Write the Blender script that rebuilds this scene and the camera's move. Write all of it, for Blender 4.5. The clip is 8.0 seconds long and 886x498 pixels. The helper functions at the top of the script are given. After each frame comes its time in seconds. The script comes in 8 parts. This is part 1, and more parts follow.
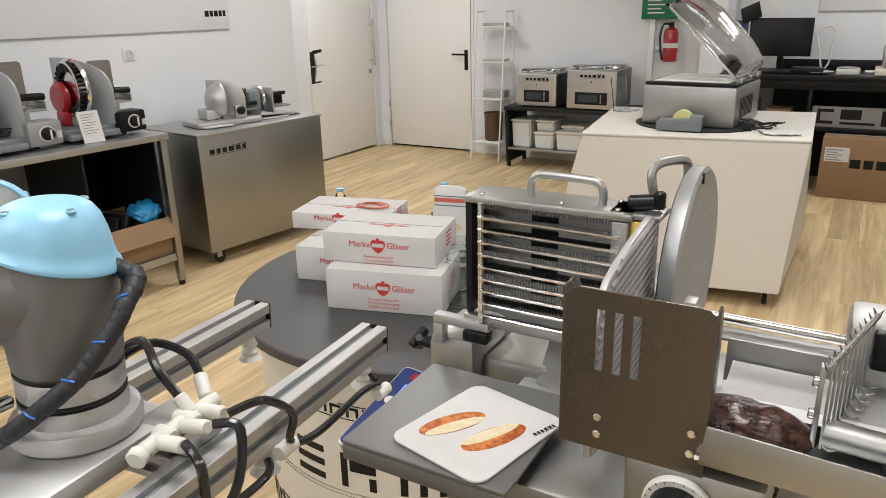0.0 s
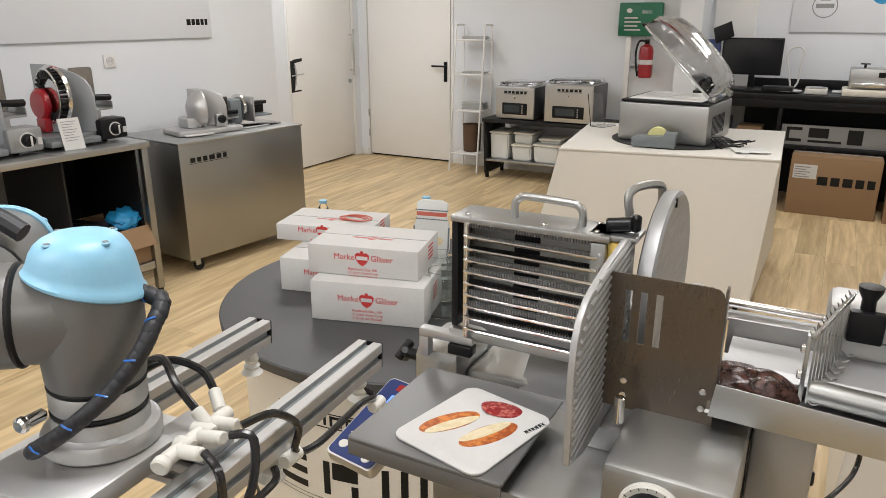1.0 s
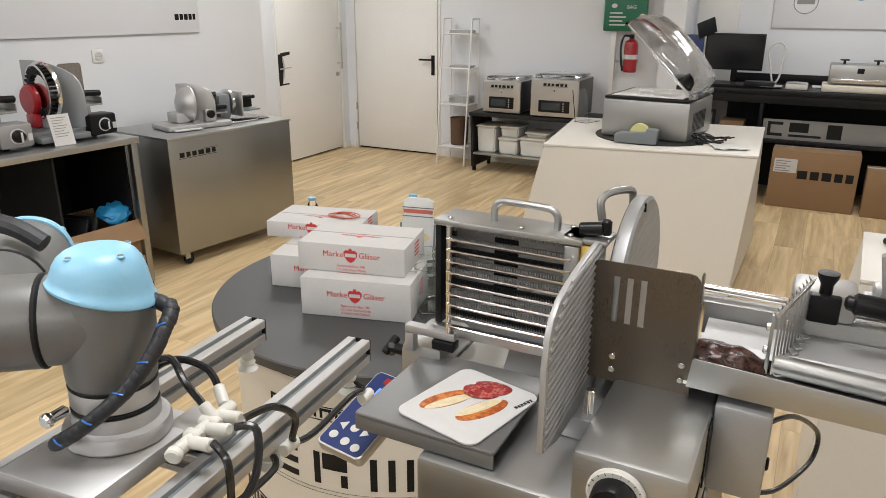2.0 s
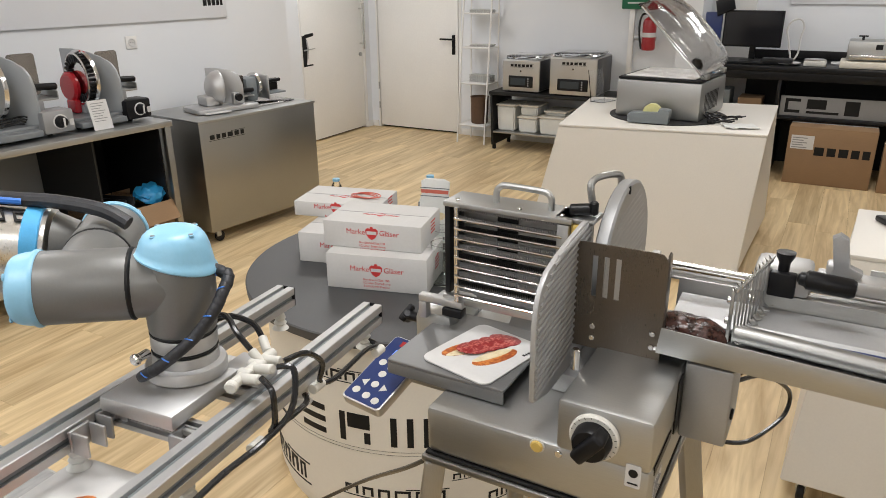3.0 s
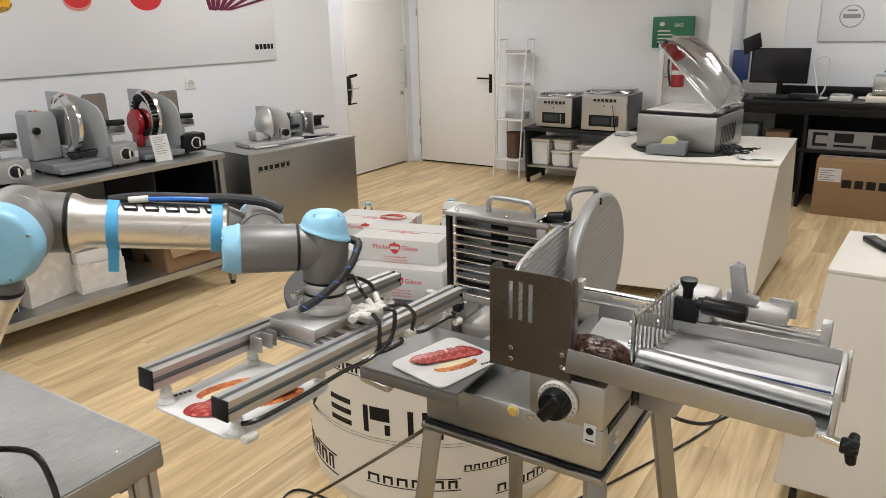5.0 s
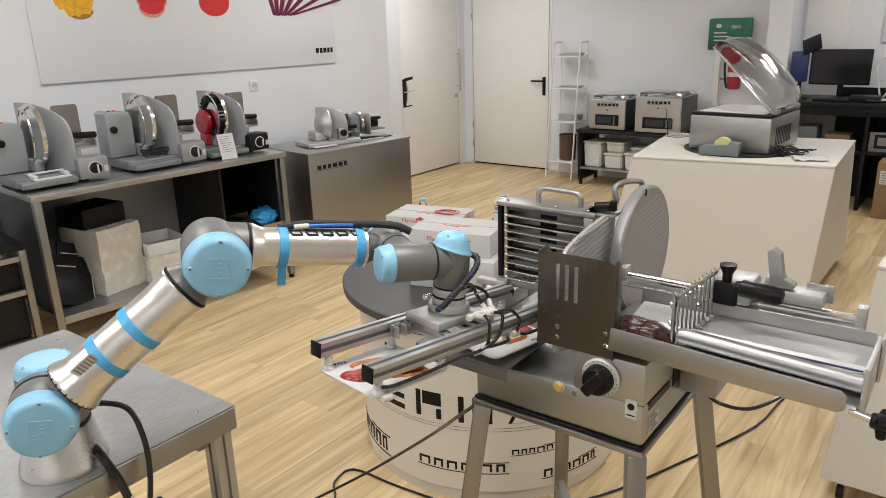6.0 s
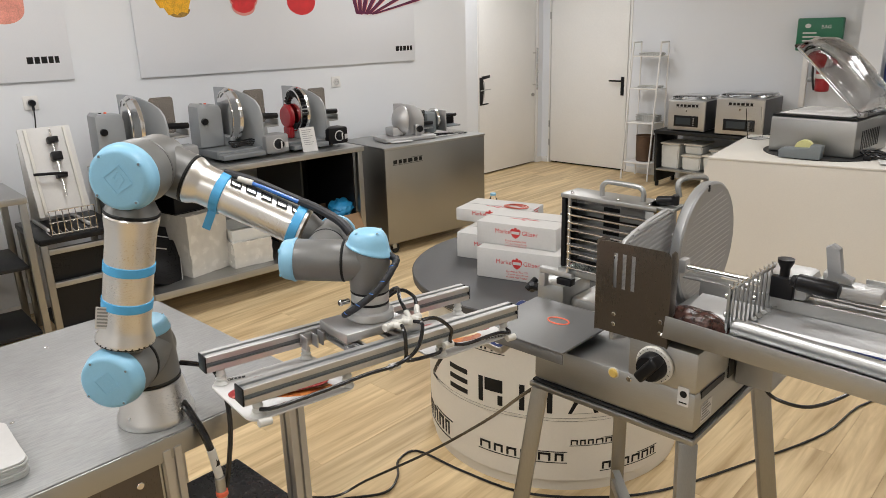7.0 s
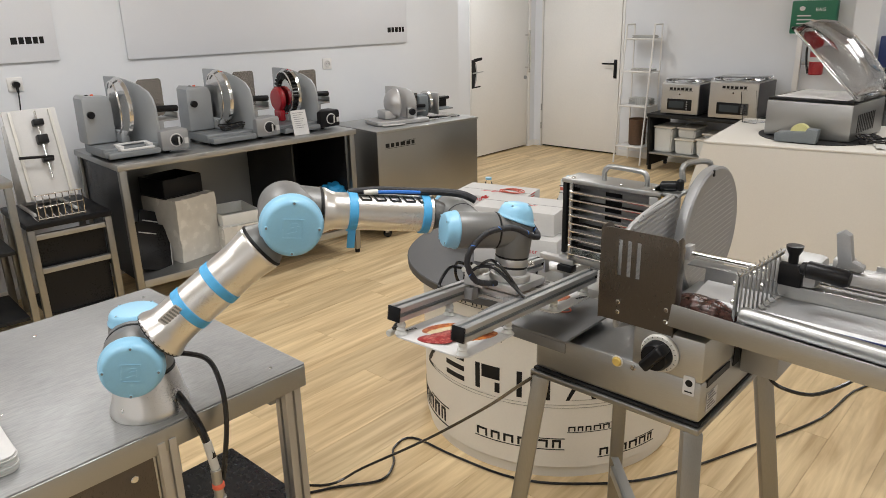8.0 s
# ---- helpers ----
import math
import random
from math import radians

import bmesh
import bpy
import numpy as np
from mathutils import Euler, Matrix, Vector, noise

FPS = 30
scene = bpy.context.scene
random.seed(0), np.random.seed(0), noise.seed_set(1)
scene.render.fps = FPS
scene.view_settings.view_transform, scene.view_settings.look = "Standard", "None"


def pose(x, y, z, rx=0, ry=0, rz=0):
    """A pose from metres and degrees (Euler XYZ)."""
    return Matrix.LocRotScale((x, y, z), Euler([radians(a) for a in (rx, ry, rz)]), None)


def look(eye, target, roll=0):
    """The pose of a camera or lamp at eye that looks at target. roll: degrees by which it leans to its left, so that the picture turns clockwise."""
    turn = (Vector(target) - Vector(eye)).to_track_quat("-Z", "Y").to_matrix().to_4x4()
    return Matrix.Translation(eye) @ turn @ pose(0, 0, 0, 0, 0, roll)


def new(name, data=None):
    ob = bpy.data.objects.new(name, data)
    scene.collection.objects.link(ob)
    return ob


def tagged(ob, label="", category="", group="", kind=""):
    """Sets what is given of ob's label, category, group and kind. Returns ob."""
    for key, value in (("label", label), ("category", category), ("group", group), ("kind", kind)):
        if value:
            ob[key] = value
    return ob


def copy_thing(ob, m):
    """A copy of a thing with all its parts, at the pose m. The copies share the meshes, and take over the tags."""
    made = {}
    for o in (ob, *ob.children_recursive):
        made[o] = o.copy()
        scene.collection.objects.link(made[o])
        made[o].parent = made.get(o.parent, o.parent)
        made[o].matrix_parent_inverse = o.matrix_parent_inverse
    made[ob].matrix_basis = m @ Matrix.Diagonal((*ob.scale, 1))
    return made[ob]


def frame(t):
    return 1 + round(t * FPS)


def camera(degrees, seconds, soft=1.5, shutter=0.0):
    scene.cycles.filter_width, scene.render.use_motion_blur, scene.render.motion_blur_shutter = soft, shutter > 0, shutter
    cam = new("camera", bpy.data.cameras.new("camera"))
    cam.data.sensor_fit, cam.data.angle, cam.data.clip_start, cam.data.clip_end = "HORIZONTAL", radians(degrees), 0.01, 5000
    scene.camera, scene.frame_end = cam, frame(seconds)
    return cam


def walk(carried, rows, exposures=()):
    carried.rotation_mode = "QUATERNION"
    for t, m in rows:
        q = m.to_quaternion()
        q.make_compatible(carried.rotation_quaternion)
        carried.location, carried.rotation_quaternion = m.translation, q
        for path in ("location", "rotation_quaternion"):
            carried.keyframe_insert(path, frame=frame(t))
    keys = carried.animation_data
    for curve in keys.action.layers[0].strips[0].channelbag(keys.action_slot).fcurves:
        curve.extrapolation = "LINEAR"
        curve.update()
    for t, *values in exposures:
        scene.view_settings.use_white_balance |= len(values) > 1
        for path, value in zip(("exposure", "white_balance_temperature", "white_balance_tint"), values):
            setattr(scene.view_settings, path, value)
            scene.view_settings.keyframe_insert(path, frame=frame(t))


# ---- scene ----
cam = camera(63.3, 8.0, soft=0.7, shutter=0.15)
PATH = [
    (0, (-0.314, -0.316, 1.553), (-1.267, 1.32, 0.909), -1.3),
    (0.5, (-0.309, -0.328, 1.559), (-1.24, 1.324, 0.923), -0.8),
    (1, (-0.307, -0.368, 1.586), (-1.204, 1.307, 0.963), 0.0),
    (1.5, (-0.288, -0.396, 1.616), (-1.159, 1.294, 0.996), 0.4),
    (1.7, (-0.277, -0.405, 1.622), (-1.143, 1.285, 0.995), 0.4),
    (2.8, (-0.22, -0.516, 1.672), (-1.107, 1.131, 0.965), -0.5),
    (3, (-0.163, -0.556, 1.691), (-1.076, 1.076, 0.982), -0.6),
    (3.5, (0.023, -0.667, 1.708), (-0.967, 0.938, 1.041), -1.0),
    (4, (0.047, -0.711, 1.708), (-0.974, 0.893, 1.089), -1.3),
    (4.2, (0.044, -0.712, 1.708), (-0.976, 0.895, 1.095), -1.3),
    (5.3, (0.083, -0.771, 1.703), (-0.983, 0.809, 1.096), -1.5),
    (5.5, (0.087, -0.786, 1.698), (-1.007, 0.774, 1.091), -1.7),
    (6, (0.138, -0.853, 1.699), (-1.019, 0.666, 1.104), -1.8),
    (6.5, (0.187, -0.866, 1.707), (-1.055, 0.587, 1.12), -1.7),
    (7, (0.214, -0.913, 1.694), (-1.099, 0.476, 1.103), -1.6),
    (7.5, (0.206, -0.923, 1.692), (-1.114, 0.453, 1.089), -1.5),
    (8, (0.168, -0.9, 1.689), (-1.115, 0.497, 1.054), -1.4),
]
walk(cam, [(t, look(eye, target, roll)) for t, eye, target, roll in PATH], [(0.0, 0.06), (1.7, 0.03), (3.5, 0.0), (6.0, -0.03), (8.0, -0.08)])

# ---- world, lamps, exposure ----
world = bpy.data.worlds.new("world")
scene.world = world
world.use_nodes = True
world.node_tree.nodes["Background"].inputs[0].default_value = (0.8, 0.85, 0.9, 1)
world.node_tree.nodes["Background"].inputs[1].default_value = 0.02
scene.view_settings.exposure = 0.0
CEILING = 2.75
# unseen lamps, placed where walls, doors and pedestal needed brightening
LAMPS = [(-3.2, 0.6), (-3.1, 3.2), (-0.6, 0.2), (-0.6, 3.0), (-4.3, 4.9), (1.6, 1.6), (0.0, 5.7), (-1.5, -1.3), (-3.2, -2.0), (0.4, -2.2)]
LAMP_WATTS = 19.0

# ---- building helpers ----


def add_box(bm, a, b, bev=0.0, seg=2, m=None):
    t = bmesh.new()
    bmesh.ops.create_cube(t, size=1)
    a, b = Vector(a), Vector(b)
    for v in t.verts:
        v.co = Vector(((a[i] + b[i]) / 2 + v.co[i] * (b[i] - a[i]) for i in range(3)))
    if bev:
        bmesh.ops.bevel(t, geom=t.edges[:], offset=bev, segments=seg, profile=0.5, affect="EDGES")
    return merge(bm, t, m)


def merge(bm, t, m=None):
    if m is not None:
        t.transform(m)
    me = bpy.data.meshes.new("tmp")
    t.to_mesh(me)
    t.free()
    bm.from_mesh(me)
    bpy.data.meshes.remove(me)
    return bm


def axis_matrix(p0, p1):
    p0, p1 = Vector(p0), Vector(p1)
    return Matrix.Translation(p0) @ (p1 - p0).to_track_quat("Z", "Y").to_matrix().to_4x4()


def add_lathe(bm, prof, seg=32, m=None):
    """A body turned from a profile of (radius, height)."""
    t = bmesh.new()
    rings = []
    for r, z in prof:
        if r < 1e-6:
            rings.append([t.verts.new((0, 0, z))])
        else:
            rings.append([t.verts.new((r * math.cos(2 * math.pi * i / seg), r * math.sin(2 * math.pi * i / seg), z)) for i in range(seg)])
    for p, q in zip(rings, rings[1:]):
        for i in range(seg):
            j = (i + 1) % seg
            f = [p[i % len(p)], p[j % len(p)], q[j % len(q)], q[i % len(q)]]
            f = list(dict.fromkeys(f))
            if len(f) > 2:
                t.faces.new(f)
    for ring, flip in ((rings[0], True), (rings[-1], False)):
        if len(ring) > 2:
            t.faces.new(ring[::-1] if flip else ring)
    bmesh.ops.recalc_face_normals(t, faces=t.faces[:])
    return merge(bm, t, m)


def add_cyl(bm, p0, p1, r0, r1=None, seg=28, bev=0.0):
    r1 = r0 if r1 is None else r1
    h = (Vector(p1) - Vector(p0)).length
    b = min(bev, h / 3, r0 / 2, r1 / 2)
    prof = [(r0 - b, 0), (r0, b), (r1, h - b), (r1 - b, h)] if b else [(r0, 0), (r1, h)]
    return add_lathe(bm, prof, seg, axis_matrix(p0, p1))


def smooth_path(pts, n=6):
    pts = [Vector(p) for p in pts]
    if len(pts) < 3:
        return pts
    out = []
    for i in range(len(pts) - 1):
        p0, p1, p2, p3 = pts[max(i - 1, 0)], pts[i], pts[i + 1], pts[min(i + 2, len(pts) - 1)]
        for k in range(n):
            s = k / n
            out.append(0.5 * ((2 * p1) + (p2 - p0) * s + (2 * p0 - 5 * p1 + 4 * p2 - p3) * s * s + (3 * p1 - p0 - 3 * p2 + p3) * s ** 3))
    return out + [pts[-1]]


def add_tube(bm, pts, r, seg=8, n=6):
    path = smooth_path(pts, n)
    up = Vector((0.13, 0.21, 0.97)).normalized()
    t = bmesh.new()
    rings = []
    for i, p in enumerate(path):
        d = (path[min(i + 1, len(path) - 1)] - path[max(i - 1, 0)]).normalized()
        side = d.cross(up)
        side = side.normalized() if side.length > 1e-3 else d.orthogonal().normalized()
        top = side.cross(d).normalized()
        up = top
        rings.append([t.verts.new(p + (side * math.cos(a) + top * math.sin(a)) * r) for a in (2 * math.pi * k / seg for k in range(seg))])
    for p, q in zip(rings, rings[1:]):
        for k in range(seg):
            t.faces.new((p[k], p[(k + 1) % seg], q[(k + 1) % seg], q[k]))
    t.faces.new(rings[0][::-1]), t.faces.new(rings[-1])
    bmesh.ops.recalc_face_normals(t, faces=t.faces[:])
    return merge(bm, t)


def rrect(w, h, r, n=5, cx=0.0, cy=0.0):
    """Outline of a rectangle with rounded corners; r may be four radii, from the lower left round by the lower right."""
    rs = r if isinstance(r, (tuple, list)) else (r,) * 4
    out = []
    for (sx, sy, a0), rad in zip(((-1, -1, 180), (1, -1, 270), (1, 1, 0), (-1, 1, 90)), rs):
        for k in range(n + 1):
            a = radians(a0 + 90 * k / n)
            out.append((cx + sx * (w / 2 - rad) + rad * math.cos(a), cy + sy * (h / 2 - rad) + rad * math.sin(a)))
    return out


def ellipse(cx, cy, rx, ry, turn=0.0, n=28):
    c, s = math.cos(radians(turn)), math.sin(radians(turn))
    pts = [(rx * math.cos(2 * math.pi * k / n), ry * math.sin(2 * math.pi * k / n)) for k in range(n)]
    return [(cx + c * x - s * y, cy + s * x + c * y) for x, y in pts]


def add_plate(bm, outline, t, m=None, bev=0.0, holes=()):
    """A flat outline, extruded by t along z. holes: outlines cut through it."""
    b = bmesh.new()
    for z, flip in ((0.0, True), (t, False)):
        edges = []
        for loop in (outline, *holes):
            vs = [b.verts.new((x, y, z)) for x, y in loop]
            edges += [b.edges.new((p, q)) for p, q in zip(vs, vs[1:] + vs[:1])]
        bmesh.ops.triangle_fill(b, use_beauty=True, edges=edges)
    b.verts.ensure_lookup_table()
    n0 = 0
    total = sum(len(l) for l in (outline, *holes))
    for loop in (outline, *holes):
        n = len(loop)
        for i in range(n):
            j = (i + 1) % n
            b.faces.new((b.verts[n0 + i], b.verts[n0 + j], b.verts[total + n0 + j], b.verts[total + n0 + i]))
        n0 += n
    bmesh.ops.recalc_face_normals(b, faces=b.faces[:])
    if bev:
        sharp = [e for e in b.edges if len(e.link_faces) == 2 and e.calc_face_angle(0) > 1.2]
        bmesh.ops.bevel(b, geom=sharp, offset=bev, segments=2, profile=0.5, affect="EDGES")
    return merge(bm, b, m)


def frame_matrix(origin, xdir, ydir):
    x = Vector(xdir).normalized()
    z = x.cross(Vector(ydir)).normalized()
    y = z.cross(x)
    m = Matrix((x, y, z)).transposed().to_4x4()
    m.translation = Vector(origin)
    return m


WORLD_OF = {}


def make_mesh(name, bm, material, smooth=32):
    me = bpy.data.meshes.new(name)
    bm.to_mesh(me)
    bm.free()
    me.materials.append(material)
    if smooth:
        me.shade_smooth()
        me.set_sharp_from_angle(angle=radians(smooth))
    return me


def thing(name, label, category, at=(0, 0, 0), group="", turn=0.0):
    """A top-level Empty at a thing's base."""
    ob = new(name)
    ob.empty_display_size = 0.1
    ob.matrix_basis = pose(*at, 0, 0, turn)
    WORLD_OF[ob.name] = ob.matrix_basis.copy()
    return tagged(ob, label, category, group)


def part(name, bm, material, parent, label="", local=False, smooth=32):
    """One mesh under a thing or a part. The mesh is given in the world's space, or in its parent's."""
    m = WORLD_OF[parent.name]
    if not local:
        bm.transform(m.inverted())
    ob = new(name, make_mesh(name, bm, material, smooth))
    ob.parent = parent
    WORLD_OF[ob.name] = m.copy()
    if label:
        ob["label"] = label
    return ob


def solid(name, bm, material, label="", category="", group="", kind="", at=(0, 0, 0), turn=0.0, smooth=32):
    """A thing, or a piece of the setting, that is one mesh."""
    m = pose(*at, 0, 0, turn)
    bm.transform(m.inverted())
    ob = new(name, make_mesh(name, bm, material, smooth))
    ob.matrix_basis = m
    WORLD_OF[ob.name] = m.copy()
    return tagged(ob, label, category, group, kind)


def boxes(*spans, bev=0.0, m=None):
    bm = bmesh.new()
    for a, b in spans:
        add_box(bm, a, b, bev, 2, m)
    return bm


def cyls(*spans, bev=0.0, seg=28):
    bm = bmesh.new()
    for s in spans:
        add_cyl(bm, *s, seg=seg, bev=bev)
    return bm


def tube(pts, r, seg=8, n=6):
    return add_tube(bmesh.new(), pts, r, seg, n)


def plate(outline, t, m=None, bev=0.0, holes=()):
    return add_plate(bmesh.new(), outline, t, m, bev, holes)


def lathe(prof, seg=32, m=None):
    return add_lathe(bmesh.new(), prof, seg, m)


def letters(text, size, m, thick=0.0006, align="CENTER"):
    """Words in the built-in font, as a thin mesh."""
    curve = bpy.data.curves.new("words", "FONT")
    curve.body, curve.size, curve.align_x, curve.extrude = text, size, align, thick
    curve.resolution_u = 2
    ob = bpy.data.objects.new("words", curve)
    me = bpy.data.meshes.new_from_object(ob)
    bm = bmesh.new()
    bm.from_mesh(me)
    bpy.data.objects.remove(ob), bpy.data.curves.remove(curve), bpy.data.meshes.remove(me)
    bm.transform(m)
    return bm


def bar_row(widths, height, gap, slant=0.0, under=True, over=True):
    """A row of plain bars that stands for a word mark, with its lines above and below, as outlines from the left."""
    out, x = [], 0.0
    for i, w in enumerate(widths):
        if w > 0:
            out.append([(x, 0), (x + w, 0), (x + w + slant * height, height), (x + slant * height, height)])
        x += abs(w) + gap
    total = x - gap
    t = height * 0.09
    if under:
        out.append([(-height * 0.25, -height * 0.28), (total + height * 0.4, -height * 0.28), (total + height * 0.4, -height * 0.28 + t), (-height * 0.25, -height * 0.28 + t)])
    if over:
        out.append([(total * 0.62, height * 1.12), (total + height * 0.4, height * 1.12), (total + height * 0.4, height * 1.12 + t), (total * 0.62, height * 1.12 + t)])
    return out, total


def flat_marks(outlines, m, t=0.0006):
    bm = bmesh.new()
    for o in outlines:
        add_plate(bm, o, t, m)
    return bm

# ---- materials ----


def material(name, color, rough=0.5, metal=0.0, var=0.08, scale=6.0, bump=0.0, bump_scale=120.0, stretch=(1, 1, 1), rand=0.0, rough_var=0.06, coat=0.0, spec=0.5):
    """A surface with variation at two scales: broad stains and fine grain, with relief."""
    mt = bpy.data.materials.new(name)
    mt.use_nodes = True
    nt = mt.node_tree
    bs = nt.nodes["Principled BSDF"]
    bs.inputs["Metallic"].default_value = metal
    bs.inputs["Coat Weight"].default_value = coat
    bs.inputs["Specular IOR Level"].default_value = spec
    co = nt.nodes.new("ShaderNodeTexCoord")
    mp = nt.nodes.new("ShaderNodeMapping")
    mp.inputs["Scale"].default_value = stretch
    nt.links.new(co.outputs["Object"], mp.inputs["Vector"])
    broad = nt.nodes.new("ShaderNodeTexNoise")
    broad.inputs["Scale"].default_value = scale
    broad.inputs["Detail"].default_value = 4
    fine = nt.nodes.new("ShaderNodeTexNoise")
    fine.inputs["Scale"].default_value = bump_scale
    fine.inputs["Detail"].default_value = 3
    nt.links.new(co.outputs["Object"], broad.inputs["Vector"])
    nt.links.new(mp.outputs["Vector"], fine.inputs["Vector"])
    add = nt.nodes.new("ShaderNodeMath")
    add.operation = "MULTIPLY_ADD"
    add.inputs[1].default_value = 0.5
    nt.links.new(fine.outputs["Fac"], add.inputs[0])
    half = nt.nodes.new("ShaderNodeMath")
    half.operation = "MULTIPLY"
    half.inputs[1].default_value = 0.5
    nt.links.new(broad.outputs["Fac"], half.inputs[0])
    nt.links.new(half.outputs[0], add.inputs[2])
    rng = nt.nodes.new("ShaderNodeMapRange")
    rng.inputs["From Min"].default_value, rng.inputs["From Max"].default_value = 0.3, 0.7
    rng.inputs["To Min"].default_value, rng.inputs["To Max"].default_value = 1 - var, 1 + var
    nt.links.new(add.outputs[0], rng.inputs["Value"])
    mul = nt.nodes.new("ShaderNodeVectorMath")
    mul.operation = "SCALE"
    mul.inputs[0].default_value = color
    last = rng.outputs[0]
    if rand:
        info = nt.nodes.new("ShaderNodeObjectInfo")
        rr = nt.nodes.new("ShaderNodeMapRange")
        rr.inputs["To Min"].default_value, rr.inputs["To Max"].default_value = 1 - rand, 1 + rand
        nt.links.new(info.outputs["Random"], rr.inputs["Value"])
        pm = nt.nodes.new("ShaderNodeMath")
        pm.operation = "MULTIPLY"
        nt.links.new(last, pm.inputs[0]), nt.links.new(rr.outputs[0], pm.inputs[1])
        last = pm.outputs[0]
    nt.links.new(last, mul.inputs["Scale"])
    nt.links.new(mul.outputs["Vector"], bs.inputs["Base Color"])
    ro = nt.nodes.new("ShaderNodeMapRange")
    ro.inputs["From Min"].default_value, ro.inputs["From Max"].default_value = 0.3, 0.7
    ro.inputs["To Min"].default_value, ro.inputs["To Max"].default_value = max(rough - rough_var, 0.02), min(rough + rough_var, 1)
    nt.links.new(add.outputs[0], ro.inputs["Value"])
    nt.links.new(ro.outputs[0], bs.inputs["Roughness"])
    if bump:
        bp = nt.nodes.new("ShaderNodeBump")
        bp.inputs["Strength"].default_value = bump
        bp.inputs["Distance"].default_value = 0.001
        nt.links.new(fine.outputs["Fac"], bp.inputs["Height"])
        nt.links.new(bp.outputs["Normal"], bs.inputs["Normal"])
    return mt


def glowing(name, color, strength):
    mt = material(name, color, 0.3, var=0.02)
    bs = mt.node_tree.nodes["Principled BSDF"]
    bs.inputs["Emission Color"].default_value = (*color, 1)
    bs.inputs["Emission Strength"].default_value = strength
    return mt


def clear(name, color=(1, 1, 1), rough=0.03, ior=1.45):
    mt = material(name, color, rough, var=0.01, rough_var=0.01)
    bs = mt.node_tree.nodes["Principled BSDF"]
    bs.inputs["Transmission Weight"].default_value = 1.0
    bs.inputs["IOR"].default_value = ior
    return mt


WHITE_WALL = material("white_wall", (0.74, 0.76, 0.79), 0.85, var=0.03, scale=1.2, bump=0.25, bump_scale=300)
CEIL_WHITE = material("ceiling_white", (0.82, 0.82, 0.81), 0.9, var=0.02, scale=1.0, bump=0.2, bump_scale=200)
DOOR_WHITE = material("door_white", (0.82, 0.81, 0.785), 0.45, var=0.03, scale=2.0, bump=0.08, bump_scale=60)
TRIM_WHITE = material("trim_white", (0.76, 0.75, 0.73), 0.5, var=0.03)
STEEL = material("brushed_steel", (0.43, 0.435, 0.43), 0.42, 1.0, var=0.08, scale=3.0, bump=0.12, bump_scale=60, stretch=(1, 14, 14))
# brushed steel again for uprights: grain turned, base colour darker and warmer
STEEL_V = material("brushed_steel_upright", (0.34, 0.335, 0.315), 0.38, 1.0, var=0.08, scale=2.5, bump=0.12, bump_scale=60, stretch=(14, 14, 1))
TABLE_STEEL = material("worn_steel_top", (0.34, 0.345, 0.345), 0.52, 0.55, var=0.24, scale=6.5, bump=0.1, bump_scale=40, stretch=(8, 1, 8))
CHROME = material("polished_steel", (0.72, 0.71, 0.70), 0.14, 1.0, var=0.04, bump=0.03)
ALU = material("milled_aluminium", (0.54, 0.54, 0.54), 0.50, 1.0, var=0.06, scale=9, bump=0.08, bump_scale=90, stretch=(1, 10, 10))
ALU_TUBE = material("anodised_tube", (0.74, 0.73, 0.71), 0.30, 1.0, var=0.05, scale=5, bump=0.04, bump_scale=150, stretch=(6, 1, 6))
CAST = material("painted_casting", (0.34, 0.345, 0.35), 0.42, 0.55, var=0.05, scale=8, bump=0.18, bump_scale=260)
CAST_LIGHT = material("light_painted_casting", (0.40, 0.40, 0.40), 0.42, 0.35, var=0.05, scale=8, bump=0.15, bump_scale=260)
# blade steel, its colour darkened for the dark surroundings it reflects
BLADE_DARK = material("dark_reflection_blade", (0.20, 0.20, 0.20), 0.30, 0.9, var=0.12, scale=10)
GUARD = material("tinted_steel_guard", (0.125, 0.105, 0.085), 0.30, 0.75, var=0.10, scale=4, bump=0.05, bump_scale=80, stretch=(10, 10, 1))
JOINT_GREY = material("joint_grey", (0.16, 0.16, 0.155), 0.42, 0.25, var=0.05, scale=12, bump=0.1, bump_scale=300)
CAP_BLUE = material("cap_blue", (0.24, 0.49, 0.67), 0.38, var=0.04, scale=20, bump=0.08, bump_scale=300)
TAPE_BLUE = material("strap_blue", (0.07, 0.36, 0.66), 0.5, var=0.08, scale=40, bump=0.2, bump_scale=500)
RUBBER = material("black_rubber", (0.011, 0.011, 0.011), 0.5, var=0.15, bump=0.15, bump_scale=300, spec=0.22)
BLACK = material("black_plastic", (0.008, 0.008, 0.009), 0.36, var=0.12, bump=0.12, bump_scale=400, spec=0.22)
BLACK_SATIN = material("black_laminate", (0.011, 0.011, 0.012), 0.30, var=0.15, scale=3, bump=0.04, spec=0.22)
HOSE = material("black_hose", (0.015, 0.015, 0.016), 0.22, var=0.1)
SPIRAL = material("spiral_wrap", (0.016, 0.017, 0.021), 0.55, var=0.5, scale=90, bump=0.4, bump_scale=160)
HOSE_BLUE = material("blue_hose", (0.03, 0.16, 0.55), 0.3, var=0.06)
FITTING = material("white_fitting", (0.60, 0.59, 0.545), 0.42, var=0.05, scale=40, bump=0.05)
CREAM = material("cream_laminate", (0.70, 0.66, 0.58), 0.5, var=0.03, scale=2.0, bump=0.05, bump_scale=120)
COUNTER_WHITE = material("white_laminate", (0.66, 0.635, 0.585), 0.42, var=0.03, scale=2.0, bump=0.05, bump_scale=120)
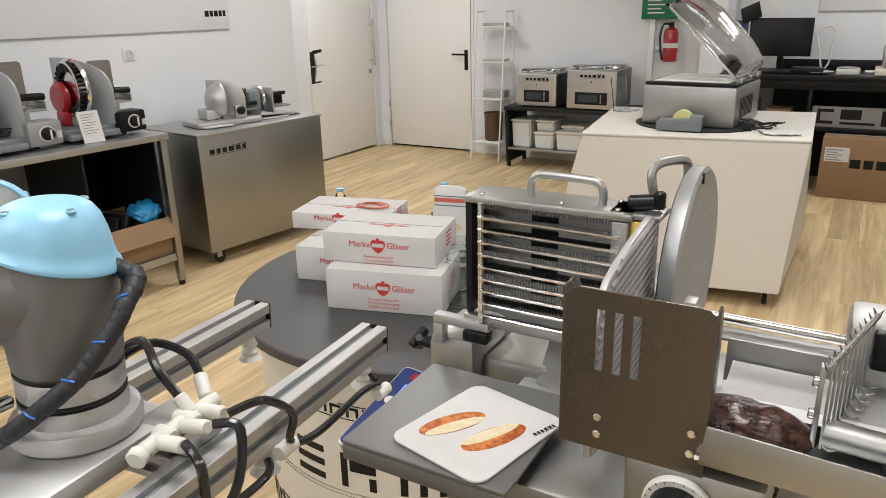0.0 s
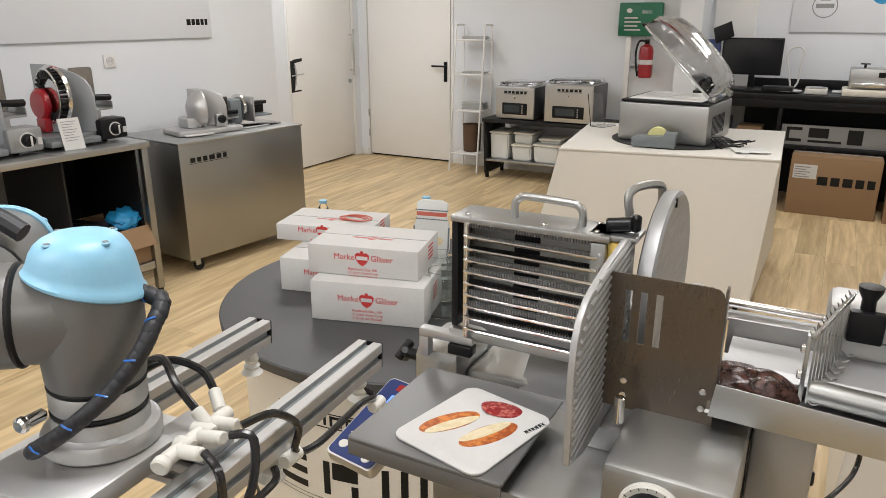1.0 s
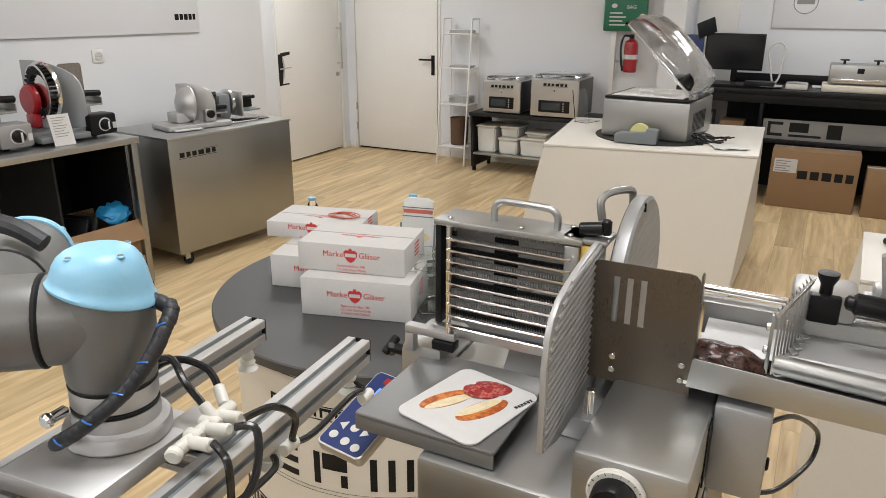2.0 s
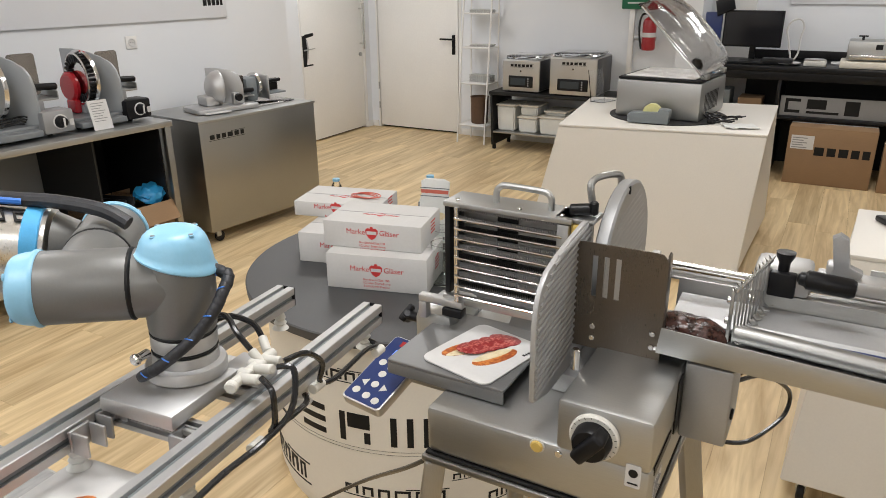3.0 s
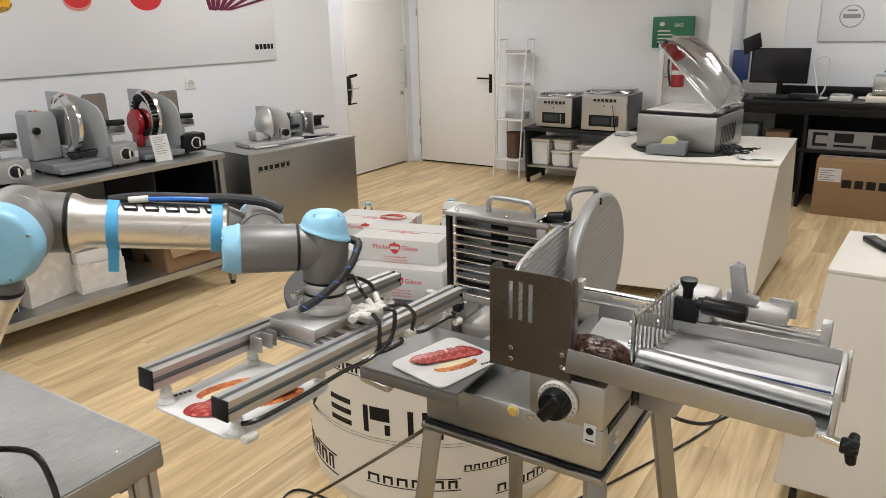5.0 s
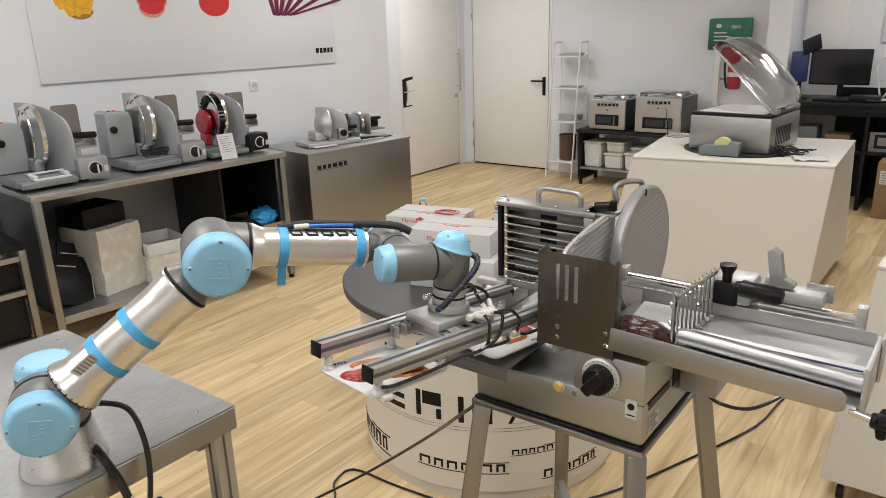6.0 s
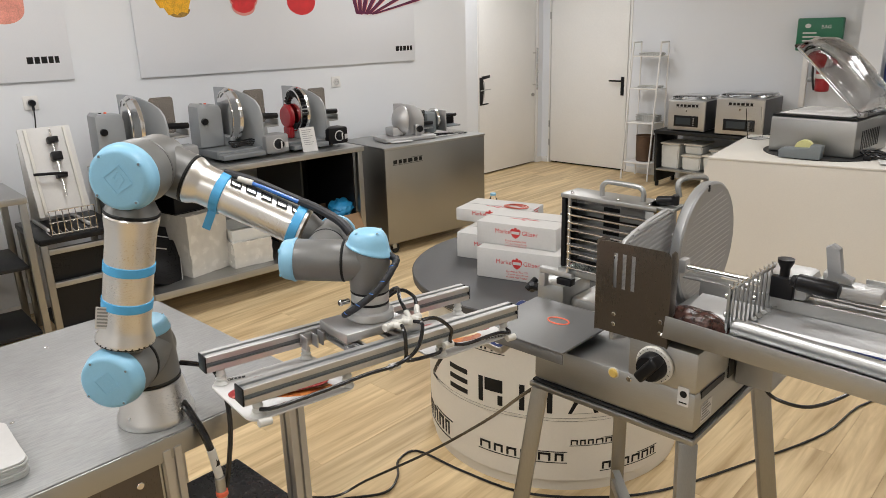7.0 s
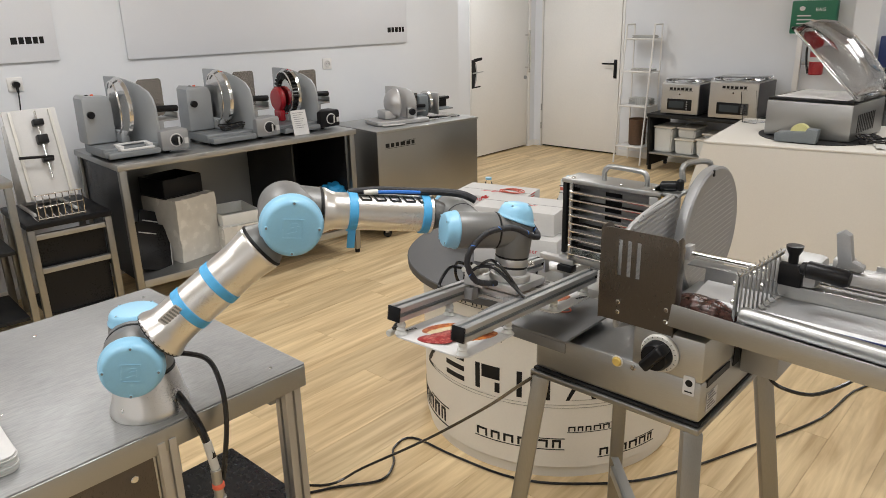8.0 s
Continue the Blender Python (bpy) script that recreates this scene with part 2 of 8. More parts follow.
DISC_GREY = material("dark_grey_top", (0.055, 0.056, 0.058), 0.5, var=0.10, scale=5, bump=0.15, bump_scale=250)
TRAY_GREY = material("grey_tray", (0.17, 0.17, 0.17), 0.42, 0.35, var=0.07, scale=6, bump=0.12, bump_scale=200)
INK = material("black_ink", (0.010, 0.010, 0.010), 0.5, var=0.1, spec=0.22)
CARD_WHITE = material("white_card", (0.56, 0.555, 0.545), 0.7, var=0.04, scale=12, bump=0.12, bump_scale=90)
CARD_BROWN = material("brown_card", (0.265, 0.165, 0.088), 0.8, var=0.08, scale=9, bump=0.25, bump_scale=60, stretch=(1, 1, 8))
PRINT_RED = material("print_red", (0.52, 0.035, 0.035), 0.6, var=0.1, scale=60)
BAND_RED = material("rubber_red", (0.55, 0.13, 0.09), 0.5, var=0.08, scale=60)
STICKER_RED = material("sticker_red", (0.75, 0.14, 0.07), 0.5, var=0.08, scale=60)
PAPER = material("white_paper", (0.585, 0.58, 0.572), 0.7, var=0.04, scale=20)
GREY_INK = material("grey_ink", (0.25, 0.25, 0.25), 0.7, var=0.1)
KEY_BLUE = material("keypad_blue", (0.012, 0.030, 0.13), 0.35, var=0.08, scale=20)
LCD = glowing("lcd_blue", (0.10, 0.22, 0.75), 1.0)
LAMP_GLOW = glowing("lamp_glow", (1.0, 0.96, 0.90), 4.0)
AMBER = material("amber_plastic", (0.62, 0.44, 0.12), 0.3, var=0.08)
GREEN_SIGN = material("sign_green", (0.008, 0.13, 0.065), 0.4, var=0.06)
FIRE_RED = material("fire_red", (0.30, 0.010, 0.014), 0.3, var=0.08, coat=0.3)
SLICER_RED = material("slicer_red", (0.36, 0.012, 0.02), 0.25, var=0.06, coat=0.4)
GLASS = clear("jar_glass", (0.95, 0.98, 0.97), 0.02)
ACRYLIC = clear("acrylic", (0.97, 0.98, 0.99), 0.03, 1.49)
LID_CLEAR = clear("clear_dome", (1.0, 1.0, 1.0), 0.005, 1.16)
GLASS_TINT = clear("tinted_guard", (0.30, 0.26, 0.22), 0.08, 1.4)
FROSTED = material("frosted_plastic", (0.66, 0.67, 0.65), 0.45, var=0.05, scale=10)
BIN_WHITE = material("bin_white", (0.66, 0.62, 0.54), 0.6, var=0.06, scale=6, bump=0.2, bump_scale=30)
FILM = material("crumpled_film", (0.62, 0.60, 0.55), 0.25, var=0.10, scale=12, bump=0.8, bump_scale=22)
BASKET_BROWN = material("basket_brown", (0.10, 0.055, 0.03), 0.7, var=0.25, scale=60, bump=0.6, bump_scale=180)
MAGAZINE = material("magazine", (0.42, 0.42, 0.40), 0.4, var=0.3, scale=30)
SLICER_SILVER = material("silver_paint", (0.34, 0.36, 0.375), 0.38, 0.3, var=0.04, scale=8, bump=0.1, bump_scale=260)
# silver paint again, with the shade on the low base put in
SLICER_BASE = material("shaded_silver_paint", (0.22, 0.235, 0.245), 0.40, 0.4, var=0.05, scale=8, bump=0.1, bump_scale=260)
POSTER_BOARD = material("poster_board", (0.72, 0.735, 0.77), 0.5, var=0.02, scale=2)
SCREEN = material("screen_black", (0.006, 0.006, 0.008), 0.12, var=0.1)
BLUE_BAG = material("blue_bag", (0.02, 0.25, 0.52), 0.4, var=0.2, scale=20, bump=0.9, bump_scale=25)
SIDE_GREY = material("side_grey", (0.075, 0.075, 0.08), 0.4, 0.3, var=0.12, scale=8)
SCREEN_GREY = material("screen_grey", (0.045, 0.055, 0.062), 0.2, var=0.06)
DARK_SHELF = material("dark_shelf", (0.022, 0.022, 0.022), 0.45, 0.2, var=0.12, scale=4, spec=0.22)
TAPE_YELLOW = material("label_roll", (0.62, 0.60, 0.28), 0.5, var=0.08)
GADGET_GREY = material("gadget_grey", (0.16, 0.18, 0.19), 0.5, var=0.06)
PINEAPPLE = material("print_yellow", (0.80, 0.42, 0.02), 0.5, var=0.35, scale=25)
PINEAPPLE_RIND = material("print_rind", (0.35, 0.20, 0.03), 0.5, var=0.5, scale=40)
TOMATO = material("print_tomato", (0.62, 0.02, 0.025), 0.5, var=0.25, scale=18)
TOMATO_PALE = material("print_tomato_pale", (0.68, 0.28, 0.24), 0.5, var=0.2, scale=25)
ONION = material("print_onion", (0.10, 0.008, 0.045), 0.5, var=0.5, scale=22)
HAM = material("print_ham", (0.70, 0.28, 0.22), 0.5, var=0.3, scale=22)


def food(name, dark, light, scale, rough, bump, dark_share=0.5):
    """Meat or crust: two colours mixed by noise and cells."""
    mt = material(name, light, rough, var=0.1, bump=bump, bump_scale=scale * 4)
    nt = mt.node_tree
    co = nt.nodes.new("ShaderNodeTexCoord")
    vo = nt.nodes.new("ShaderNodeTexNoise")
    vo.inputs["Scale"].default_value, vo.inputs["Detail"].default_value = scale, 6
    ramp = nt.nodes.new("ShaderNodeValToRGB")
    ramp.color_ramp.elements[0].position, ramp.color_ramp.elements[1].position = dark_share - 0.08, dark_share + 0.08
    ramp.color_ramp.elements[0].color, ramp.color_ramp.elements[1].color = (*dark, 1), (*light, 1)
    nt.links.new(co.outputs["Object"], vo.inputs["Vector"]), nt.links.new(vo.outputs["Fac"], ramp.inputs["Fac"])
    nt.links.new(ramp.outputs["Color"], nt.nodes["Principled BSDF"].inputs["Base Color"])
    return mt


SAUSAGE = food("cured_sausage", (0.022, 0.008, 0.006), (0.075, 0.034, 0.028), 70, 0.22, 0.7, 0.52)
SLICE = food("sausage_slice", (0.26, 0.015, 0.018), (0.52, 0.16, 0.13), 160, 0.35, 0.2, 0.56)
CRUST = food("print_crust", (0.33, 0.07, 0.015), (0.62, 0.22, 0.05), 90, 0.45, 0.0, 0.5)
CRUMB = food("print_crumb", (0.66, 0.55, 0.34), (0.72, 0.63, 0.44), 120, 0.5, 0.0, 0.5)


def wood(name):
    """Oak boards: grain along the board, each board of its own tone."""
    mt = bpy.data.materials.new(name)
    mt.use_nodes = True
    nt = mt.node_tree
    bs = nt.nodes["Principled BSDF"]
    geo = nt.nodes.new("ShaderNodeNewGeometry")
    info = nt.nodes.new("ShaderNodeObjectInfo")
    pick = nt.nodes.new("ShaderNodeMath")
    pick.operation = "ADD"
    nt.links.new(info.outputs["Random"], pick.inputs[0]), nt.links.new(geo.outputs["Random Per Island"], pick.inputs[1])
    shift = nt.nodes.new("ShaderNodeVectorMath")
    shift.operation = "MULTIPLY_ADD"
    shift.inputs[1].default_value = (7.0, 13.0, 5.0)
    nt.links.new(pick.outputs[0], shift.inputs[0]), nt.links.new(geo.outputs["Position"], shift.inputs[2])
    mp = nt.nodes.new("ShaderNodeMapping")
    mp.inputs["Scale"].default_value = (1.0, 0.075, 1.0)
    nt.links.new(shift.outputs[0], mp.inputs["Vector"])
    grain = nt.nodes.new("ShaderNodeTexNoise")
    grain.inputs["Scale"].default_value, grain.inputs["Detail"].default_value, grain.inputs["Distortion"].default_value = 26, 8, 1.2
    nt.links.new(mp.outputs["Vector"], grain.inputs["Vector"])
    figure = nt.nodes.new("ShaderNodeTexNoise")
    figure.inputs["Scale"].default_value, figure.inputs["Detail"].default_value, figure.inputs["Distortion"].default_value = 6, 4, 2.6
    nt.links.new(mp.outputs["Vector"], figure.inputs["Vector"])
    ramp = nt.nodes.new("ShaderNodeValToRGB")
    ramp.color_ramp.elements[0].position, ramp.color_ramp.elements[1].position = 0.30, 0.64
    ramp.color_ramp.elements[0].color, ramp.color_ramp.elements[1].color = (0.40, 0.270, 0.130, 1), (0.76, 0.595, 0.352, 1)
    mixv = nt.nodes.new("ShaderNodeMath")
    mixv.operation = "MULTIPLY_ADD"
    mixv.inputs[1].default_value = 0.38
    hf = nt.nodes.new("ShaderNodeMath")
    hf.operation = "MULTIPLY"
    hf.inputs[1].default_value = 0.62
    nt.links.new(figure.outputs["Fac"], hf.inputs[0])
    nt.links.new(grain.outputs["Fac"], mixv.inputs[0]), nt.links.new(hf.outputs[0], mixv.inputs[2])
    nt.links.new(mixv.outputs[0], ramp.inputs["Fac"])
    tone = nt.nodes.new("ShaderNodeMath")
    tone.operation = "FRACT"
    nt.links.new(pick.outputs[0], tone.inputs[0])
    tr = nt.nodes.new("ShaderNodeMapRange")
    tr.inputs["To Min"].default_value, tr.inputs["To Max"].default_value = 0.88, 1.10
    nt.links.new(tone.outputs[0], tr.inputs["Value"])
    sc = nt.nodes.new("ShaderNodeVectorMath")
    sc.operation = "SCALE"
    nt.links.new(ramp.outputs["Color"], sc.inputs[0]), nt.links.new(tr.outputs[0], sc.inputs["Scale"])
    nt.links.new(sc.outputs["Vector"], bs.inputs["Base Color"])
    rr = nt.nodes.new("ShaderNodeMapRange")
    rr.inputs["To Min"].default_value, rr.inputs["To Max"].default_value = 0.36, 0.56
    nt.links.new(grain.outputs["Fac"], rr.inputs["Value"]), nt.links.new(rr.outputs[0], bs.inputs["Roughness"])
    bp = nt.nodes.new("ShaderNodeBump")
    bp.inputs["Strength"].default_value, bp.inputs["Distance"].default_value = 0.12, 0.001
    nt.links.new(grain.outputs["Fac"], bp.inputs["Height"]), nt.links.new(bp.outputs["Normal"], bs.inputs["Normal"])
    return mt


OAK = wood("oak_boards")
JOINT_DARK = material("board_joint", (0.16, 0.10, 0.055), 0.8, var=0.1)

# ---- the room ----
XL, XR, YB, YE = -4.35, 3.2, -3.4, 6.68
XD = -5.17          # the wall of the first door, set back from the long wall
YR = 6.95           # the end wall behind the black counter


def wall(name, a, b):
    return solid(name, boxes((a, b)), WHITE_WALL, "plain white painted wall", "wall", kind="structure", smooth=0)


WEST_WALL = wall("wall_west", (XL - 0.15, YB - 0.1, 0), (XL, 4.30, CEILING))
wall("wall_west_return", (XD, 4.15, 0), (XL - 0.15, 4.30, CEILING))
wall("wall_door", (XD - 0.15, 4.15, 0), (XD, 5.44, CEILING))
wall("wall_door_over", (XD - 0.15, 5.44, 2.08), (XD, 6.57, CEILING))
wall("wall_corner", (XD - 0.15, 6.57, 0), (XD, YE + 0.15, CEILING))
wall("wall_north_west", (XD, YE, 0), (-5.06, YE + 0.15, CEILING))
wall("wall_north_over", (-5.06, YE, 2.08), (-3.97, YE + 0.15, CEILING))
wall("wall_north", (-3.97, YE, 0), (-1.62, YE + 0.15, CEILING))
wall("wall_north_pillar", (-1.62, YE - 0.16, 0), (-1.42, YR + 0.15, CEILING))
wall("wall_north_east", (-1.42, YR, 0), (XR, YR + 0.15, CEILING))
wall("wall_east", (XR, YB, 0), (XR + 0.15, YR + 0.15, CEILING))
wall("wall_south", (XD - 0.2, YB - 0.15, 0), (XR + 0.15, YB, CEILING))
solid("ceiling", boxes(((XD - 0.2, YB - 0.2, CEILING), (XR + 0.2, YR + 0.2, CEILING + 0.1))), CEIL_WHITE, "plain white ceiling", "ceiling", kind="structure", smooth=0)
floor = solid("floor", boxes(((XD - 0.2, YB - 0.2, -0.06), (XR + 0.2, YR + 0.2, -0.003))), JOINT_DARK, "light oak plank floor with a satin finish", "floor", kind="structure", smooth=0)

for a, b in (((XD, 4.30, 0), (XD + 0.012, 5.44, 0.07)), ((XD, 6.57, 0), (XD + 0.012, YE, 0.07)), ((XD + 0.012, YE - 0.012, 0), (-5.08, YE, 0.07)), ((-3.95, YE - 0.012, 0), (-1.62, YE, 0.07)), ((XL, YB, 0), (XL + 0.012, 4.30, 0.07))):
    board = solid("baseboard", boxes((a, b), bev=0.002), TRIM_WHITE, "low white skirting board", "baseboard", kind="structure")
# the long wall stands askew to the rest of the room; what lines it turns with it
WEST = Matrix.Translation((XL, 4.30, 0)) @ pose(0, 0, 0, 0, 0, -5) @ Matrix.Translation((-XL, -4.30, 0))
for ob in (WEST_WALL, board):
    ob.matrix_basis = WEST @ ob.matrix_basis

# door beside the recess, flush white leaf with a long pull bar
d1 = thing("door_1", "closed flush white door with a long steel pull bar", "door", (XD, 6.0, 0))
d1["kind"] = "structure"
part("leaf", boxes(((XD - 0.06, 5.455, 0.020), (XD - 0.012, 6.543, 2.07)), bev=0.003), DOOR_WHITE, d1)
# black sheet behind the leaf paints the shade in the gap round it
part("gap_shade", boxes(((XD - 0.075, 5.455, 0.0), (XD - 0.062, 6.555, 2.07))), INK, d1, "black sheet behind the leaf for the shade in its gap")
part("jamb", boxes(((XD - 0.10, 6.556, 0), (XD + 0.006, 6.585, 2.08)), ((XD - 0.10, 5.43, 0), (XD + 0.006, 5.454, 2.08)), bev=0.002), TRIM_WHITE, d1)
part("pull_bar", tube([(XD + 0.05, 6.50, 0.92), (XD + 0.05, 6.50, 1.42)], 0.014, 12), CHROME, d1, "brushed steel pull bar")
part("bar_fixing", cyls(((XD - 0.012, 6.50, 0.98), (XD + 0.05, 6.50, 0.98), 0.009), ((XD - 0.012, 6.50, 1.36), (XD + 0.05, 6.50, 1.36), 0.009)), CHROME, d1)
part("lock", cyls(((XD - 0.012, 6.49, 0.86), (XD + 0.004, 6.49, 0.86), 0.022)), STEEL, d1)
# a slicing machine printed on the leaf, cut off by its edge
dm = frame_matrix((XD - 0.011, 5.462, 0.83), (0, 1, 0), (0, 0, 1))
part("door_print", flat_marks([[(0, 0), (0.06, 0), (0.085, 0.07), (0.10, 0.17), (0.085, 0.26), (0.05, 0.30), (0, 0.30)], [(0.05, 0.27), (0.20, 0.29), (0.20, 0.32), (0.05, 0.31)], [(0, -0.015), (0.17, -0.01), (0.17, 0.005), (0, 0.002)]], dm), INK, d1, "black print of a slicing blade")
part("door_print_blade", flat_marks([[(0.062, 0.0), (0.095, 0.07), (0.112, 0.17), (0.095, 0.25), (0.075, 0.25), (0.09, 0.16), (0.075, 0.07)], [(0.03, 0.145), (0.22, 0.155), (0.22, 0.165), (0.03, 0.160)]], dm, 0.0012), ALU, d1, "silver print of a blade edge")

d2 = thing("door_2", "closed flush white door with a black lever handle", "door", (-4.5, YE, 0))
d2["kind"] = "structure"
part("leaf", boxes(((-5.036, YE - 0.004, 0.022), (-3.995, YE + 0.04, 2.07)), bev=0.003), DOOR_WHITE, d2)
# shade in this door's gap, likewise put in as a black sheet
part("gap_shade", boxes(((-5.046, YE + 0.042, 0.0), (-3.984, YE + 0.055, 2.07))), INK, d2, "black sheet behind the leaf for the shade in its gap")
part("jamb", boxes(((-5.065, YE - 0.010, 0), (-5.047, YE + 0.10, 2.08)), ((-3.983, YE - 0.010, 0), (-3.955, YE + 0.10, 2.08)), bev=0.002), TRIM_WHITE, d2)
part("handle_plate", boxes(((-4.065, YE - 0.014, 0.88), (-4.025, YE - 0.004, 1.09)), bev=0.003), BLACK, d2, "black handle plate")
part("lever", tube([(-4.045, YE - 0.012, 1.045), (-4.045, YE - 0.055, 1.045), (-4.07, YE - 0.06, 1.045), (-4.19, YE - 0.058, 1.045)], 0.010, 10), BLACK, d2, "black lever")
for z in (0.22, 0.45, 1.75):
    part("hinge", cyls(((-5.05, YE - 0.012, z), (-5.05, YE - 0.012, z + 0.08), 0.008)), STEEL, d2)

# recessed grey panel behind the monitor
solid("panel", boxes(((-1.38, YR - 0.03, 0.0), (-1.02, YR, 2.2)), bev=0.004), TRIM_WHITE, "pale grey closed wall panel", "panel", kind="structure")

# ceiling lights, all unseen: panels and lamps added to light the room
for i, (lx, ly) in enumerate(LAMPS):
    fx = thing("ceiling_light", "square ceiling light panel out of view, added to light the room", "ceiling light", (lx, ly, CEILING), "ceiling lights")
    part("housing", boxes(((lx - 0.32, ly - 0.32, CEILING - 0.02), (lx + 0.32, ly + 0.32, CEILING - 0.002)), bev=0.004), TRIM_WHITE, fx)
    part("diffuser", boxes(((lx - 0.29, ly - 0.29, CEILING - 0.024), (lx + 0.29, ly + 0.29, CEILING - 0.021))), LAMP_GLOW, fx)
    la = bpy.data.lights.new("added_ceiling_lamp", "AREA")
    la.shape, la.size, la.energy, la.color = "SQUARE", 0.58, LAMP_WATTS, (0.985, 0.985, 1.0)
    lo = new("added_ceiling_lamp", la)
    lo.matrix_basis = pose(lx, ly, CEILING - 0.03)

# ---- the round display pedestal ----
PX, PY, PR, PZ = -1.41, 1.49, 0.54, 0.73


def drum_marks(outlines, a0, z0, r, t=0.0012, slope=0.0):
    bm = bmesh.new()
    for o in outlines:
        pts = []
        n = len(o)
        for i in range(n):
            (x0, y0), (x1, y1) = o[i], o[(i + 1) % n]
            k = max(1, int(abs(x1 - x0) / 0.025))
            pts += [(x0 + (x1 - x0) * j / k, y0 + (y1 - y0) * j / k) for j in range(k)]
        rings = []
        for rad in (r - 0.001, r + t):
            rings.append([bm.verts.new((PX + rad * math.cos(radians(a0) + x / r), PY + rad * math.sin(radians(a0) + x / r), z0 + y + slope * x)) for x, y in pts])
        m = len(pts)
        for i in range(m):
            j = (i + 1) % m
            bm.faces.new((rings[0][i], rings[0][j], rings[1][j], rings[1][i]))
        face = bm.faces.new(rings[1])
        bmesh.ops.triangulate(bm, faces=[face])
    bmesh.ops.recalc_face_normals(bm, faces=bm.faces[:])
    return bm


ped = thing("pedestal_table", "round cream display pedestal with black word marks and dark grey top", "pedestal table", (PX, PY, 0))
part("drum", lathe([(PR - 0.012, 0.0), (PR - 0.010, 0.045), (PR - 0.002, 0.047), (PR, 0.05), (PR, PZ - 0.035), (PR - 0.01, PZ - 0.03)], 96, pose(PX, PY, 0)), CREAM, ped)
part("top_disc", lathe([(0.58, PZ - 0.034), (0.600, PZ - 0.030), (0.602, PZ - 0.004), (0.598, PZ), (0.0, PZ)], 96, pose(PX, PY, 0)), DISC_GREY, ped, "dark grey laminate round top")


def mark_big():
    """The large word mark: heavy plain letter-like blocks over one long line."""
    arcs = lambda d: radians(d) * PR
    z0, z1, t = 0.333, 0.437, 0.020
    outs = [[(arcs(0), -0.015), (arcs(3), -0.015), (arcs(14.6), 0.108), (arcs(12), 0.108)]]
    x0, x1 = arcs(19), arcs(30)
    outs += [[(x0, z), (x1, z), (x1, z + t), (x0, z + t)] for z in (0.0, 0.042, 0.084)]
    x0, x1 = arcs(36), arcs(47)
    outs += [[(x0, 0), (x0 + t, 0), (x0 + t, 0.104), (x0, 0.104)], [(x0 + t + 0.008, 0.052), (x1, 0.052), (x1, 0.104), (x0 + t + 0.008, 0.104)], [(x1 - t, 0), (x1, 0), (x1, 0.040), (x1 - t, 0.040)]]
    x0, x1 = arcs(54), arcs(67)
    xm = (x0 + x1) / 2
    outs += [[(x, 0), (x + t, 0), (x + t, 0.104), (x, 0.104)] for x in (x0, xm - t / 2, x1 - t)]
    x0, x1 = arcs(73), arcs(85)
    xm = (x0 + x1) / 2
    outs += [[(x0, 0), (x1, 0), (xm + t / 2, 0.104), (xm - t / 2, 0.104)]]
    outs += [[(0, -0.031), (arcs(95), -0.031), (arcs(95), -0.019), (0.004, -0.019)]]
    return drum_marks(outs, -123, z0, PR)


def mark_small(a0, a1, z0, h):
    """A small word mark: six plain bars between two thin lines, from the angle a0 to a1."""
    span = radians(a1 - a0) * PR
    w = span / 7.4
    outs, total = bar_row([w, w * 0.8, w * 0.85, w * 1.1, w, w * 0.7], h, w * 0.32)
    hollow = []
    for o in outs[:6]:
        (xa, _), (xb, _) = o[0], o[1]
        e = min(h * 0.26, (xb - xa) * 0.3)
        hollow += [[(xa, 0), (xa + e, 0), (xa + e, h), (xa, h)], [(xb - e, 0), (xb, 0), (xb, h), (xb - e, h)], [(xa + e, h - e), (xb - e, h - e), (xb - e, h), (xa + e, h)]]
    return drum_marks(hollow + outs[6:], a0, z0, PR)


part("word_mark", mark_big(), INK, ped, "large black word mark")
for a0, a1, z, h in ((-86.5, -49.5, 0.134, 0.033), (-48.6, -28, 0.204, 0.020), (-35.6, -8, 0.092, 0.030), (-141, -104, 0.10, 0.06), (-113, -82, 0.66, 0.020), (-103, -75, 0.55, 0.030), (-165, -140, 0.45, 0.03), (-20, 8, 0.36, 0.03), (-170, -150, 0.62, 0.02)):
    part("word_mark_small", mark_small(a0, a1, z, h), INK, ped, "small black word mark")

# ---- cartons of jars on the pedestal ----


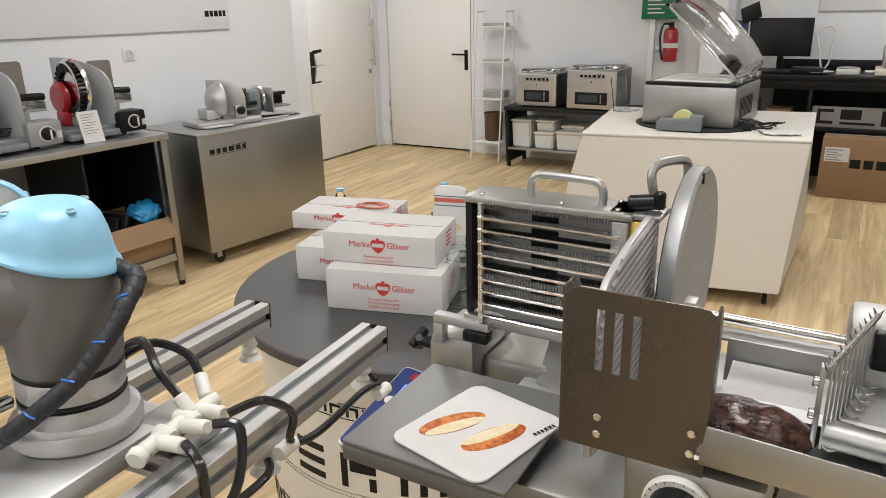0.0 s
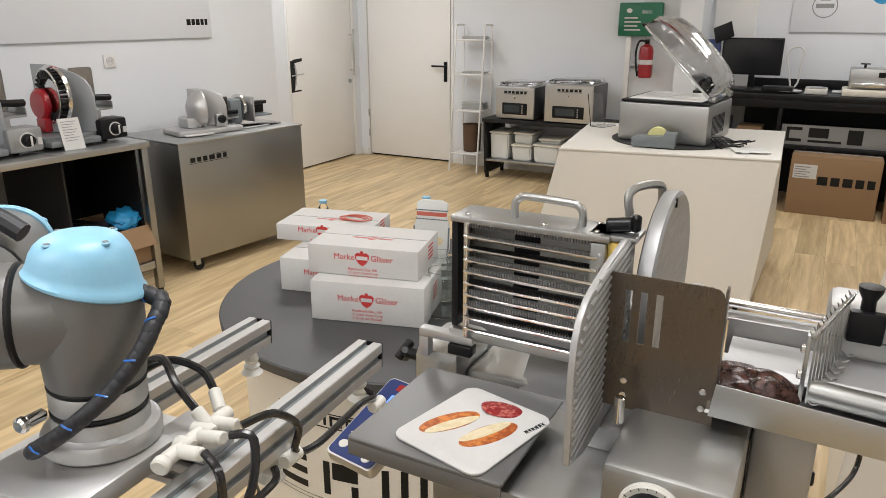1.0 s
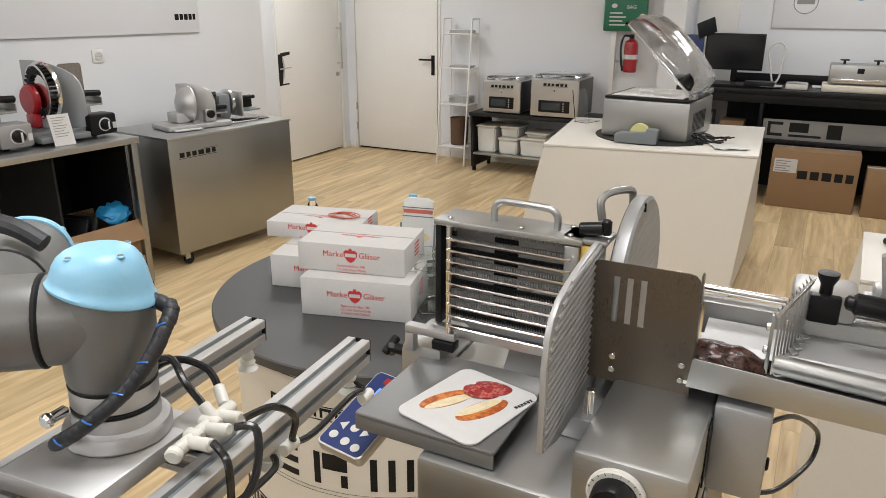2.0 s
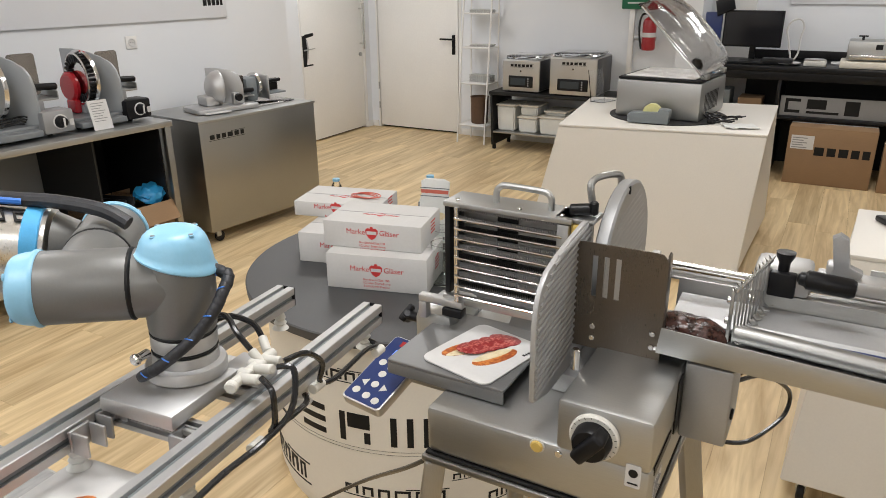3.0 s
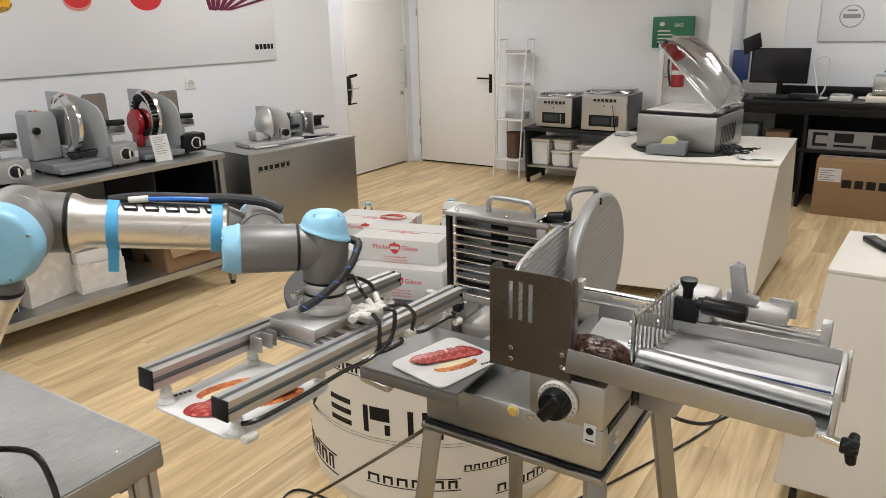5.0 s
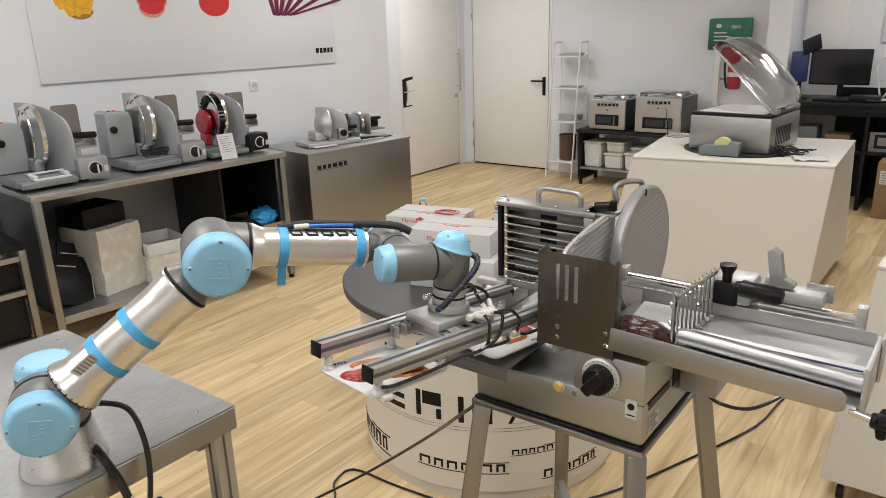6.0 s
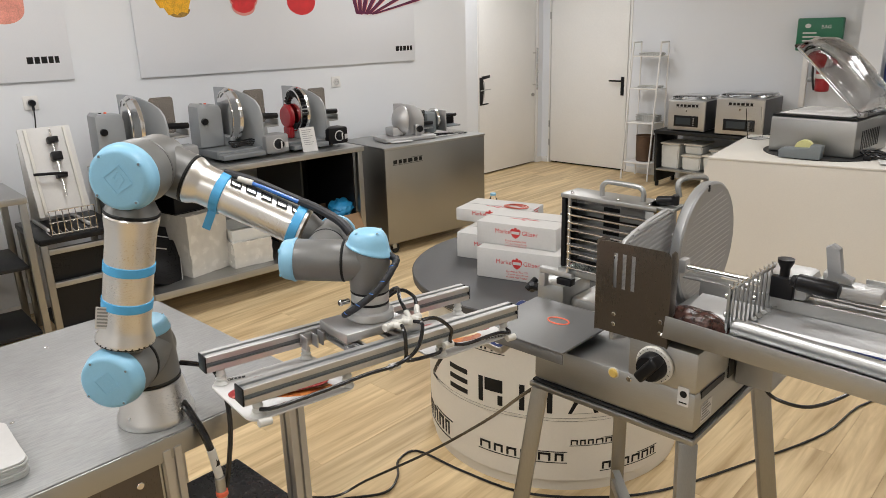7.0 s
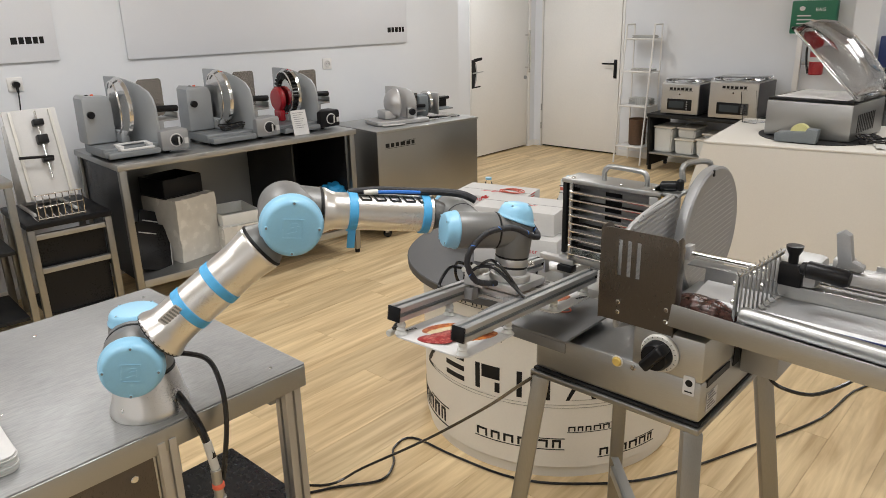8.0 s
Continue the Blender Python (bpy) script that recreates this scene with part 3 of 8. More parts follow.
def jar_carton(x, y, z, turn, w=0.345, d=0.225, h=0.115):
    b = thing("jar_carton", "white printed cardboard carton for preserving jars", "carton", (x, y, z), "cartons of jars", turn)
    part("box", boxes(((0, 0, 0.001), (w, d, h)), bev=0.0025), CARD_WHITE, b, local=True)
    for side, m in (("front", frame_matrix((w * 0.5, -0.0002, h * 0.5), (1, 0, 0), (0, 0, 1))), ("top", frame_matrix((w * 0.5, d * 0.42, h + 0.0002), (1, 0, 0), (0, 1, 0)))):
        k = 1.0 if side == "front" else 0.7
        heart = [(0, -0.024), (0.012, -0.016), (0.021, -0.002), (0.022, 0.010), (0.014, 0.017), (0.006, 0.015), (0.004, 0.022), (-0.004, 0.022), (-0.006, 0.015), (-0.014, 0.017), (-0.022, 0.010), (-0.021, -0.002), (-0.012, -0.016)]
        lift = 0.012 if side == "front" else 0.0
        part("emblem", flat_marks([[(px * k, py * k + lift) for px, py in heart]], m), PRINT_RED, b, "red strawberry-shaped emblem", local=True)
        part("emblem_band", flat_marks([[(-0.017 * k, -0.005 * k + lift), (0.017 * k, -0.005 * k + lift), (0.017 * k, 0.006 * k + lift), (-0.017 * k, 0.006 * k + lift)]], m, 0.0012), CARD_WHITE, b, local=True)
        for word, dx in (("Marke", -0.056), ("Gläser", 0.060)):
            part("print", letters(word, 0.026 * k, m @ pose(dx * k, lift - 0.007 * k, 0), 0.0005), PRINT_RED, b, local=True)
    m = frame_matrix((w * 0.5, -0.0002, h * 0.5), (1, 0, 0), (0, 0, 1))
    for i, line in enumerate(("Rundrand-Glas 100", "1/2 Liter Sturz-Form", "6 Stück mit Deckel")):
        part("print", letters(line, 0.0115, m @ pose(0, -0.026 - 0.0115 * i, 0), 0.0004), PRINT_RED, b, local=True)
    ms = frame_matrix((w + 0.0002, d * 0.62, h * 0.5), (0, 1, 0), (0, 0, 1))
    part("side_print", flat_marks([[(-0.03, -0.012 * i), (0.022 - 0.006 * (i % 2), -0.012 * i), (0.022 - 0.006 * (i % 2), 0.005 - 0.012 * i), (-0.03, 0.005 - 0.012 * i)] for i in range(-2, 2)], ms), PRINT_RED, b, local=True)
    part("flap_seam", boxes(((0.004, d * 0.5 - 0.001, h), (w - 0.004, d * 0.5 + 0.001, h + 0.0008))), GREY_INK, b, local=True)
    return b


jar_carton(-1.569, 1.170, PZ, 15.5, 0.342, 0.222, 0.122)
jar_carton(-1.612, 1.222, PZ + 0.1225, 13.6, 0.340, 0.220, 0.090)
jar_carton(-1.802, 1.310, PZ, 14, 0.342, 0.222, 0.112)
jar_carton(-1.935, 1.455, PZ + 0.1125, 14, 0.340, 0.220, 0.058)
bm = bmesh.new()
for k in range(3):
    pts = [(-1.73 + 0.052 * math.cos(a) + 0.012 * k, 1.62 + (0.026 + 0.004 * k) * math.sin(a), PZ + 0.1735 + 0.003 * k) for a in (2 * math.pi * i / 20 for i in range(21))]
    add_tube(bm, pts, 0.0022, 6, 2)
solid("rubber_rings", bm, BAND_RED, "loose red rubber sealing rings on a carton", "rubber ring", at=(-1.73, 1.62, PZ + 0.171))


def bottle(x, y, z, h=0.235):
    b = thing("water_bottle", "clear plastic water bottle with a light blue cap", "bottle", (x, y, z), "bottles behind the cartons")
    part("body", lathe([(0.028, 0.001), (0.031, 0.006), (0.031, h * 0.62), (0.029, h * 0.66), (0.031, h * 0.7), (0.012, h * 0.92), (0.012, h * 0.95)], 24, pose(x, y, z)), ACRYLIC, b)
    part("cap", lathe([(0.0145, h * 0.94), (0.015, h * 0.95), (0.015, h), (0.0, h + 0.001)], 20, pose(x, y, z)), CAP_BLUE, b, "light blue screw cap")


bottle(-1.965, 1.76, PZ, 0.180)
bottle(-1.535, 1.80, PZ, 0.236)


def jar(x, y, z, r, h):
    b = thing("glass_jar", "clear glass preserving jar without a lid", "jar", (x, y, z), "preserving jars")
    part("glass", lathe([(r * 0.9, 0.001), (r, 0.006), (r, h * 0.78), (r * 0.86, h * 0.88), (r * 0.9, h), (r * 0.84, h), (r * 0.8, h * 0.88), (r * 0.94, h * 0.77), (r * 0.94, 0.008), (0, 0.007)], 28, pose(x, y, z)), GLASS, b)


def jar_pouch(x, y, turn):
    """A standing zip pouch shaped and printed like a clip-top jar."""
    k = Matrix.Scale(1.16, 4)
    p = thing("standing_pouch", "standing clear pouch printed like a clip-top jar with a red seal", "pouch", (x, y, PZ), "", turn)
    out = [(-0.052, 0.0), (0.052, 0.0), (0.055, 0.02), (0.055, 0.135), (0.046, 0.160), (0.048, 0.205), (0.030, 0.214), (-0.030, 0.214), (-0.048, 0.205), (-0.046, 0.160), (-0.055, 0.135), (-0.055, 0.02)]
    f = k @ frame_matrix((0, 0, 0.002), (1, 0, 0), (0, 0.10, 1))
    part("bag", plate(out, 0.014, f @ pose(0, 0, -0.007), 0.004), FROSTED, p, local=True)
    part("printed_seal", flat_marks([[(-0.046, 0.166), (0.046, 0.166), (0.047, 0.178), (-0.047, 0.178)]], f @ pose(0, 0, 0.0072)), BAND_RED, p, "printed red rubber seal", local=True)
    part("printed_clip", flat_marks([[(-0.050, 0.182), (0.050, 0.182), (0.050, 0.185), (-0.050, 0.185)], [(-0.049, 0.155), (0.049, 0.155), (0.049, 0.158), (-0.049, 0.158)], [(-0.056, 0.02), (-0.051, 0.02), (-0.051, 0.135), (-0.056, 0.135)], [(0.051, 0.02), (0.056, 0.02), (0.056, 0.135), (0.051, 0.135)]], f @ pose(0, 0, 0.0073)), GADGET_GREY, p, "printed dark outlines", local=True)
    part("printed_food", flat_marks([ellipse(0.012, 0.090, 0.026, 0.014, 10)], f @ pose(0, 0, 0.0072)), CRUMB, p, local=True)


jar_pouch(-1.462, 1.70, 12)
for jx, jy, jh in ((-1.245, 1.385, 0.14), (-1.19, 1.49, 0.14), (-1.31, 1.50, 0.145), (-1.27, 1.62, 0.14)):
    jar(jx, jy, PZ, 0.05, jh)
solid("napkins", boxes(((-0.10, -0.08, 0), (0.10, 0.08, 0.012)), ((-0.085, -0.07, 0.0125), (0.095, 0.085, 0.02)), bev=0.002, m=pose(-1.17, 1.87, PZ + 0.001, 0, 0, 25)), PAPER, "small stack of white paper napkins", "napkins", at=(-1.17, 1.87, PZ))

# ---- slicer on its stand ----
STAND = thing("slicer_stand", "brushed steel four-legged machine stand", "machine stand", (-0.56, 0.68, 0))
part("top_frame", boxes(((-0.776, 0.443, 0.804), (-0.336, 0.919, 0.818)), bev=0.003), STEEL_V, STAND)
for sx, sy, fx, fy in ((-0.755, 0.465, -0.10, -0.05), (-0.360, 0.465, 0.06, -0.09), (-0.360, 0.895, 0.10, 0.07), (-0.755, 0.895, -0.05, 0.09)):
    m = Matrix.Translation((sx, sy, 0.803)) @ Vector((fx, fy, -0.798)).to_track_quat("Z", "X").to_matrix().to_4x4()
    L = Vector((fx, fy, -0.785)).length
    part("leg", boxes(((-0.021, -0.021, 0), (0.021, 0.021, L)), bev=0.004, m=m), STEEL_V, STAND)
    part("foot", cyls(((sx + fx, sy + fy, 0.001), (sx + fx, sy + fy, 0.016), 0.024), bev=0.003), RUBBER, STAND)
part("brace", boxes(((-0.30, -0.012, 0.29), (0.30, 0.012, 0.32)), bev=0.003, m=pose(-0.56, 0.68, 0, 0, 0, 47)), STEEL, STAND)
part("brace", boxes(((-0.30, -0.012, 0.287), (0.30, 0.012, 0.289)), ((-0.30, -0.012, 0.321), (0.30, 0.012, 0.322)), m=pose(-0.56, 0.68, 0, 0, 0, -47)), STEEL, STAND)
part("brace", boxes(((-0.30, -0.012, 0.255), (0.30, 0.012, 0.285)), bev=0.003, m=pose(-0.56, 0.68, 0, 0, 0, -47)), STEEL, STAND)

S0 = (-0.56, 0.68, 0.818)
SL = thing("slicing_machine", "automatic brushed aluminium slicing machine with a depositing comb", "slicing machine", S0)
part("gasket", boxes(((-0.770, 0.449, 0.819), (-0.341, 0.913, 0.826)), bev=0.002), RUBBER, SL, "black rubber base gasket")
part("base_housing", boxes(((-0.768, 0.452, 0.8265), (-0.342, 0.905, 0.925)), bev=0.010), STEEL, SL)
part("motor_housing", boxes(((-0.508, 0.452, 0.920), (-0.342, 0.800, 1.020)), bev=0.010), STEEL, SL)
# black strips stand for the shade in the recess beside the motor block
part("side_slot", boxes(((-0.3425, 0.478, 0.905), (-0.3405, 0.60, 0.922)), ((-0.3425, 0.62, 0.90), (-0.3395, 0.655, 1.01))), BLACK, SL, "black strips for the shade in the side slot and gap")
part("side_bracket", boxes(((-0.340, 0.660, 0.872), (-0.255, 0.80, 1.030)), bev=0.006), CAST, SL)
part("bracket_bolt", cyls(((-0.2555, 0.69, 0.93), (-0.250, 0.69, 0.93), 0.011), bev=0.002), BLACK, SL)
KN = Vector((-0.438, 0.4515, 0.970))
part("dial", cyls((KN, KN + Vector((0, -0.012, 0)), 0.043), bev=0.003, seg=40), FITTING, SL, "white thickness dial with ticks")
bm = bmesh.new()
for k in range(14):
    a = radians(-55 + k * 17)
    c = KN + Vector((0.0385 * math.cos(a), -0.0125, 0.0385 * math.sin(a)))
    add_box(bm, (-0.0010 if k % 2 else -0.0022, -0.0005, -0.0004), (0.0018, 0.0005, 0.0004), 0, 2, Matrix.Translation(c) @ Matrix.Rotation(-a, 4, "Y"))
part("dial_ticks", bm, INK, SL)
knob = lathe([(0.033, 0), (0.032, 0.018), (0.028, 0.026), (0, 0.028)], 36, axis_matrix(KN + Vector((0, -0.0125, 0)), KN + Vector((0, -1, 0))))
add_box(knob, (-0.013, -0.052, -0.033), (0.013, -0.012, 0.033), 0.007, 3, Matrix.Translation(KN) @ Matrix.Rotation(radians(38), 4, "Y"))
part("knob", knob, BLACK, SL, "black turning knob")
part("start_button", cyls(((-0.540, 0.452, 0.915), (-0.540, 0.444, 0.915), 0.0115), bev=0.003), AMBER, SL, "amber push button")
part("button_ring", cyls(((-0.540, 0.4525, 0.915), (-0.540, 0.449, 0.915), 0.014), bev=0.002), FITTING, SL)
part("screw", cyls(((-0.500, 0.452, 0.912), (-0.500, 0.447, 0.912), 0.007), bev=0.002), CHROME, SL)
tm = frame_matrix((-0.370, 0.4515, 0.912), (1, 0, 0), (0, 0, 1))
part("tag", plate(rrect(0.026, 0.044, 0.003), 0.0008, tm), PAPER, SL, "white inspection sticker")
part("tag_print", flat_marks([ellipse(0, 0.006, 0.008, 0.008), [(-0.009, -0.016), (0.009, -0.016), (0.009, -0.013), (-0.009, -0.013)]], tm @ pose(0, 0, 0.0008)), INK, SL)
rm = frame_matrix((-0.3415, 0.512, 0.866), (0, 1, 0), (0, 0, 1))
part("rating_plate", plate(rrect(0.055, 0.045, 0.002), 0.0008, rm), PAPER, SL, "type plate with fine print")
part("rating_print", flat_marks([[(-0.024, -0.018 + 0.007 * i), (0.022 - 0.009 * (i % 3), -0.018 + 0.007 * i), (0.022 - 0.009 * (i % 3), -0.0145 + 0.007 * i), (-0.024, -0.0145 + 0.007 * i)] for i in range(6)], rm @ pose(0, 0, 0.0008)), GREY_INK, SL)

# gauge plate: an upright ribbed plate beside the blade
gp_out = [(0.466, 0.988), (0.540, 0.968), (0.760, 0.968), (0.760, 1.250), (0.700, 1.252), (0.620, 1.243), (0.556, 1.232), (0.512, 1.220), (0.485, 1.200), (0.470, 1.172), (0.464, 1.130)]
GM = frame_matrix((-0.566, 0, 0), (0, 1, 0), (0, 0, 1))
part("gauge_plate", plate(gp_out, 0.010, GM, bev=0.002), CAST_LIGHT, SL, "ribbed aluminium gauge plate")
bm = bmesh.new()
for k in range(21):
    z0 = 0.998 + 0.0135 * k
    y0 = 0.470 if z0 < 1.13 else 0.470 + max(0, (z0 - 1.14)) ** 2 * 9
    add_cyl(bm, (-0.556, y0, min(z0, 1.235) - 0.004), (-0.556, 0.74, min(z0 + 0.022, 1.246)), 0.0036, seg=6)
part("gauge_ribs", bm, CAST_LIGHT, SL)
part("gauge_rail", boxes(((-0.60, 0.62, 0.925), (-0.50, 0.80, 0.967)), bev=0.004), CAST, SL)
part("guide_post", cyls(((-0.515, 0.56, 1.020), (-0.515, 0.56, 1.062), 0.008), bev=0.002), CHROME, SL)

# blade with its round cover
BC = (0.862, 1.130)
DM = frame_matrix((-0.532, BC[0], BC[1]), (0, 1, 0), (0, 0, 1))
part("blade", lathe([(0.155, -0.010), (0.163, -0.008), (0.155, -0.006), (0, -0.004)], 64, DM), CHROME, SL, "polished round blade")
part("blade_cover", lathe([(0.0, 0.016), (0.142, 0.016), (0.148, 0.012), (0.150, 0.0), (0.0, 0.0)][::-1], 64, DM), CAST_LIGHT, SL, "round ribbed blade cover")
bm = bmesh.new()
for k in range(-10, 10):
    h = 0.0135 * k
    half = math.sqrt(max(0.140 ** 2 - h * h, 0.0))
    add_cyl(bm, DM @ Vector((-half, h - 0.012, 0.016)), DM @ Vector((half, h + 0.012, 0.016)), 0.0030, seg=6)
part("cover_ribs", bm, CAST_LIGHT, SL)
ring = lathe([(0.151, -0.006), (0.166, -0.006), (0.168, 0.0), (0.168, 0.016), (0.162, 0.020), (0.151, 0.018)], 64, DM)
part("guard_ring", ring, CAST, SL, "grey ring guard round the blade")
part("ring_slot", boxes(((-0.003, 0.150, 0.0185), (0.003, 0.166, 0.0215)), m=DM @ pose(0, 0, 0, 0, 0, 8)), INK, SL)
part("blade_arm", boxes(((-0.60, 0.80, 0.925), (-0.55, 0.95, 1.10)), bev=0.008), CAST, SL)
part("rear_handle", tube([(-0.585, 0.83, 1.255), (-0.59, 0.83, 1.290), (-0.58, 0.85, 1.303), (-0.555, 0.90, 1.300), (-0.55, 0.91, 1.28), (-0.55, 0.91, 1.23)], 0.0075, 10), STEEL, SL)
part("lock_lever", cyls(((-0.60, 0.735, 1.262), (-0.56, 0.745, 1.266), 0.012), ((-0.555, 0.745, 1.255), (-0.555, 0.745, 1.282), 0.009), bev=0.003), BLACK, SL, "black locking lever")
part("lever_plate", boxes(((-0.625, 0.715, 1.242), (-0.545, 0.78, 1.252)), bev=0.003), STEEL, SL)
part("scraper", boxes(((-0.590, 0.715, 1.205), (-0.560, 0.75, 1.240)), bev=0.003), AMBER, SL, "amber plastic scraper")

# chain transport frame
part("frame_top", boxes(((-0.868, 0.705, 1.240), (-0.585, 0.790, 1.252)), bev=0.003), STEEL, SL)
part("frame_side", boxes(((-0.868, 0.712, 1.040), (-0.855, 0.788, 1.240)), bev=0.002), BLACK, SL, "black side plate")
part("frame_side", boxes(((-0.615, 0.705, 1.050), (-0.590, 0.788, 1.239)), bev=0.003), STEEL, SL)
part("frame_bottom", boxes(((-0.868, 0.700, 1.022), (-0.590, 0.720, 1.040)), bev=0.003), STEEL, SL)
part("back_panel", boxes(((-0.854, 0.778, 1.041), (-0.775, 0.782, 1.239)), ((-0.725, 0.778, 1.041), (-0.616, 0.782, 1.239))), STEEL, SL)
part("back_band", boxes(((-0.774, 0.777, 1.041), (-0.726, 0.783, 1.239))), BLACK, SL)
for k in range(9):
    z = 1.056 + 0.0215 * k
    bm = boxes(((-0.853, 0.742, z - 0.003), (-0.617, 0.748, z + 0.003)))
    for j in range(46):
        x = -0.850 + 0.0051 * j
        add_box(bm, (x, 0.736, z - 0.0045), (x + 0.0022, 0.742, z + 0.0045))
    part("chain", bm, CAST if k % 3 else RUBBER, SL, "toothed transport chain")
for x, y, z in ((-0.84, 0.72, 1.252), (-0.70, 0.72, 1.252), (-0.61, 0.72, 1.252), (-0.62, 0.77, 1.252)):
    part("bolt", cyls(((x, y, z), (x, y, z + 0.004), 0.005), bev=0.001, seg=12), CHROME, SL)
part("carry_handle", tube([(-0.762, 0.745, 1.252), (-0.762, 0.745, 1.276), (-0.752, 0.745, 1.288), (-0.735, 0.745, 1.291), (-0.668, 0.745, 1.289), (-0.650, 0.745, 1.285), (-0.642, 0.745, 1.273), (-0.642, 0.745, 1.252)], 0.0068, 12), STEEL, SL, "bent steel carrying handle")

# housings that carry the frame
part("comb_motor", boxes(((-0.950, 0.705, 0.835), (-0.850, 0.860, 0.985)), bev=0.022), STEEL, SL)
part("comb_arm", boxes(((-0.925, 0.690, 1.015), (-0.815, 0.712, 1.032)), ((-0.925, 0.690, 0.975), (-0.905, 0.712, 1.015)), bev=0.003), ALU, SL)
part("comb_coupling", boxes(((-0.862, 0.684, 0.995), (-0.815, 0.712, 1.014)), bev=0.003), BLACK, SL)
part("motor_knob", cyls(((-0.985, 0.74, 0.945), (-0.951, 0.74, 0.945), 0.012), ((-0.995, 0.725, 0.935), (-0.980, 0.755, 0.965), 0.010), ((-0.995, 0.755, 0.925), (-0.980, 0.73, 0.955), 0.010), bev=0.003), BLACK, SL, "black star knob")
part("bridge", boxes(((-0.85, 0.735, 0.835), (-0.72, 0.90, 0.945)), bev=0.014), STEEL, SL)
slope = plate([(0, 0), (0.14, 0), (0.14, 0.13), (0, 0.13)], 0.004, frame_matrix((-0.735, 0.70, 0.905), (1, 0, 0.12), (0, 0.75, 0.5)))
part("chute", slope, CAST, SL)

# keypad on a short arm
KM = frame_matrix((-0.935, 0.572, 0.893), (0.112, -0.018, 0.0), (0.022, 0.17, 0.062))
PADB = part("keypad_case", plate(rrect(0.108, 0.195, 0.012), 0.022, KM @ pose(0, 0, -0.022), bev=0.003), ALU, SL, "silver keypad case")
part("keypad_face", plate(rrect(0.100, 0.187, 0.010), 0.0012, KM), KEY_BLUE, SL, "blue membrane keypad")
part("keypad_screen", plate(rrect(0.050, 0.026, 0.002), 0.0008, KM @ pose(0.004, 0.045, 0.0012)), LCD, SL, "lit blue display")
part("keypad_stop", plate(rrect(0.022, 0.016, 0.002), 0.0008, KM @ pose(-0.012, 0.078, 0.0012)), FIRE_RED, SL, "red key")
part("keypad_start", plate(rrect(0.022, 0.016, 0.002), 0.0008, KM @ pose(0.034, 0.078, 0.0012)), GREEN_SIGN, SL, "green key")
for bx, by in ((-0.026, 0.016), (0.004, 0.010), (0.030, 0.014), (-0.004, -0.012), (0.0, -0.042), (-0.030, -0.070), (0.002, -0.074), (0.030, -0.078)):
    part("key", plate(ellipse(0, 0, 0.0095, 0.0085), 0.0008, KM @ pose(bx, by, 0.0012)), FITTING, SL)
for s in (-1, 1):
    part("key", plate([(s * 0.020, -0.010), (s * 0.020, 0.010), (s * 0.036, 0.0)][::s], 0.0008, KM @ pose(0, -0.044, 0.0012)), FITTING, SL)
part("keypad_arm", boxes(((-0.90, 0.60, 0.862), (-0.76, 0.63, 0.880)), bev=0.003), STEEL, SL)

# depositing comb, swings down about its lower edge
COMB_AT = Vector((-0.83, 0.695, 1.045)) - Vector(S0)
bm = cyls(((-0.0, 0, -0.012), (0, 0, 0.20), 0.0055), seg=14)
COMB = part("comb", bm, CHROME, SL, "steel depositing comb", local=True)
for k in range(9):
    z = 0.006 + 0.0215 * k
    part("rod", tube([(-0.002, -0.004, z), (0.014, -0.010, z), (0.055, -0.010, z - 0.001), (0.232, -0.006, z - 0.004)], 0.0030, 8, 3), CHROME, COMB, local=True)
COMB.matrix_basis = Matrix.Translation(COMB_AT)

# receiving tray, shuttles to and fro
TRAY = part("tray", plate(rrect(0.262, 0.265, 0.006, 3, -0.768, 0.3825 + 0.1325), 0.006, pose(0, 0, 0.954), bev=0.0015), TRAY_GREY, SL, "grey coated receiving tray")
part("tray_lip", boxes(((-0.898, 0.3830, 0.928), (-0.638, 0.3870, 0.9535)), bev=0.001), TRAY_GREY, TRAY)
part("tray_rail", boxes(((-0.82, 0.43, 0.934), (-0.79, 0.64, 0.9535)), ((-0.73, 0.43, 0.934), (-0.70, 0.64, 0.9535)), bev=0.002), CAST, TRAY)
part("tray_sticker", tube([(-0.752 + 0.030 * math.cos(a), 0.535 + 0.019 * math.sin(a), 0.9605) for a in (2 * math.pi * i / 18 for i in range(19))], 0.0022, 6, 2), STICKER_RED, TRAY, "red outline of a slice")

# product carriage
CAR = part("carriage", boxes(((-0.470, 0.505, 1.020), (-0.300, 0.640, 1.040)), bev=0.004), CAST, SL)
part("front_panel", plate([(-0.420, 1.045), (0.005, 1.036), (0.018, 1.042), (0.020, 1.068), (0.010, 1.078), (-0.414, 1.096)], 0.003, frame_matrix((0, 0.434, 0), (1, 0, 0), (0, 0, 1)), bev=0.0008), STEEL, CAR, "bent steel front panel")
guard = bmesh.new()
GF = frame_matrix((0, 0.452, 0), (1, 0, 0), (0, 0, 1))
for a, b in ((-0.553, -0.543), (-0.531, -0.521), (-0.509, -0.499)):
    for x0, x1, z0, z1 in ((a, b, 1.206, 1.214), (a, b, 1.116, 1.124)):
        add_plate(guard, [(x0, z0), (x1, z0), (x1, z1), (x0, z1)], 0.003, GF)
for x0, x1 in ((-0.543, -0.531), (-0.521, -0.509)):
    add_plate(guard, [(x0, 1.116), (x1, 1.116), (x1, 1.214), (x0, 1.214)], 0.003, GF)
add_plate(guard, [(-0.593, 1.015), (-0.417, 1.015), (-0.417, 1.116), (-0.593, 1.116)], 0.003, GF)
add_plate(guard, [(-0.593, 1.116), (-0.553, 1.116), (-0.553, 1.214), (-0.593, 1.214)], 0.003, GF)
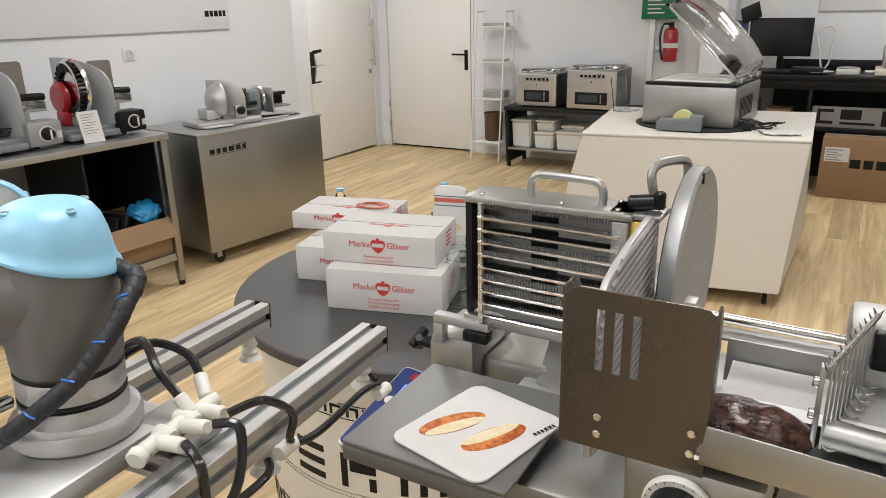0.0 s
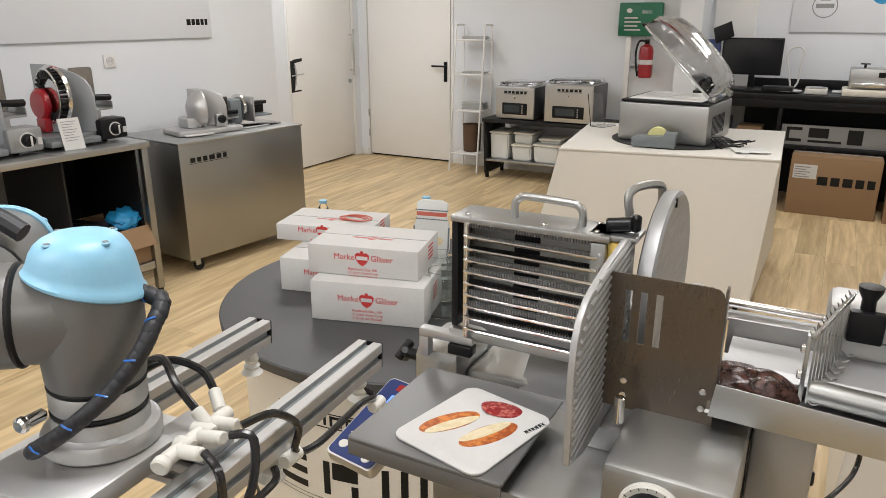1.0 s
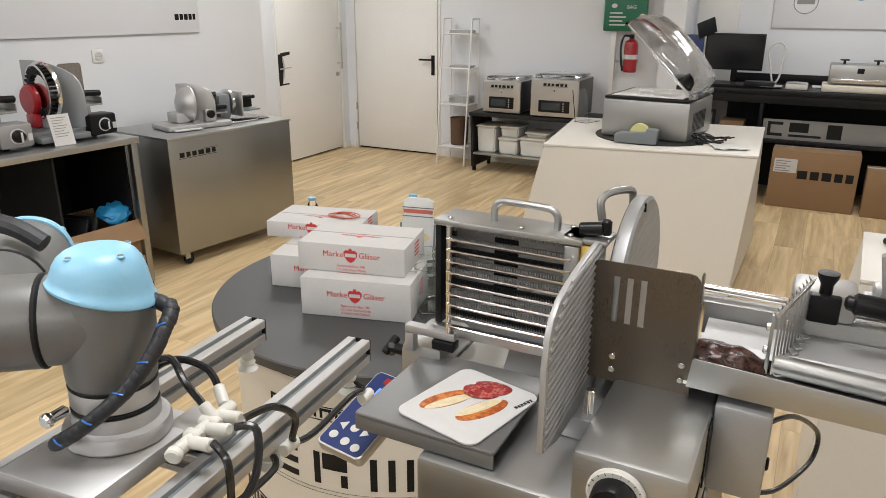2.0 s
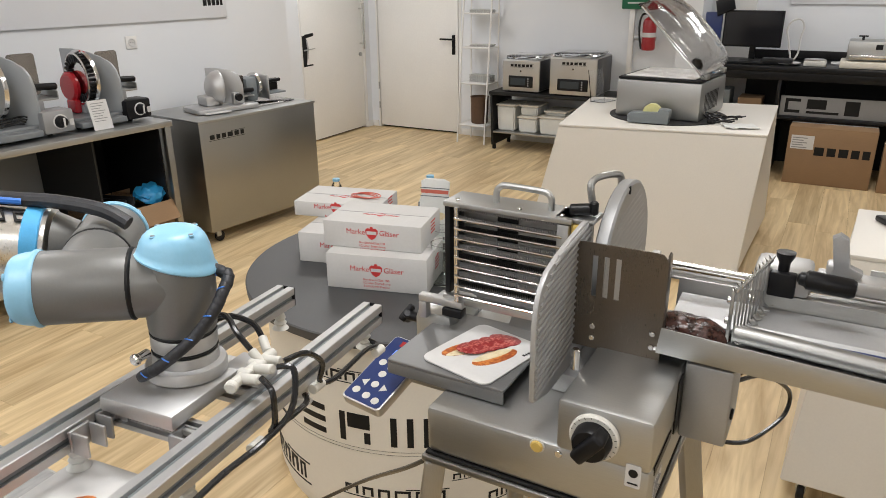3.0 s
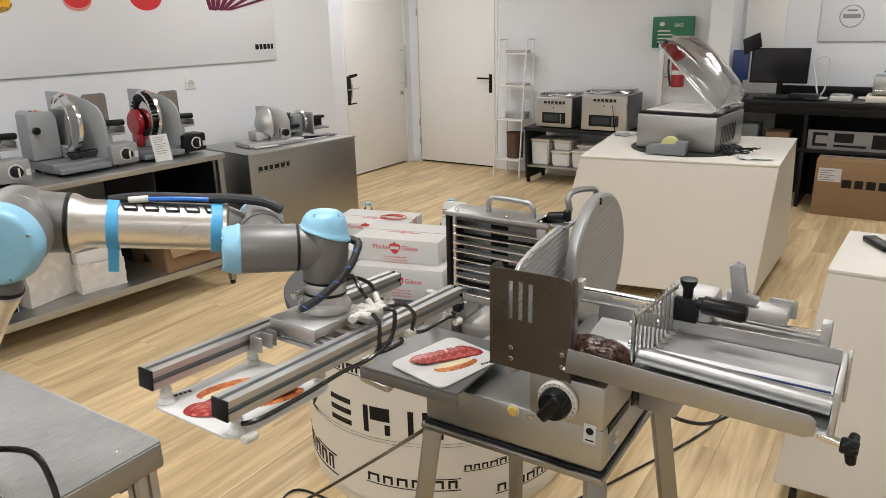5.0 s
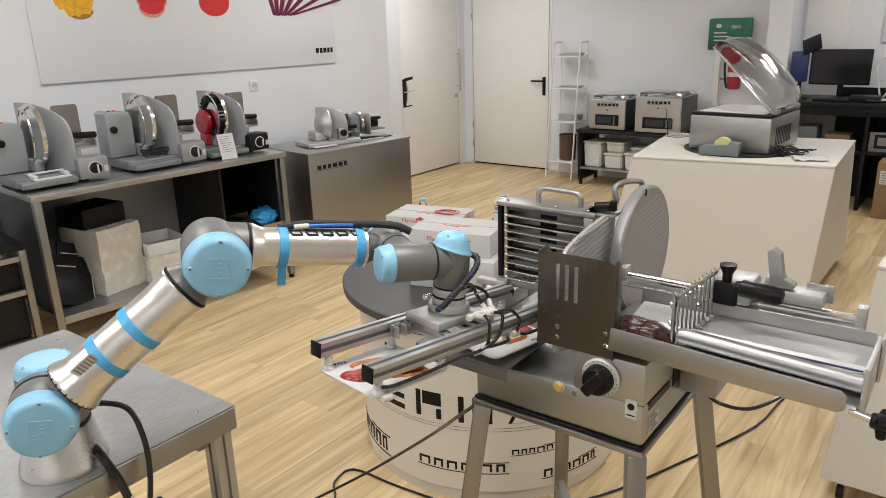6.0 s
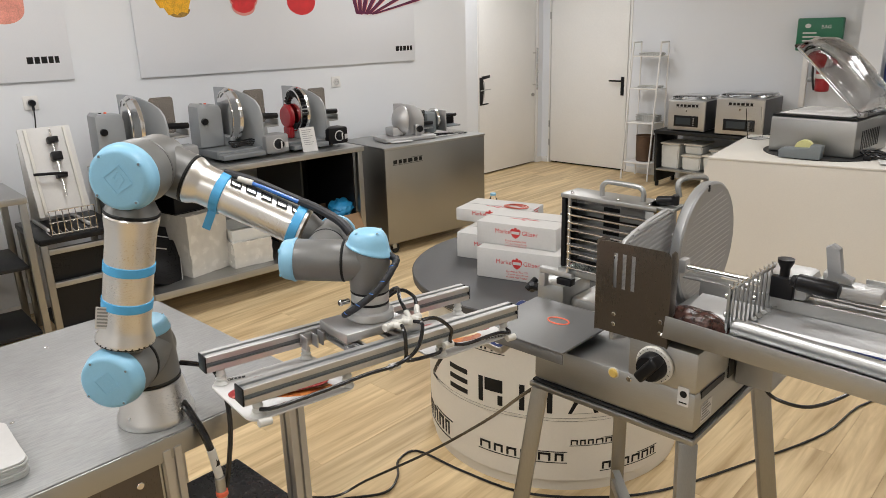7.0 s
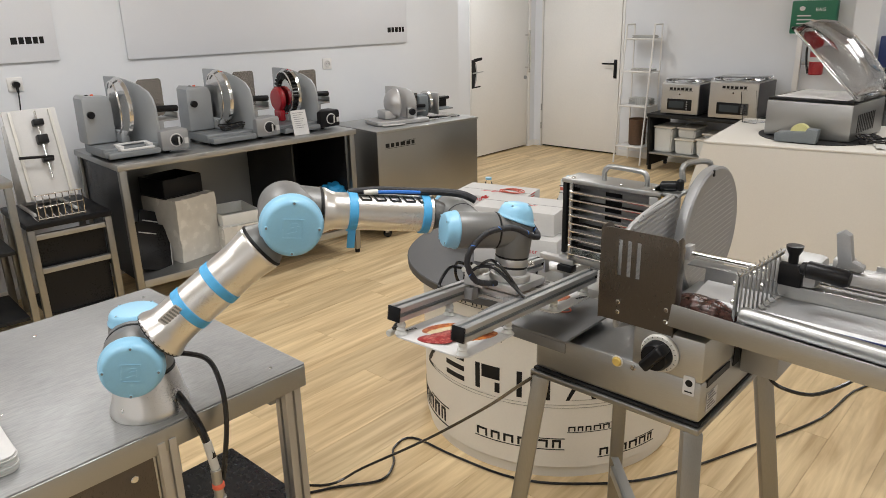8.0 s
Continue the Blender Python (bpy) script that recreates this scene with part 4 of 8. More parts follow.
add_plate(guard, [(-0.499, 1.116), (-0.417, 1.116), (-0.417, 1.214), (-0.499, 1.214)], 0.003, GF)
add_plate(guard, [(-0.593, 1.214), (-0.417, 1.214), (-0.420, 1.222), (-0.426, 1.228), (-0.435, 1.230), (-0.575, 1.230), (-0.584, 1.228), (-0.590, 1.222)], 0.003, GF)
bmesh.ops.remove_doubles(guard, verts=guard.verts[:], dist=0.0002)
part("guard", guard, GUARD, CAR, "bronze-tinted steel guard with three slots")
gl = [(0.0, 1.012), (0.060, 1.000), (0.062, 1.200), (0.050, 1.224), (0.030, 1.231), (0.0, 1.229)]
part("guard_flange", plate(gl, 0.003, frame_matrix((-0.596, 0.449, 0), (0, 1, 0), (0, 0, 1)), bev=0.0008), GUARD, CAR)
part("guard_flange", plate([(y * 0.5, z) for y, z in gl], 0.003, frame_matrix((-0.418, 0.449, 0), (0, 1, 0), (0, 0, 1)), bev=0.0008), GUARD, CAR)
for x, z in ((-0.545, 1.062), (-0.545, 1.038), (-0.432, 1.072), (-0.432, 1.045)):
    part("guard_screw", cyls(((x, 0.449, z), (x, 0.444, z), 0.0055), bev=0.0015, seg=14), CHROME, CAR)
trough = plate([(0.434, 1.048), (0.470, 1.036), (0.560, 1.040), (0.620, 1.058), (0.628, 1.120), (0.625, 1.120), (0.617, 1.062), (0.558, 1.044), (0.472, 1.040), (0.437, 1.052)][::-1], 0.46, frame_matrix((-0.425, 0, 0), (0, 1, 0), (0, 0, 1)))
part("trough", trough, STEEL, CAR, "bent steel product trough")
part("trough_flange", boxes(((-0.470, 0.626, 1.115), (0.010, 0.668, 1.119)), bev=0.001), STEEL, CAR)
part("push_bar", tube([(-0.300, 0.512, 1.078), (0.034, 0.512, 1.062)], 0.017, 20), STEEL, CAR, "polished round push bar")
part("bar_cover", plate([(0.534, 1.072), (0.545, 1.082), (0.616, 1.094), (0.616, 1.086), (0.545, 1.066)][::-1], 0.448, frame_matrix((-0.415, 0, 0), (0, 1, 0), (0, 0, 1))), CAST_LIGHT, CAR, "sloping aluminium cover sheet")
# bluish reflection along the push bar, put in as a blue strip
part("bar_reflection", boxes(((-0.285, 0.5285, 1.0765), (0.030, 0.5325, 1.0795))), KEY_BLUE, CAR, "thin blue strip for the bluish reflection beside the bar")
part("end_plate", boxes(((0.036, 0.470, 1.030), (0.046, 0.640, 1.110)), ((0.046, 0.60, 1.03), (0.052, 0.64, 1.12)), bev=0.002), ALU, CAR)
part("slide_rod", cyls(((-0.484, 0.660, 1.134), (0.0, 0.660, 1.128), 0.0072), seg=18), CHROME, CAR, "polished slide rod")
part("rod_block", boxes(((-0.006, 0.648, 1.105), (0.012, 0.676, 1.155)), bev=0.002), ALU, CAR)
part("rod_block", boxes(((-0.492, 0.648, 1.118), (-0.475, 0.676, 1.152)), bev=0.002), ALU, CAR)
part("clamp_rod", cyls(((0.022, 0.470, 1.028), (0.060, 0.470, 1.020), 0.008), bev=0.001), CHROME, CAR)
star = bmesh.new()
for k in range(3):
    a = radians(20 + 120 * k)
    add_cyl(star, (0.072, 0.470, 1.018), (0.076, 0.470 + 0.030 * math.cos(a), 1.018 + 0.030 * math.sin(a)), 0.011, 0.008, 14, 0.003)
add_cyl(star, (0.056, 0.470, 1.019), (0.084, 0.470, 1.018), 0.014, seg=16, bev=0.003)
part("star_knob", star, BLACK, CAR, "black three-armed clamping knob")

# spiked product holder
part("holder_plate", boxes(((-0.312, 0.492, 1.066), (-0.306, 0.506, 1.168)), bev=0.001), STEEL, CAR)
for k in range(9):
    x, y = -0.302 + 0.0045 * k, 0.497 + 0.0125 * k
    fin = boxes(((x, y, 1.064 + 0.005 * k), (x + 0.003, y + 0.006, 1.164 + 0.0030 * k)), bev=0.0006)
    add_tube(fin, [(x + 0.001, y + 0.003, 1.072 + 0.005 * k), (x + 0.010, y + 0.003, 1.063 + 0.005 * k), (x + 0.019, y + 0.003, 1.067 + 0.005 * k)], 0.0018, 6, 3)
    part("holder_fin", fin, STEEL, CAR)
part("spike_bar", tube([(-0.304, 0.492, 1.166), (-0.262, 0.606, 1.194)], 0.0040, 8), STEEL, CAR)
for k in range(11):
    x, y, z = -0.304 + 0.0042 * k, 0.492 + 0.0114 * k, 1.166 + 0.0028 * k
    for dx in (-0.006, 0.005):
        part("spike", cyls(((x + dx * 0.2, y, z), (x + dx, y, z + 0.009), 0.0022, 0.0006), seg=6), CHROME, CAR)
for y, z in ((0.500, 1.145), (0.500, 1.105), (0.545, 1.160), (0.575, 1.125)):
    part("holder_bolt", cyls(((-0.306 + 0.36 * (y - 0.5), y, z), (-0.318 + 0.36 * (y - 0.5), y, z), 0.0065), bev=0.0015, seg=14), CHROME, CAR)
part("holder_arm", boxes(((-0.29, 0.60, 1.128), (-0.19, 0.69, 1.182)), bev=0.012), ALU, CAR)
part("holder_block", boxes(((-0.262, 0.588, 1.130), (-0.215, 0.628, 1.178)), bev=0.004), BLACK, CAR)
part("lock_pin", lathe([(0.010, 0), (0.010, 0.018), (0.016, 0.030), (0.017, 0.038), (0, 0.040)], 22, pose(-0.240, 0.606, 1.176)), BLACK, CAR, "black locking pin")
part("grip", lathe([(0.006, 0), (0.012, 0.004), (0.0135, 0.012), (0.0175, 0.016), (0.0175, 0.084), (0.0135, 0.092), (0, 0.094)], 24, axis_matrix((-0.214, 0.560, 1.186), (-0.118, 0.556, 1.182))), BLACK, CAR, "black ribbed grip")
part("claw_arm", boxes(((-0.185, 0.610, 1.150), (-0.060, 0.660, 1.176)), ((-0.172, 0.62, 1.176), (-0.135, 0.655, 1.198)), bev=0.005), ALU, CAR)
part("claw", plate([(0, 0), (0.05, 0.0), (0.052, 0.012), (0.030, 0.020), (0.020, 0.070), (0.006, 0.078), (-0.006, 0.070), (0.004, 0.012)], 0.022, frame_matrix((-0.165, 0.612, 1.180), (1, 0, 0), (0, 0, 1)) @ pose(0, 0, -0.022), bev=0.003), CAST, CAR, "folding steel claw")
part("claw_blade", boxes(((-0.10, 0.655, 1.150), (-0.050, 0.661, 1.186)), bev=0.002), STEEL, CAR)

# the sausage in the trough
bm = bmesh.new()
bmesh.ops.create_icosphere(bm, subdivisions=5, radius=1.0)
for v in bm.verts:
    n = noise.noise(v.co * 2.2) * 0.14 + noise.noise(v.co * 6.5) * 0.05
    ends = abs(v.co.x) ** 6 * 0.25
    v.co = Vector((v.co.x * 0.082, v.co.y * 0.036 * (1 + n - ends), v.co.z * 0.031 * (1 + n - ends)))
SAUS_AT = (-0.385, 0.502, 1.068)
for v in bm.verts:
    v.co += Vector(SAUS_AT)
SAUS = solid("sausage", bm, SAUSAGE, "dark knobbly cured sausage lying in the trough", "sausage", at=SAUS_AT, smooth=180)


def sausage_slice(i):
    bm = bmesh.new()
    add_plate(bm, [(0.034 * math.cos(a) * (1 + 0.06 * math.sin(3 * a + i)), 0.023 * math.sin(a) * (1 + 0.05 * math.cos(2 * a + i))) for a in (2 * math.pi * k / 26 for k in range(26))], 0.0022, None, 0.0006)
    return solid("sausage_slice", bm, SLICE, "thin dark red slice of cured sausage", "slice", "sausage slices")


SLICES = [sausage_slice(i) for i in range(10)]


def bread_board(group="white serving boards"):
    """A white rounded serving board with two bread halves printed on it; its corner nearest the mark is rounded most."""
    b = thing("serving_board", "white rounded serving board printed with two bread halves", "serving board", (0, 0, 0), group)
    part("board", plate(rrect(0.172, 0.202, 0.022, 7), 0.004, None, 0.001), PAPER, b, local=True)
    for cx, cy, tw, flip in ((-0.037, -0.015, 68, 1), (0.032, -0.003, 73, -1)):
        c, s = math.cos(radians(tw)), math.sin(radians(tw))
        part("bread_crust", plate(ellipse(cx, cy, 0.054, 0.022, tw), 0.0003, pose(0, 0, 0.0041)), CRUST, b, "printed brown bread crust", local=True)
        part("bread_crumb", plate(ellipse(cx + flip * 0.009 * s, cy - flip * 0.009 * c, 0.049, 0.0115, tw), 0.0003, pose(0, 0, 0.0045)), CRUMB, b, "printed pale bread crumb", local=True)
    outs, w = bar_row([0.0055, 0.0045, 0.005, 0.006, 0.0055, 0.004], 0.006, 0.002)
    part("word_mark", flat_marks(outs, pose(0.074, 0.038, 0.0041, 0, 0, 77), 0.0003), INK, b, local=True)
    return b


BOARD_TRAY = bread_board()
BOARD_TOOL = bread_board()

# ---- robot arm on its table ----
RB = Vector((-1.2356, -0.3207, 0.887))
K = 0.960
UPPER, FORE = 0.425 * K, 0.3922 * K
LINKS = [(0.1625 * K + 0.0073, 0, 90), (0, -UPPER, 0), (0, -FORE, 0), (0.1333 * K, 0, 90), (0.0997 * K, 0, -90), (0.0996 * K, 0, 0)]
JOINTS = [
    (0.0, 44.0, 262.3, -453.7, -81.2, 89.2, 217.7), (1.0, 44.4, 262.9, -454.9, -80.2, 89.1, 218.6), (1.7, 43.1, 262.6, -453.8, -80.6, 89.0, 217.0),
    (2.8, 42.1, 262.6, -452.6, -82.5, 89.1, 215.1), (4.2, 40.6, 262.5, -453.0, -81.5, 88.2, 214.1),
    (5.3, 53.8, 229.6, -415.5, -89.8, 88.8, 236.5), (5.5, 59.1, 216.0, -400.3, -92.7, 87.9, 244.8), (6.0, 59.3, 216.1, -404.5, -87.0, 89.4, 245.6),
    (6.3, 53.2, 224.3, -412.8, -87.5, 87.5, 238.5), (6.5, 46.2, 242.5, -439.5, -77.5, 88.4, 225.4), (6.7, 42.1, 258.9, -464.9, -66.7, 89.3, 217.4),
    (7.0, 39.5, 258.1, -463.7, -66.2, 88.7, 227.2), (7.3, 46.8, 245.6, -446.7, -70.4, 88.3, 285.0), (7.5, 48.4, 237.4, -434.1, -76.1, 86.5, 323.3),
    (7.8, 55.6, 224.5, -415.3, -83.6, 86.5, 382.2), (8.0, 58.9, 217.2, -405.2, -89.0, 87.2, 412.2),
]


def glide(rows, t):
    """Values between rows, by a curve that does not overshoot."""
    if t <= rows[0][0]:
        return rows[0][1:]
    if t >= rows[-1][0]:
        return rows[-1][1:]
    i = max(k for k in range(len(rows) - 1) if rows[k][0] <= t)
    t0, t1 = rows[i][0], rows[i + 1][0]
    s = (t - t0) / (t1 - t0)
    out = []
    for c in range(1, len(rows[0])):
        d = (rows[i + 1][c] - rows[i][c]) / (t1 - t0)
        dl = (rows[i][c] - rows[i - 1][c]) / (t0 - rows[i - 1][0]) if i else 0.0
        dr = (rows[i + 2][c] - rows[i + 1][c]) / (rows[i + 2][0] - t1) if i + 2 < len(rows) else d
        m0 = 0.0 if dl * d <= 0 else 2 * dl * d / (dl + d)
        m1 = 0.0 if dr * d <= 0 else 2 * dr * d / (dr + d)
        h = t1 - t0
        out.append((2 * s ** 3 - 3 * s * s + 1) * rows[i][c] + (s ** 3 - 2 * s * s + s) * h * m0 + (-2 * s ** 3 + 3 * s * s) * rows[i + 1][c] + (s ** 3 - s * s) * h * m1)
    return out


def link_poses(t):
    """The arm's joint frames at a time, in the space of its base."""
    m, out = Matrix.Identity(4), []
    for q, (d, a, al) in zip(glide(JOINTS, t), LINKS):
        m = m @ Matrix.Rotation(radians(q), 4, "Z") @ Matrix.Translation((a, 0, d)) @ Matrix.Rotation(radians(al), 4, "X")
        out.append(m.copy())
    return out


ROBOT = thing("industrial_robot", "six-jointed collaborative robot arm, grey joints with light blue caps", "robot arm", RB)
X, Y, Z = Vector((1, 0, 0)), Vector((0, 1, 0)), Vector((0, 0, 1))


def cap_profile(r, h, dome=False):
    if dome:
        return [(r, 0.0), (r + 0.0016, 0.0012), (r + 0.0016, 0.0038), (r * 0.985, 0.006), (r * 0.94, h * 0.30), (r * 0.88, h * 0.54), (r * 0.80, h * 0.73), (r * 0.69, h * 0.86), (r * 0.55, h * 0.94), (r * 0.36, h * 0.985), (0, h)]
    return [(r, 0.0), (r + 0.0015, 0.002), (r + 0.0015, 0.005), (r * 0.985, 0.008), (r * 0.965, h * 0.55), (r * 0.935, h * 0.75), (r * 0.89, h * 0.90), (r * 0.83, h * 0.98), (r * 0.76, h), (0, h + 0.001)]


def blue_cap(parent, p0, p1, r, h, dome=False, cut=None, emblem=0.0):
    """A joint cap. dome: a tall rounded one; cut: the way in which its rim reaches further down; emblem: the size of the mark pressed into it."""
    m = axis_matrix(p0, p1)
    bm = lathe(cap_profile(r, h, dome), 56, m)
    axis = m.to_3x3() @ Vector((0, 0, 1))
    for v in bm.verts:
        if cut:
            up = (v.co - m.translation).dot(axis) / h
            v.co -= axis * (v.co - m.translation).dot(Vector(cut)) * 0.28 * max(0.0, 1 - 1.1 * up)
    cap = part("cap", bm, CAP_BLUE, parent, "light blue plastic joint cap", local=True, smooth=50)
    k, z0, z1 = (0.66, h * 0.84, h * 0.905) if dome else (0.82, h * 0.93, h * 1.02)
    for i in range(4):
        a = radians(45 + 90 * i)
        c = Vector((r * k * math.cos(a), r * k * math.sin(a), 0))
        part("cap_screw", cyls((m @ (c + Vector((0, 0, z0))), m @ (c + Vector((0, 0, z1))), 0.0042 if not dome else 0.0034), seg=12, bev=0.001), CAP_BLUE, cap, local=True)
        # dark dot paints the shade in the notch at each screw
        part("notch_shade", cyls((m @ (c + Vector((0, 0, z1 - 0.001))), m @ (c + Vector((0, 0, z1 + 0.0004))), 0.0024), seg=10), GADGET_GREY, cap, local=True)
    if emblem:
        e = emblem
        q = [(e, 0), (0, e), (-e, 0), (0, -e)]
        top = m @ pose(0, 0, h + 0.0004)
        part("emblem_frame", plate(q, 0.0011, top, holes=[[(x * 0.87, y * 0.87) for x, y in q]]), CAP_BLUE, cap, "raised diamond outline", local=True)
        wave = [(-0.50, -0.12), (0.10, -0.46), (0.46, -0.14), (0.02, 0.14), (0.14, 0.24), (0.50, 0.0), (0.50, 0.12), (0.14, 0.38), (-0.20, 0.14), (0.26, -0.14), (0.10, -0.30), (-0.50, 0.02)]
        part("emblem_mark", plate([(x * e, y * e) for x, y in wave], 0.0011, top), CAP_BLUE, cap, "raised wave mark", local=True)


def seal(parent, p0, p1, r):
    part("seal", cyls((p0, p1, r), bev=0.002), RUBBER, parent, "black joint seal", local=True)


# base
part("base", lathe([(0.080, 0.0), (0.081, 0.004), (0.080, 0.016), (0.076, 0.022), (0.065, 0.080), (0.062, 0.088)], 48), ALU_TUBE, ROBOT, "silver cast base", local=True)
for k in range(4):
    a = radians(20 + 90 * k)
    part("base_bolt", cyls(((0.070 * math.cos(a), 0.070 * math.sin(a), 0.02), (0.070 * math.cos(a), 0.070 * math.sin(a), 0.032), 0.006), seg=12, bev=0.001), CHROME, ROBOT, local=True)
part("base_seal", cyls(((0, 0, 0.088), (0, 0, 0.097), 0.0625), bev=0.002), RUBBER, ROBOT, local=True)

# shoulder: axes 1 (y up, z along the second axis)
bm = lathe([(0.060, 0.0), (0.061, 0.008), (0.059, 0.060), (0.0545, 0.104), (0.053, 0.108)], 44, axis_matrix((0, -0.068, 0), (0, 1, 0)))
add_lathe(bm, [(0.040, 0), (0.054, 0.004), (0.058, 0.034), (0.058, 0.100)], 44, axis_matrix((0, 0, -0.034), (0, 0, 1)))
J1 = part("shoulder", bm, JOINT_GREY, ROBOT, local=True)
blue_cap(J1, (0, 0.038, 0), (0, 1, 0), 0.0535, 0.026)
seal(J1, (0, 0, 0.066), (0, 0, 0.074), 0.0605)

# upper arm: axes 2 (the shoulder lies at +x)
ZU = 0.100
bm = lathe([(0.058, 0), (0.060, 0.004), (0.060, 0.055), (0.058, 0.062)], 44, axis_matrix((UPPER, 0, 0.074), (UPPER, 0, 1)))
add_cyl(bm, (UPPER - 0.035, 0, ZU), (UPPER - 0.068, 0, ZU), 0.030, 0.049, 40)
J2 = part("upper_arm", bm, JOINT_GREY, ROBOT, local=True)
bm = lathe([(0.058, 0), (0.061, 0.004), (0.061, 0.055), (0.058, 0.062)], 44, axis_matrix((0, 0, 0.068), (0, 0, 1)))
add_cyl(bm, (0.035, 0, ZU), (0.072, 0, ZU), 0.030, 0.049, 40)
part("elbow_housing", bm, JOINT_GREY, J2, local=True)
blue_cap(J2, (UPPER, 0, 0.134), (UPPER, 0, 1), 0.060, 0.034, emblem=0.026)
blue_cap(J2, (0, 0, 0.128), (0, 0, 1), 0.061, 0.034, emblem=0.028)
part("tube", lathe([(0.049, 0), (0.051, 0.004), (0.050, 0.014), (0.047, 0.034), (0.046, 0.05), (0.046, UPPER - 0.190), (0.047, UPPER - 0.178), (0.0485, UPPER - 0.168), (0.0555, UPPER - 0.152), (0.056, UPPER - 0.146), (0.054, UPPER - 0.142)], 44, axis_matrix((0.078, 0, ZU), (1, 0, ZU))), ALU_TUBE, J2, "brushed silver arm tube", local=True)
seal(J2, (0.072, 0, ZU), (0.079, 0, ZU), 0.0515)
seal(J2, (UPPER - 0.072, 0, ZU), (UPPER - 0.064, 0, ZU), 0.0560)
for x in (0.175, 0.250):
    part("strap", lathe([(0.0465, 0), (0.0478, 0.001), (0.0478, 0.018), (0.0465, 0.019)], 36, axis_matrix((x, 0, ZU), (1, 0, ZU))), TAPE_BLUE, J2, "blue hook-and-loop strap", local=True)
lm = frame_matrix((UPPER - 0.125, -0.020, ZU + 0.0425), (0, 1, -0.35), (-1, 0, 0))
part("type_label", plate(rrect(0.038, 0.046, 0.002), 0.0010, lm @ pose(0, 0, -0.0005)), PAPER, J2, "white type label", local=True)
part("label_print", flat_marks([[(-0.016, -0.018 + 0.007 * i), (0.014 - 0.006 * (i % 2), -0.018 + 0.007 * i), (0.014 - 0.006 * (i % 2), -0.0145 + 0.007 * i), (-0.016, -0.0145 + 0.007 * i)] for i in range(6)], lm @ pose(0, 0, 0.0006)), GREY_INK, J2, local=True)

# forearm: axes 3 (the elbow lies at +x)
ZF = 0.004
bm = lathe([(0.054, 0), (0.057, 0.004), (0.057, 0.072), (0.050, 0.094), (0.03, 0.108), (0, 0.112)], 44, axis_matrix((FORE, 0, 0.060), (FORE, 0, -1)))
add_cyl(bm, (FORE, 0, ZF), (FORE - 0.068, 0, ZF), 0.052, 0.049, 40)
J3 = part("forearm", bm, JOINT_GREY, ROBOT, local=True)
bm = lathe([(0.037, 0), (0.039, 0.004), (0.039, 0.090), (0.037, 0.094)], 40, axis_matrix((0, 0, 0.050), (0, 0, -1)))
add_cyl(bm, (0.03, 0, ZF), (0.056, 0, ZF), 0.028, 0.037, 36)
part("forearm_end", bm, JOINT_GREY, J3, local=True)
seal(J3, (FORE, 0, 0.060), (FORE, 0, 0.068), 0.0575)
blue_cap(J3, (0, 0, -0.044), (0, 0, -1), 0.0395, 0.024)
LT = FORE - 0.074 - 0.060
part("tube", lathe([(0.043, 0), (0.0415, 0.006), (0.040, 0.02), (0.040, LT - 0.030), (0.042, LT - 0.020), (0.048, LT - 0.008), (0.049, LT - 0.002), (0.047, LT)], 44, axis_matrix((0.060, 0, ZF), (1, 0, ZF))), ALU_TUBE, J3, "brushed silver arm tube", local=True)
seal(J3, (FORE - 0.074, 0, ZF), (FORE - 0.067, 0, ZF), 0.050)
for x in (0.066, 0.228):
    part("strap", lathe([(0.0425, 0), (0.0440, 0.001), (0.0440, 0.018), (0.0425, 0.019)], 36, axis_matrix((x, 0, ZF), (1, 0, ZF))), TAPE_BLUE, J3, "blue hook-and-loop strap", local=True)
part("strap_end", boxes(((0.229, 0.036, 0.026), (0.246, 0.076, 0.029)), bev=0.001), TAPE_BLUE, J3, "loose end of a strap", local=True)

# first wrist: axes 4 (y along the fourth axis, z along the fifth)
bm = lathe([(0.037, 0), (0.039, 0.004), (0.039, 0.092), (0.0375, 0.098)], 40, axis_matrix((0, 0, -0.046), (0, 0, 1)))
add_cyl(bm, (0, -0.074, 0), (0, 0, 0), 0.038, 0.038, 36)
J4 = part("wrist_one", bm, JOINT_GREY, ROBOT, local=True)
blue_cap(J4, (0, 0, -0.038), (0, 0, -1), 0.0395, 0.028)
seal(J4, (0, 0, 0.047), (0, 0, 0.053), 0.0396)
seal(J4, (0, -0.080, 0), (0, -0.074, 0), 0.0390)

# second wrist: axes 5 (y back along the fifth axis, z along the sixth)
bm = lathe([(0.030, -0.010), (0.0345, -0.007), (0.0384, 0.006), (0.0388, 0.034), (0.0365, 0.070), (0.0355, 0.074)], 40, axis_matrix((0, 0, -0.020), (0, 0, 1)))
add_cyl(bm, (0, 0.044, 0), (0, 0, 0), 0.0375, 0.0375, 36)
J5 = part("wrist_two", bm, JOINT_GREY, ROBOT, local=True)
blue_cap(J5, (0, 0, -0.022), (0, 0, -1), 0.0405, 0.040, True, (0, -1, 0))
seal(J5, (0, 0, 0.053), (0, 0, 0.059), 0.0362)

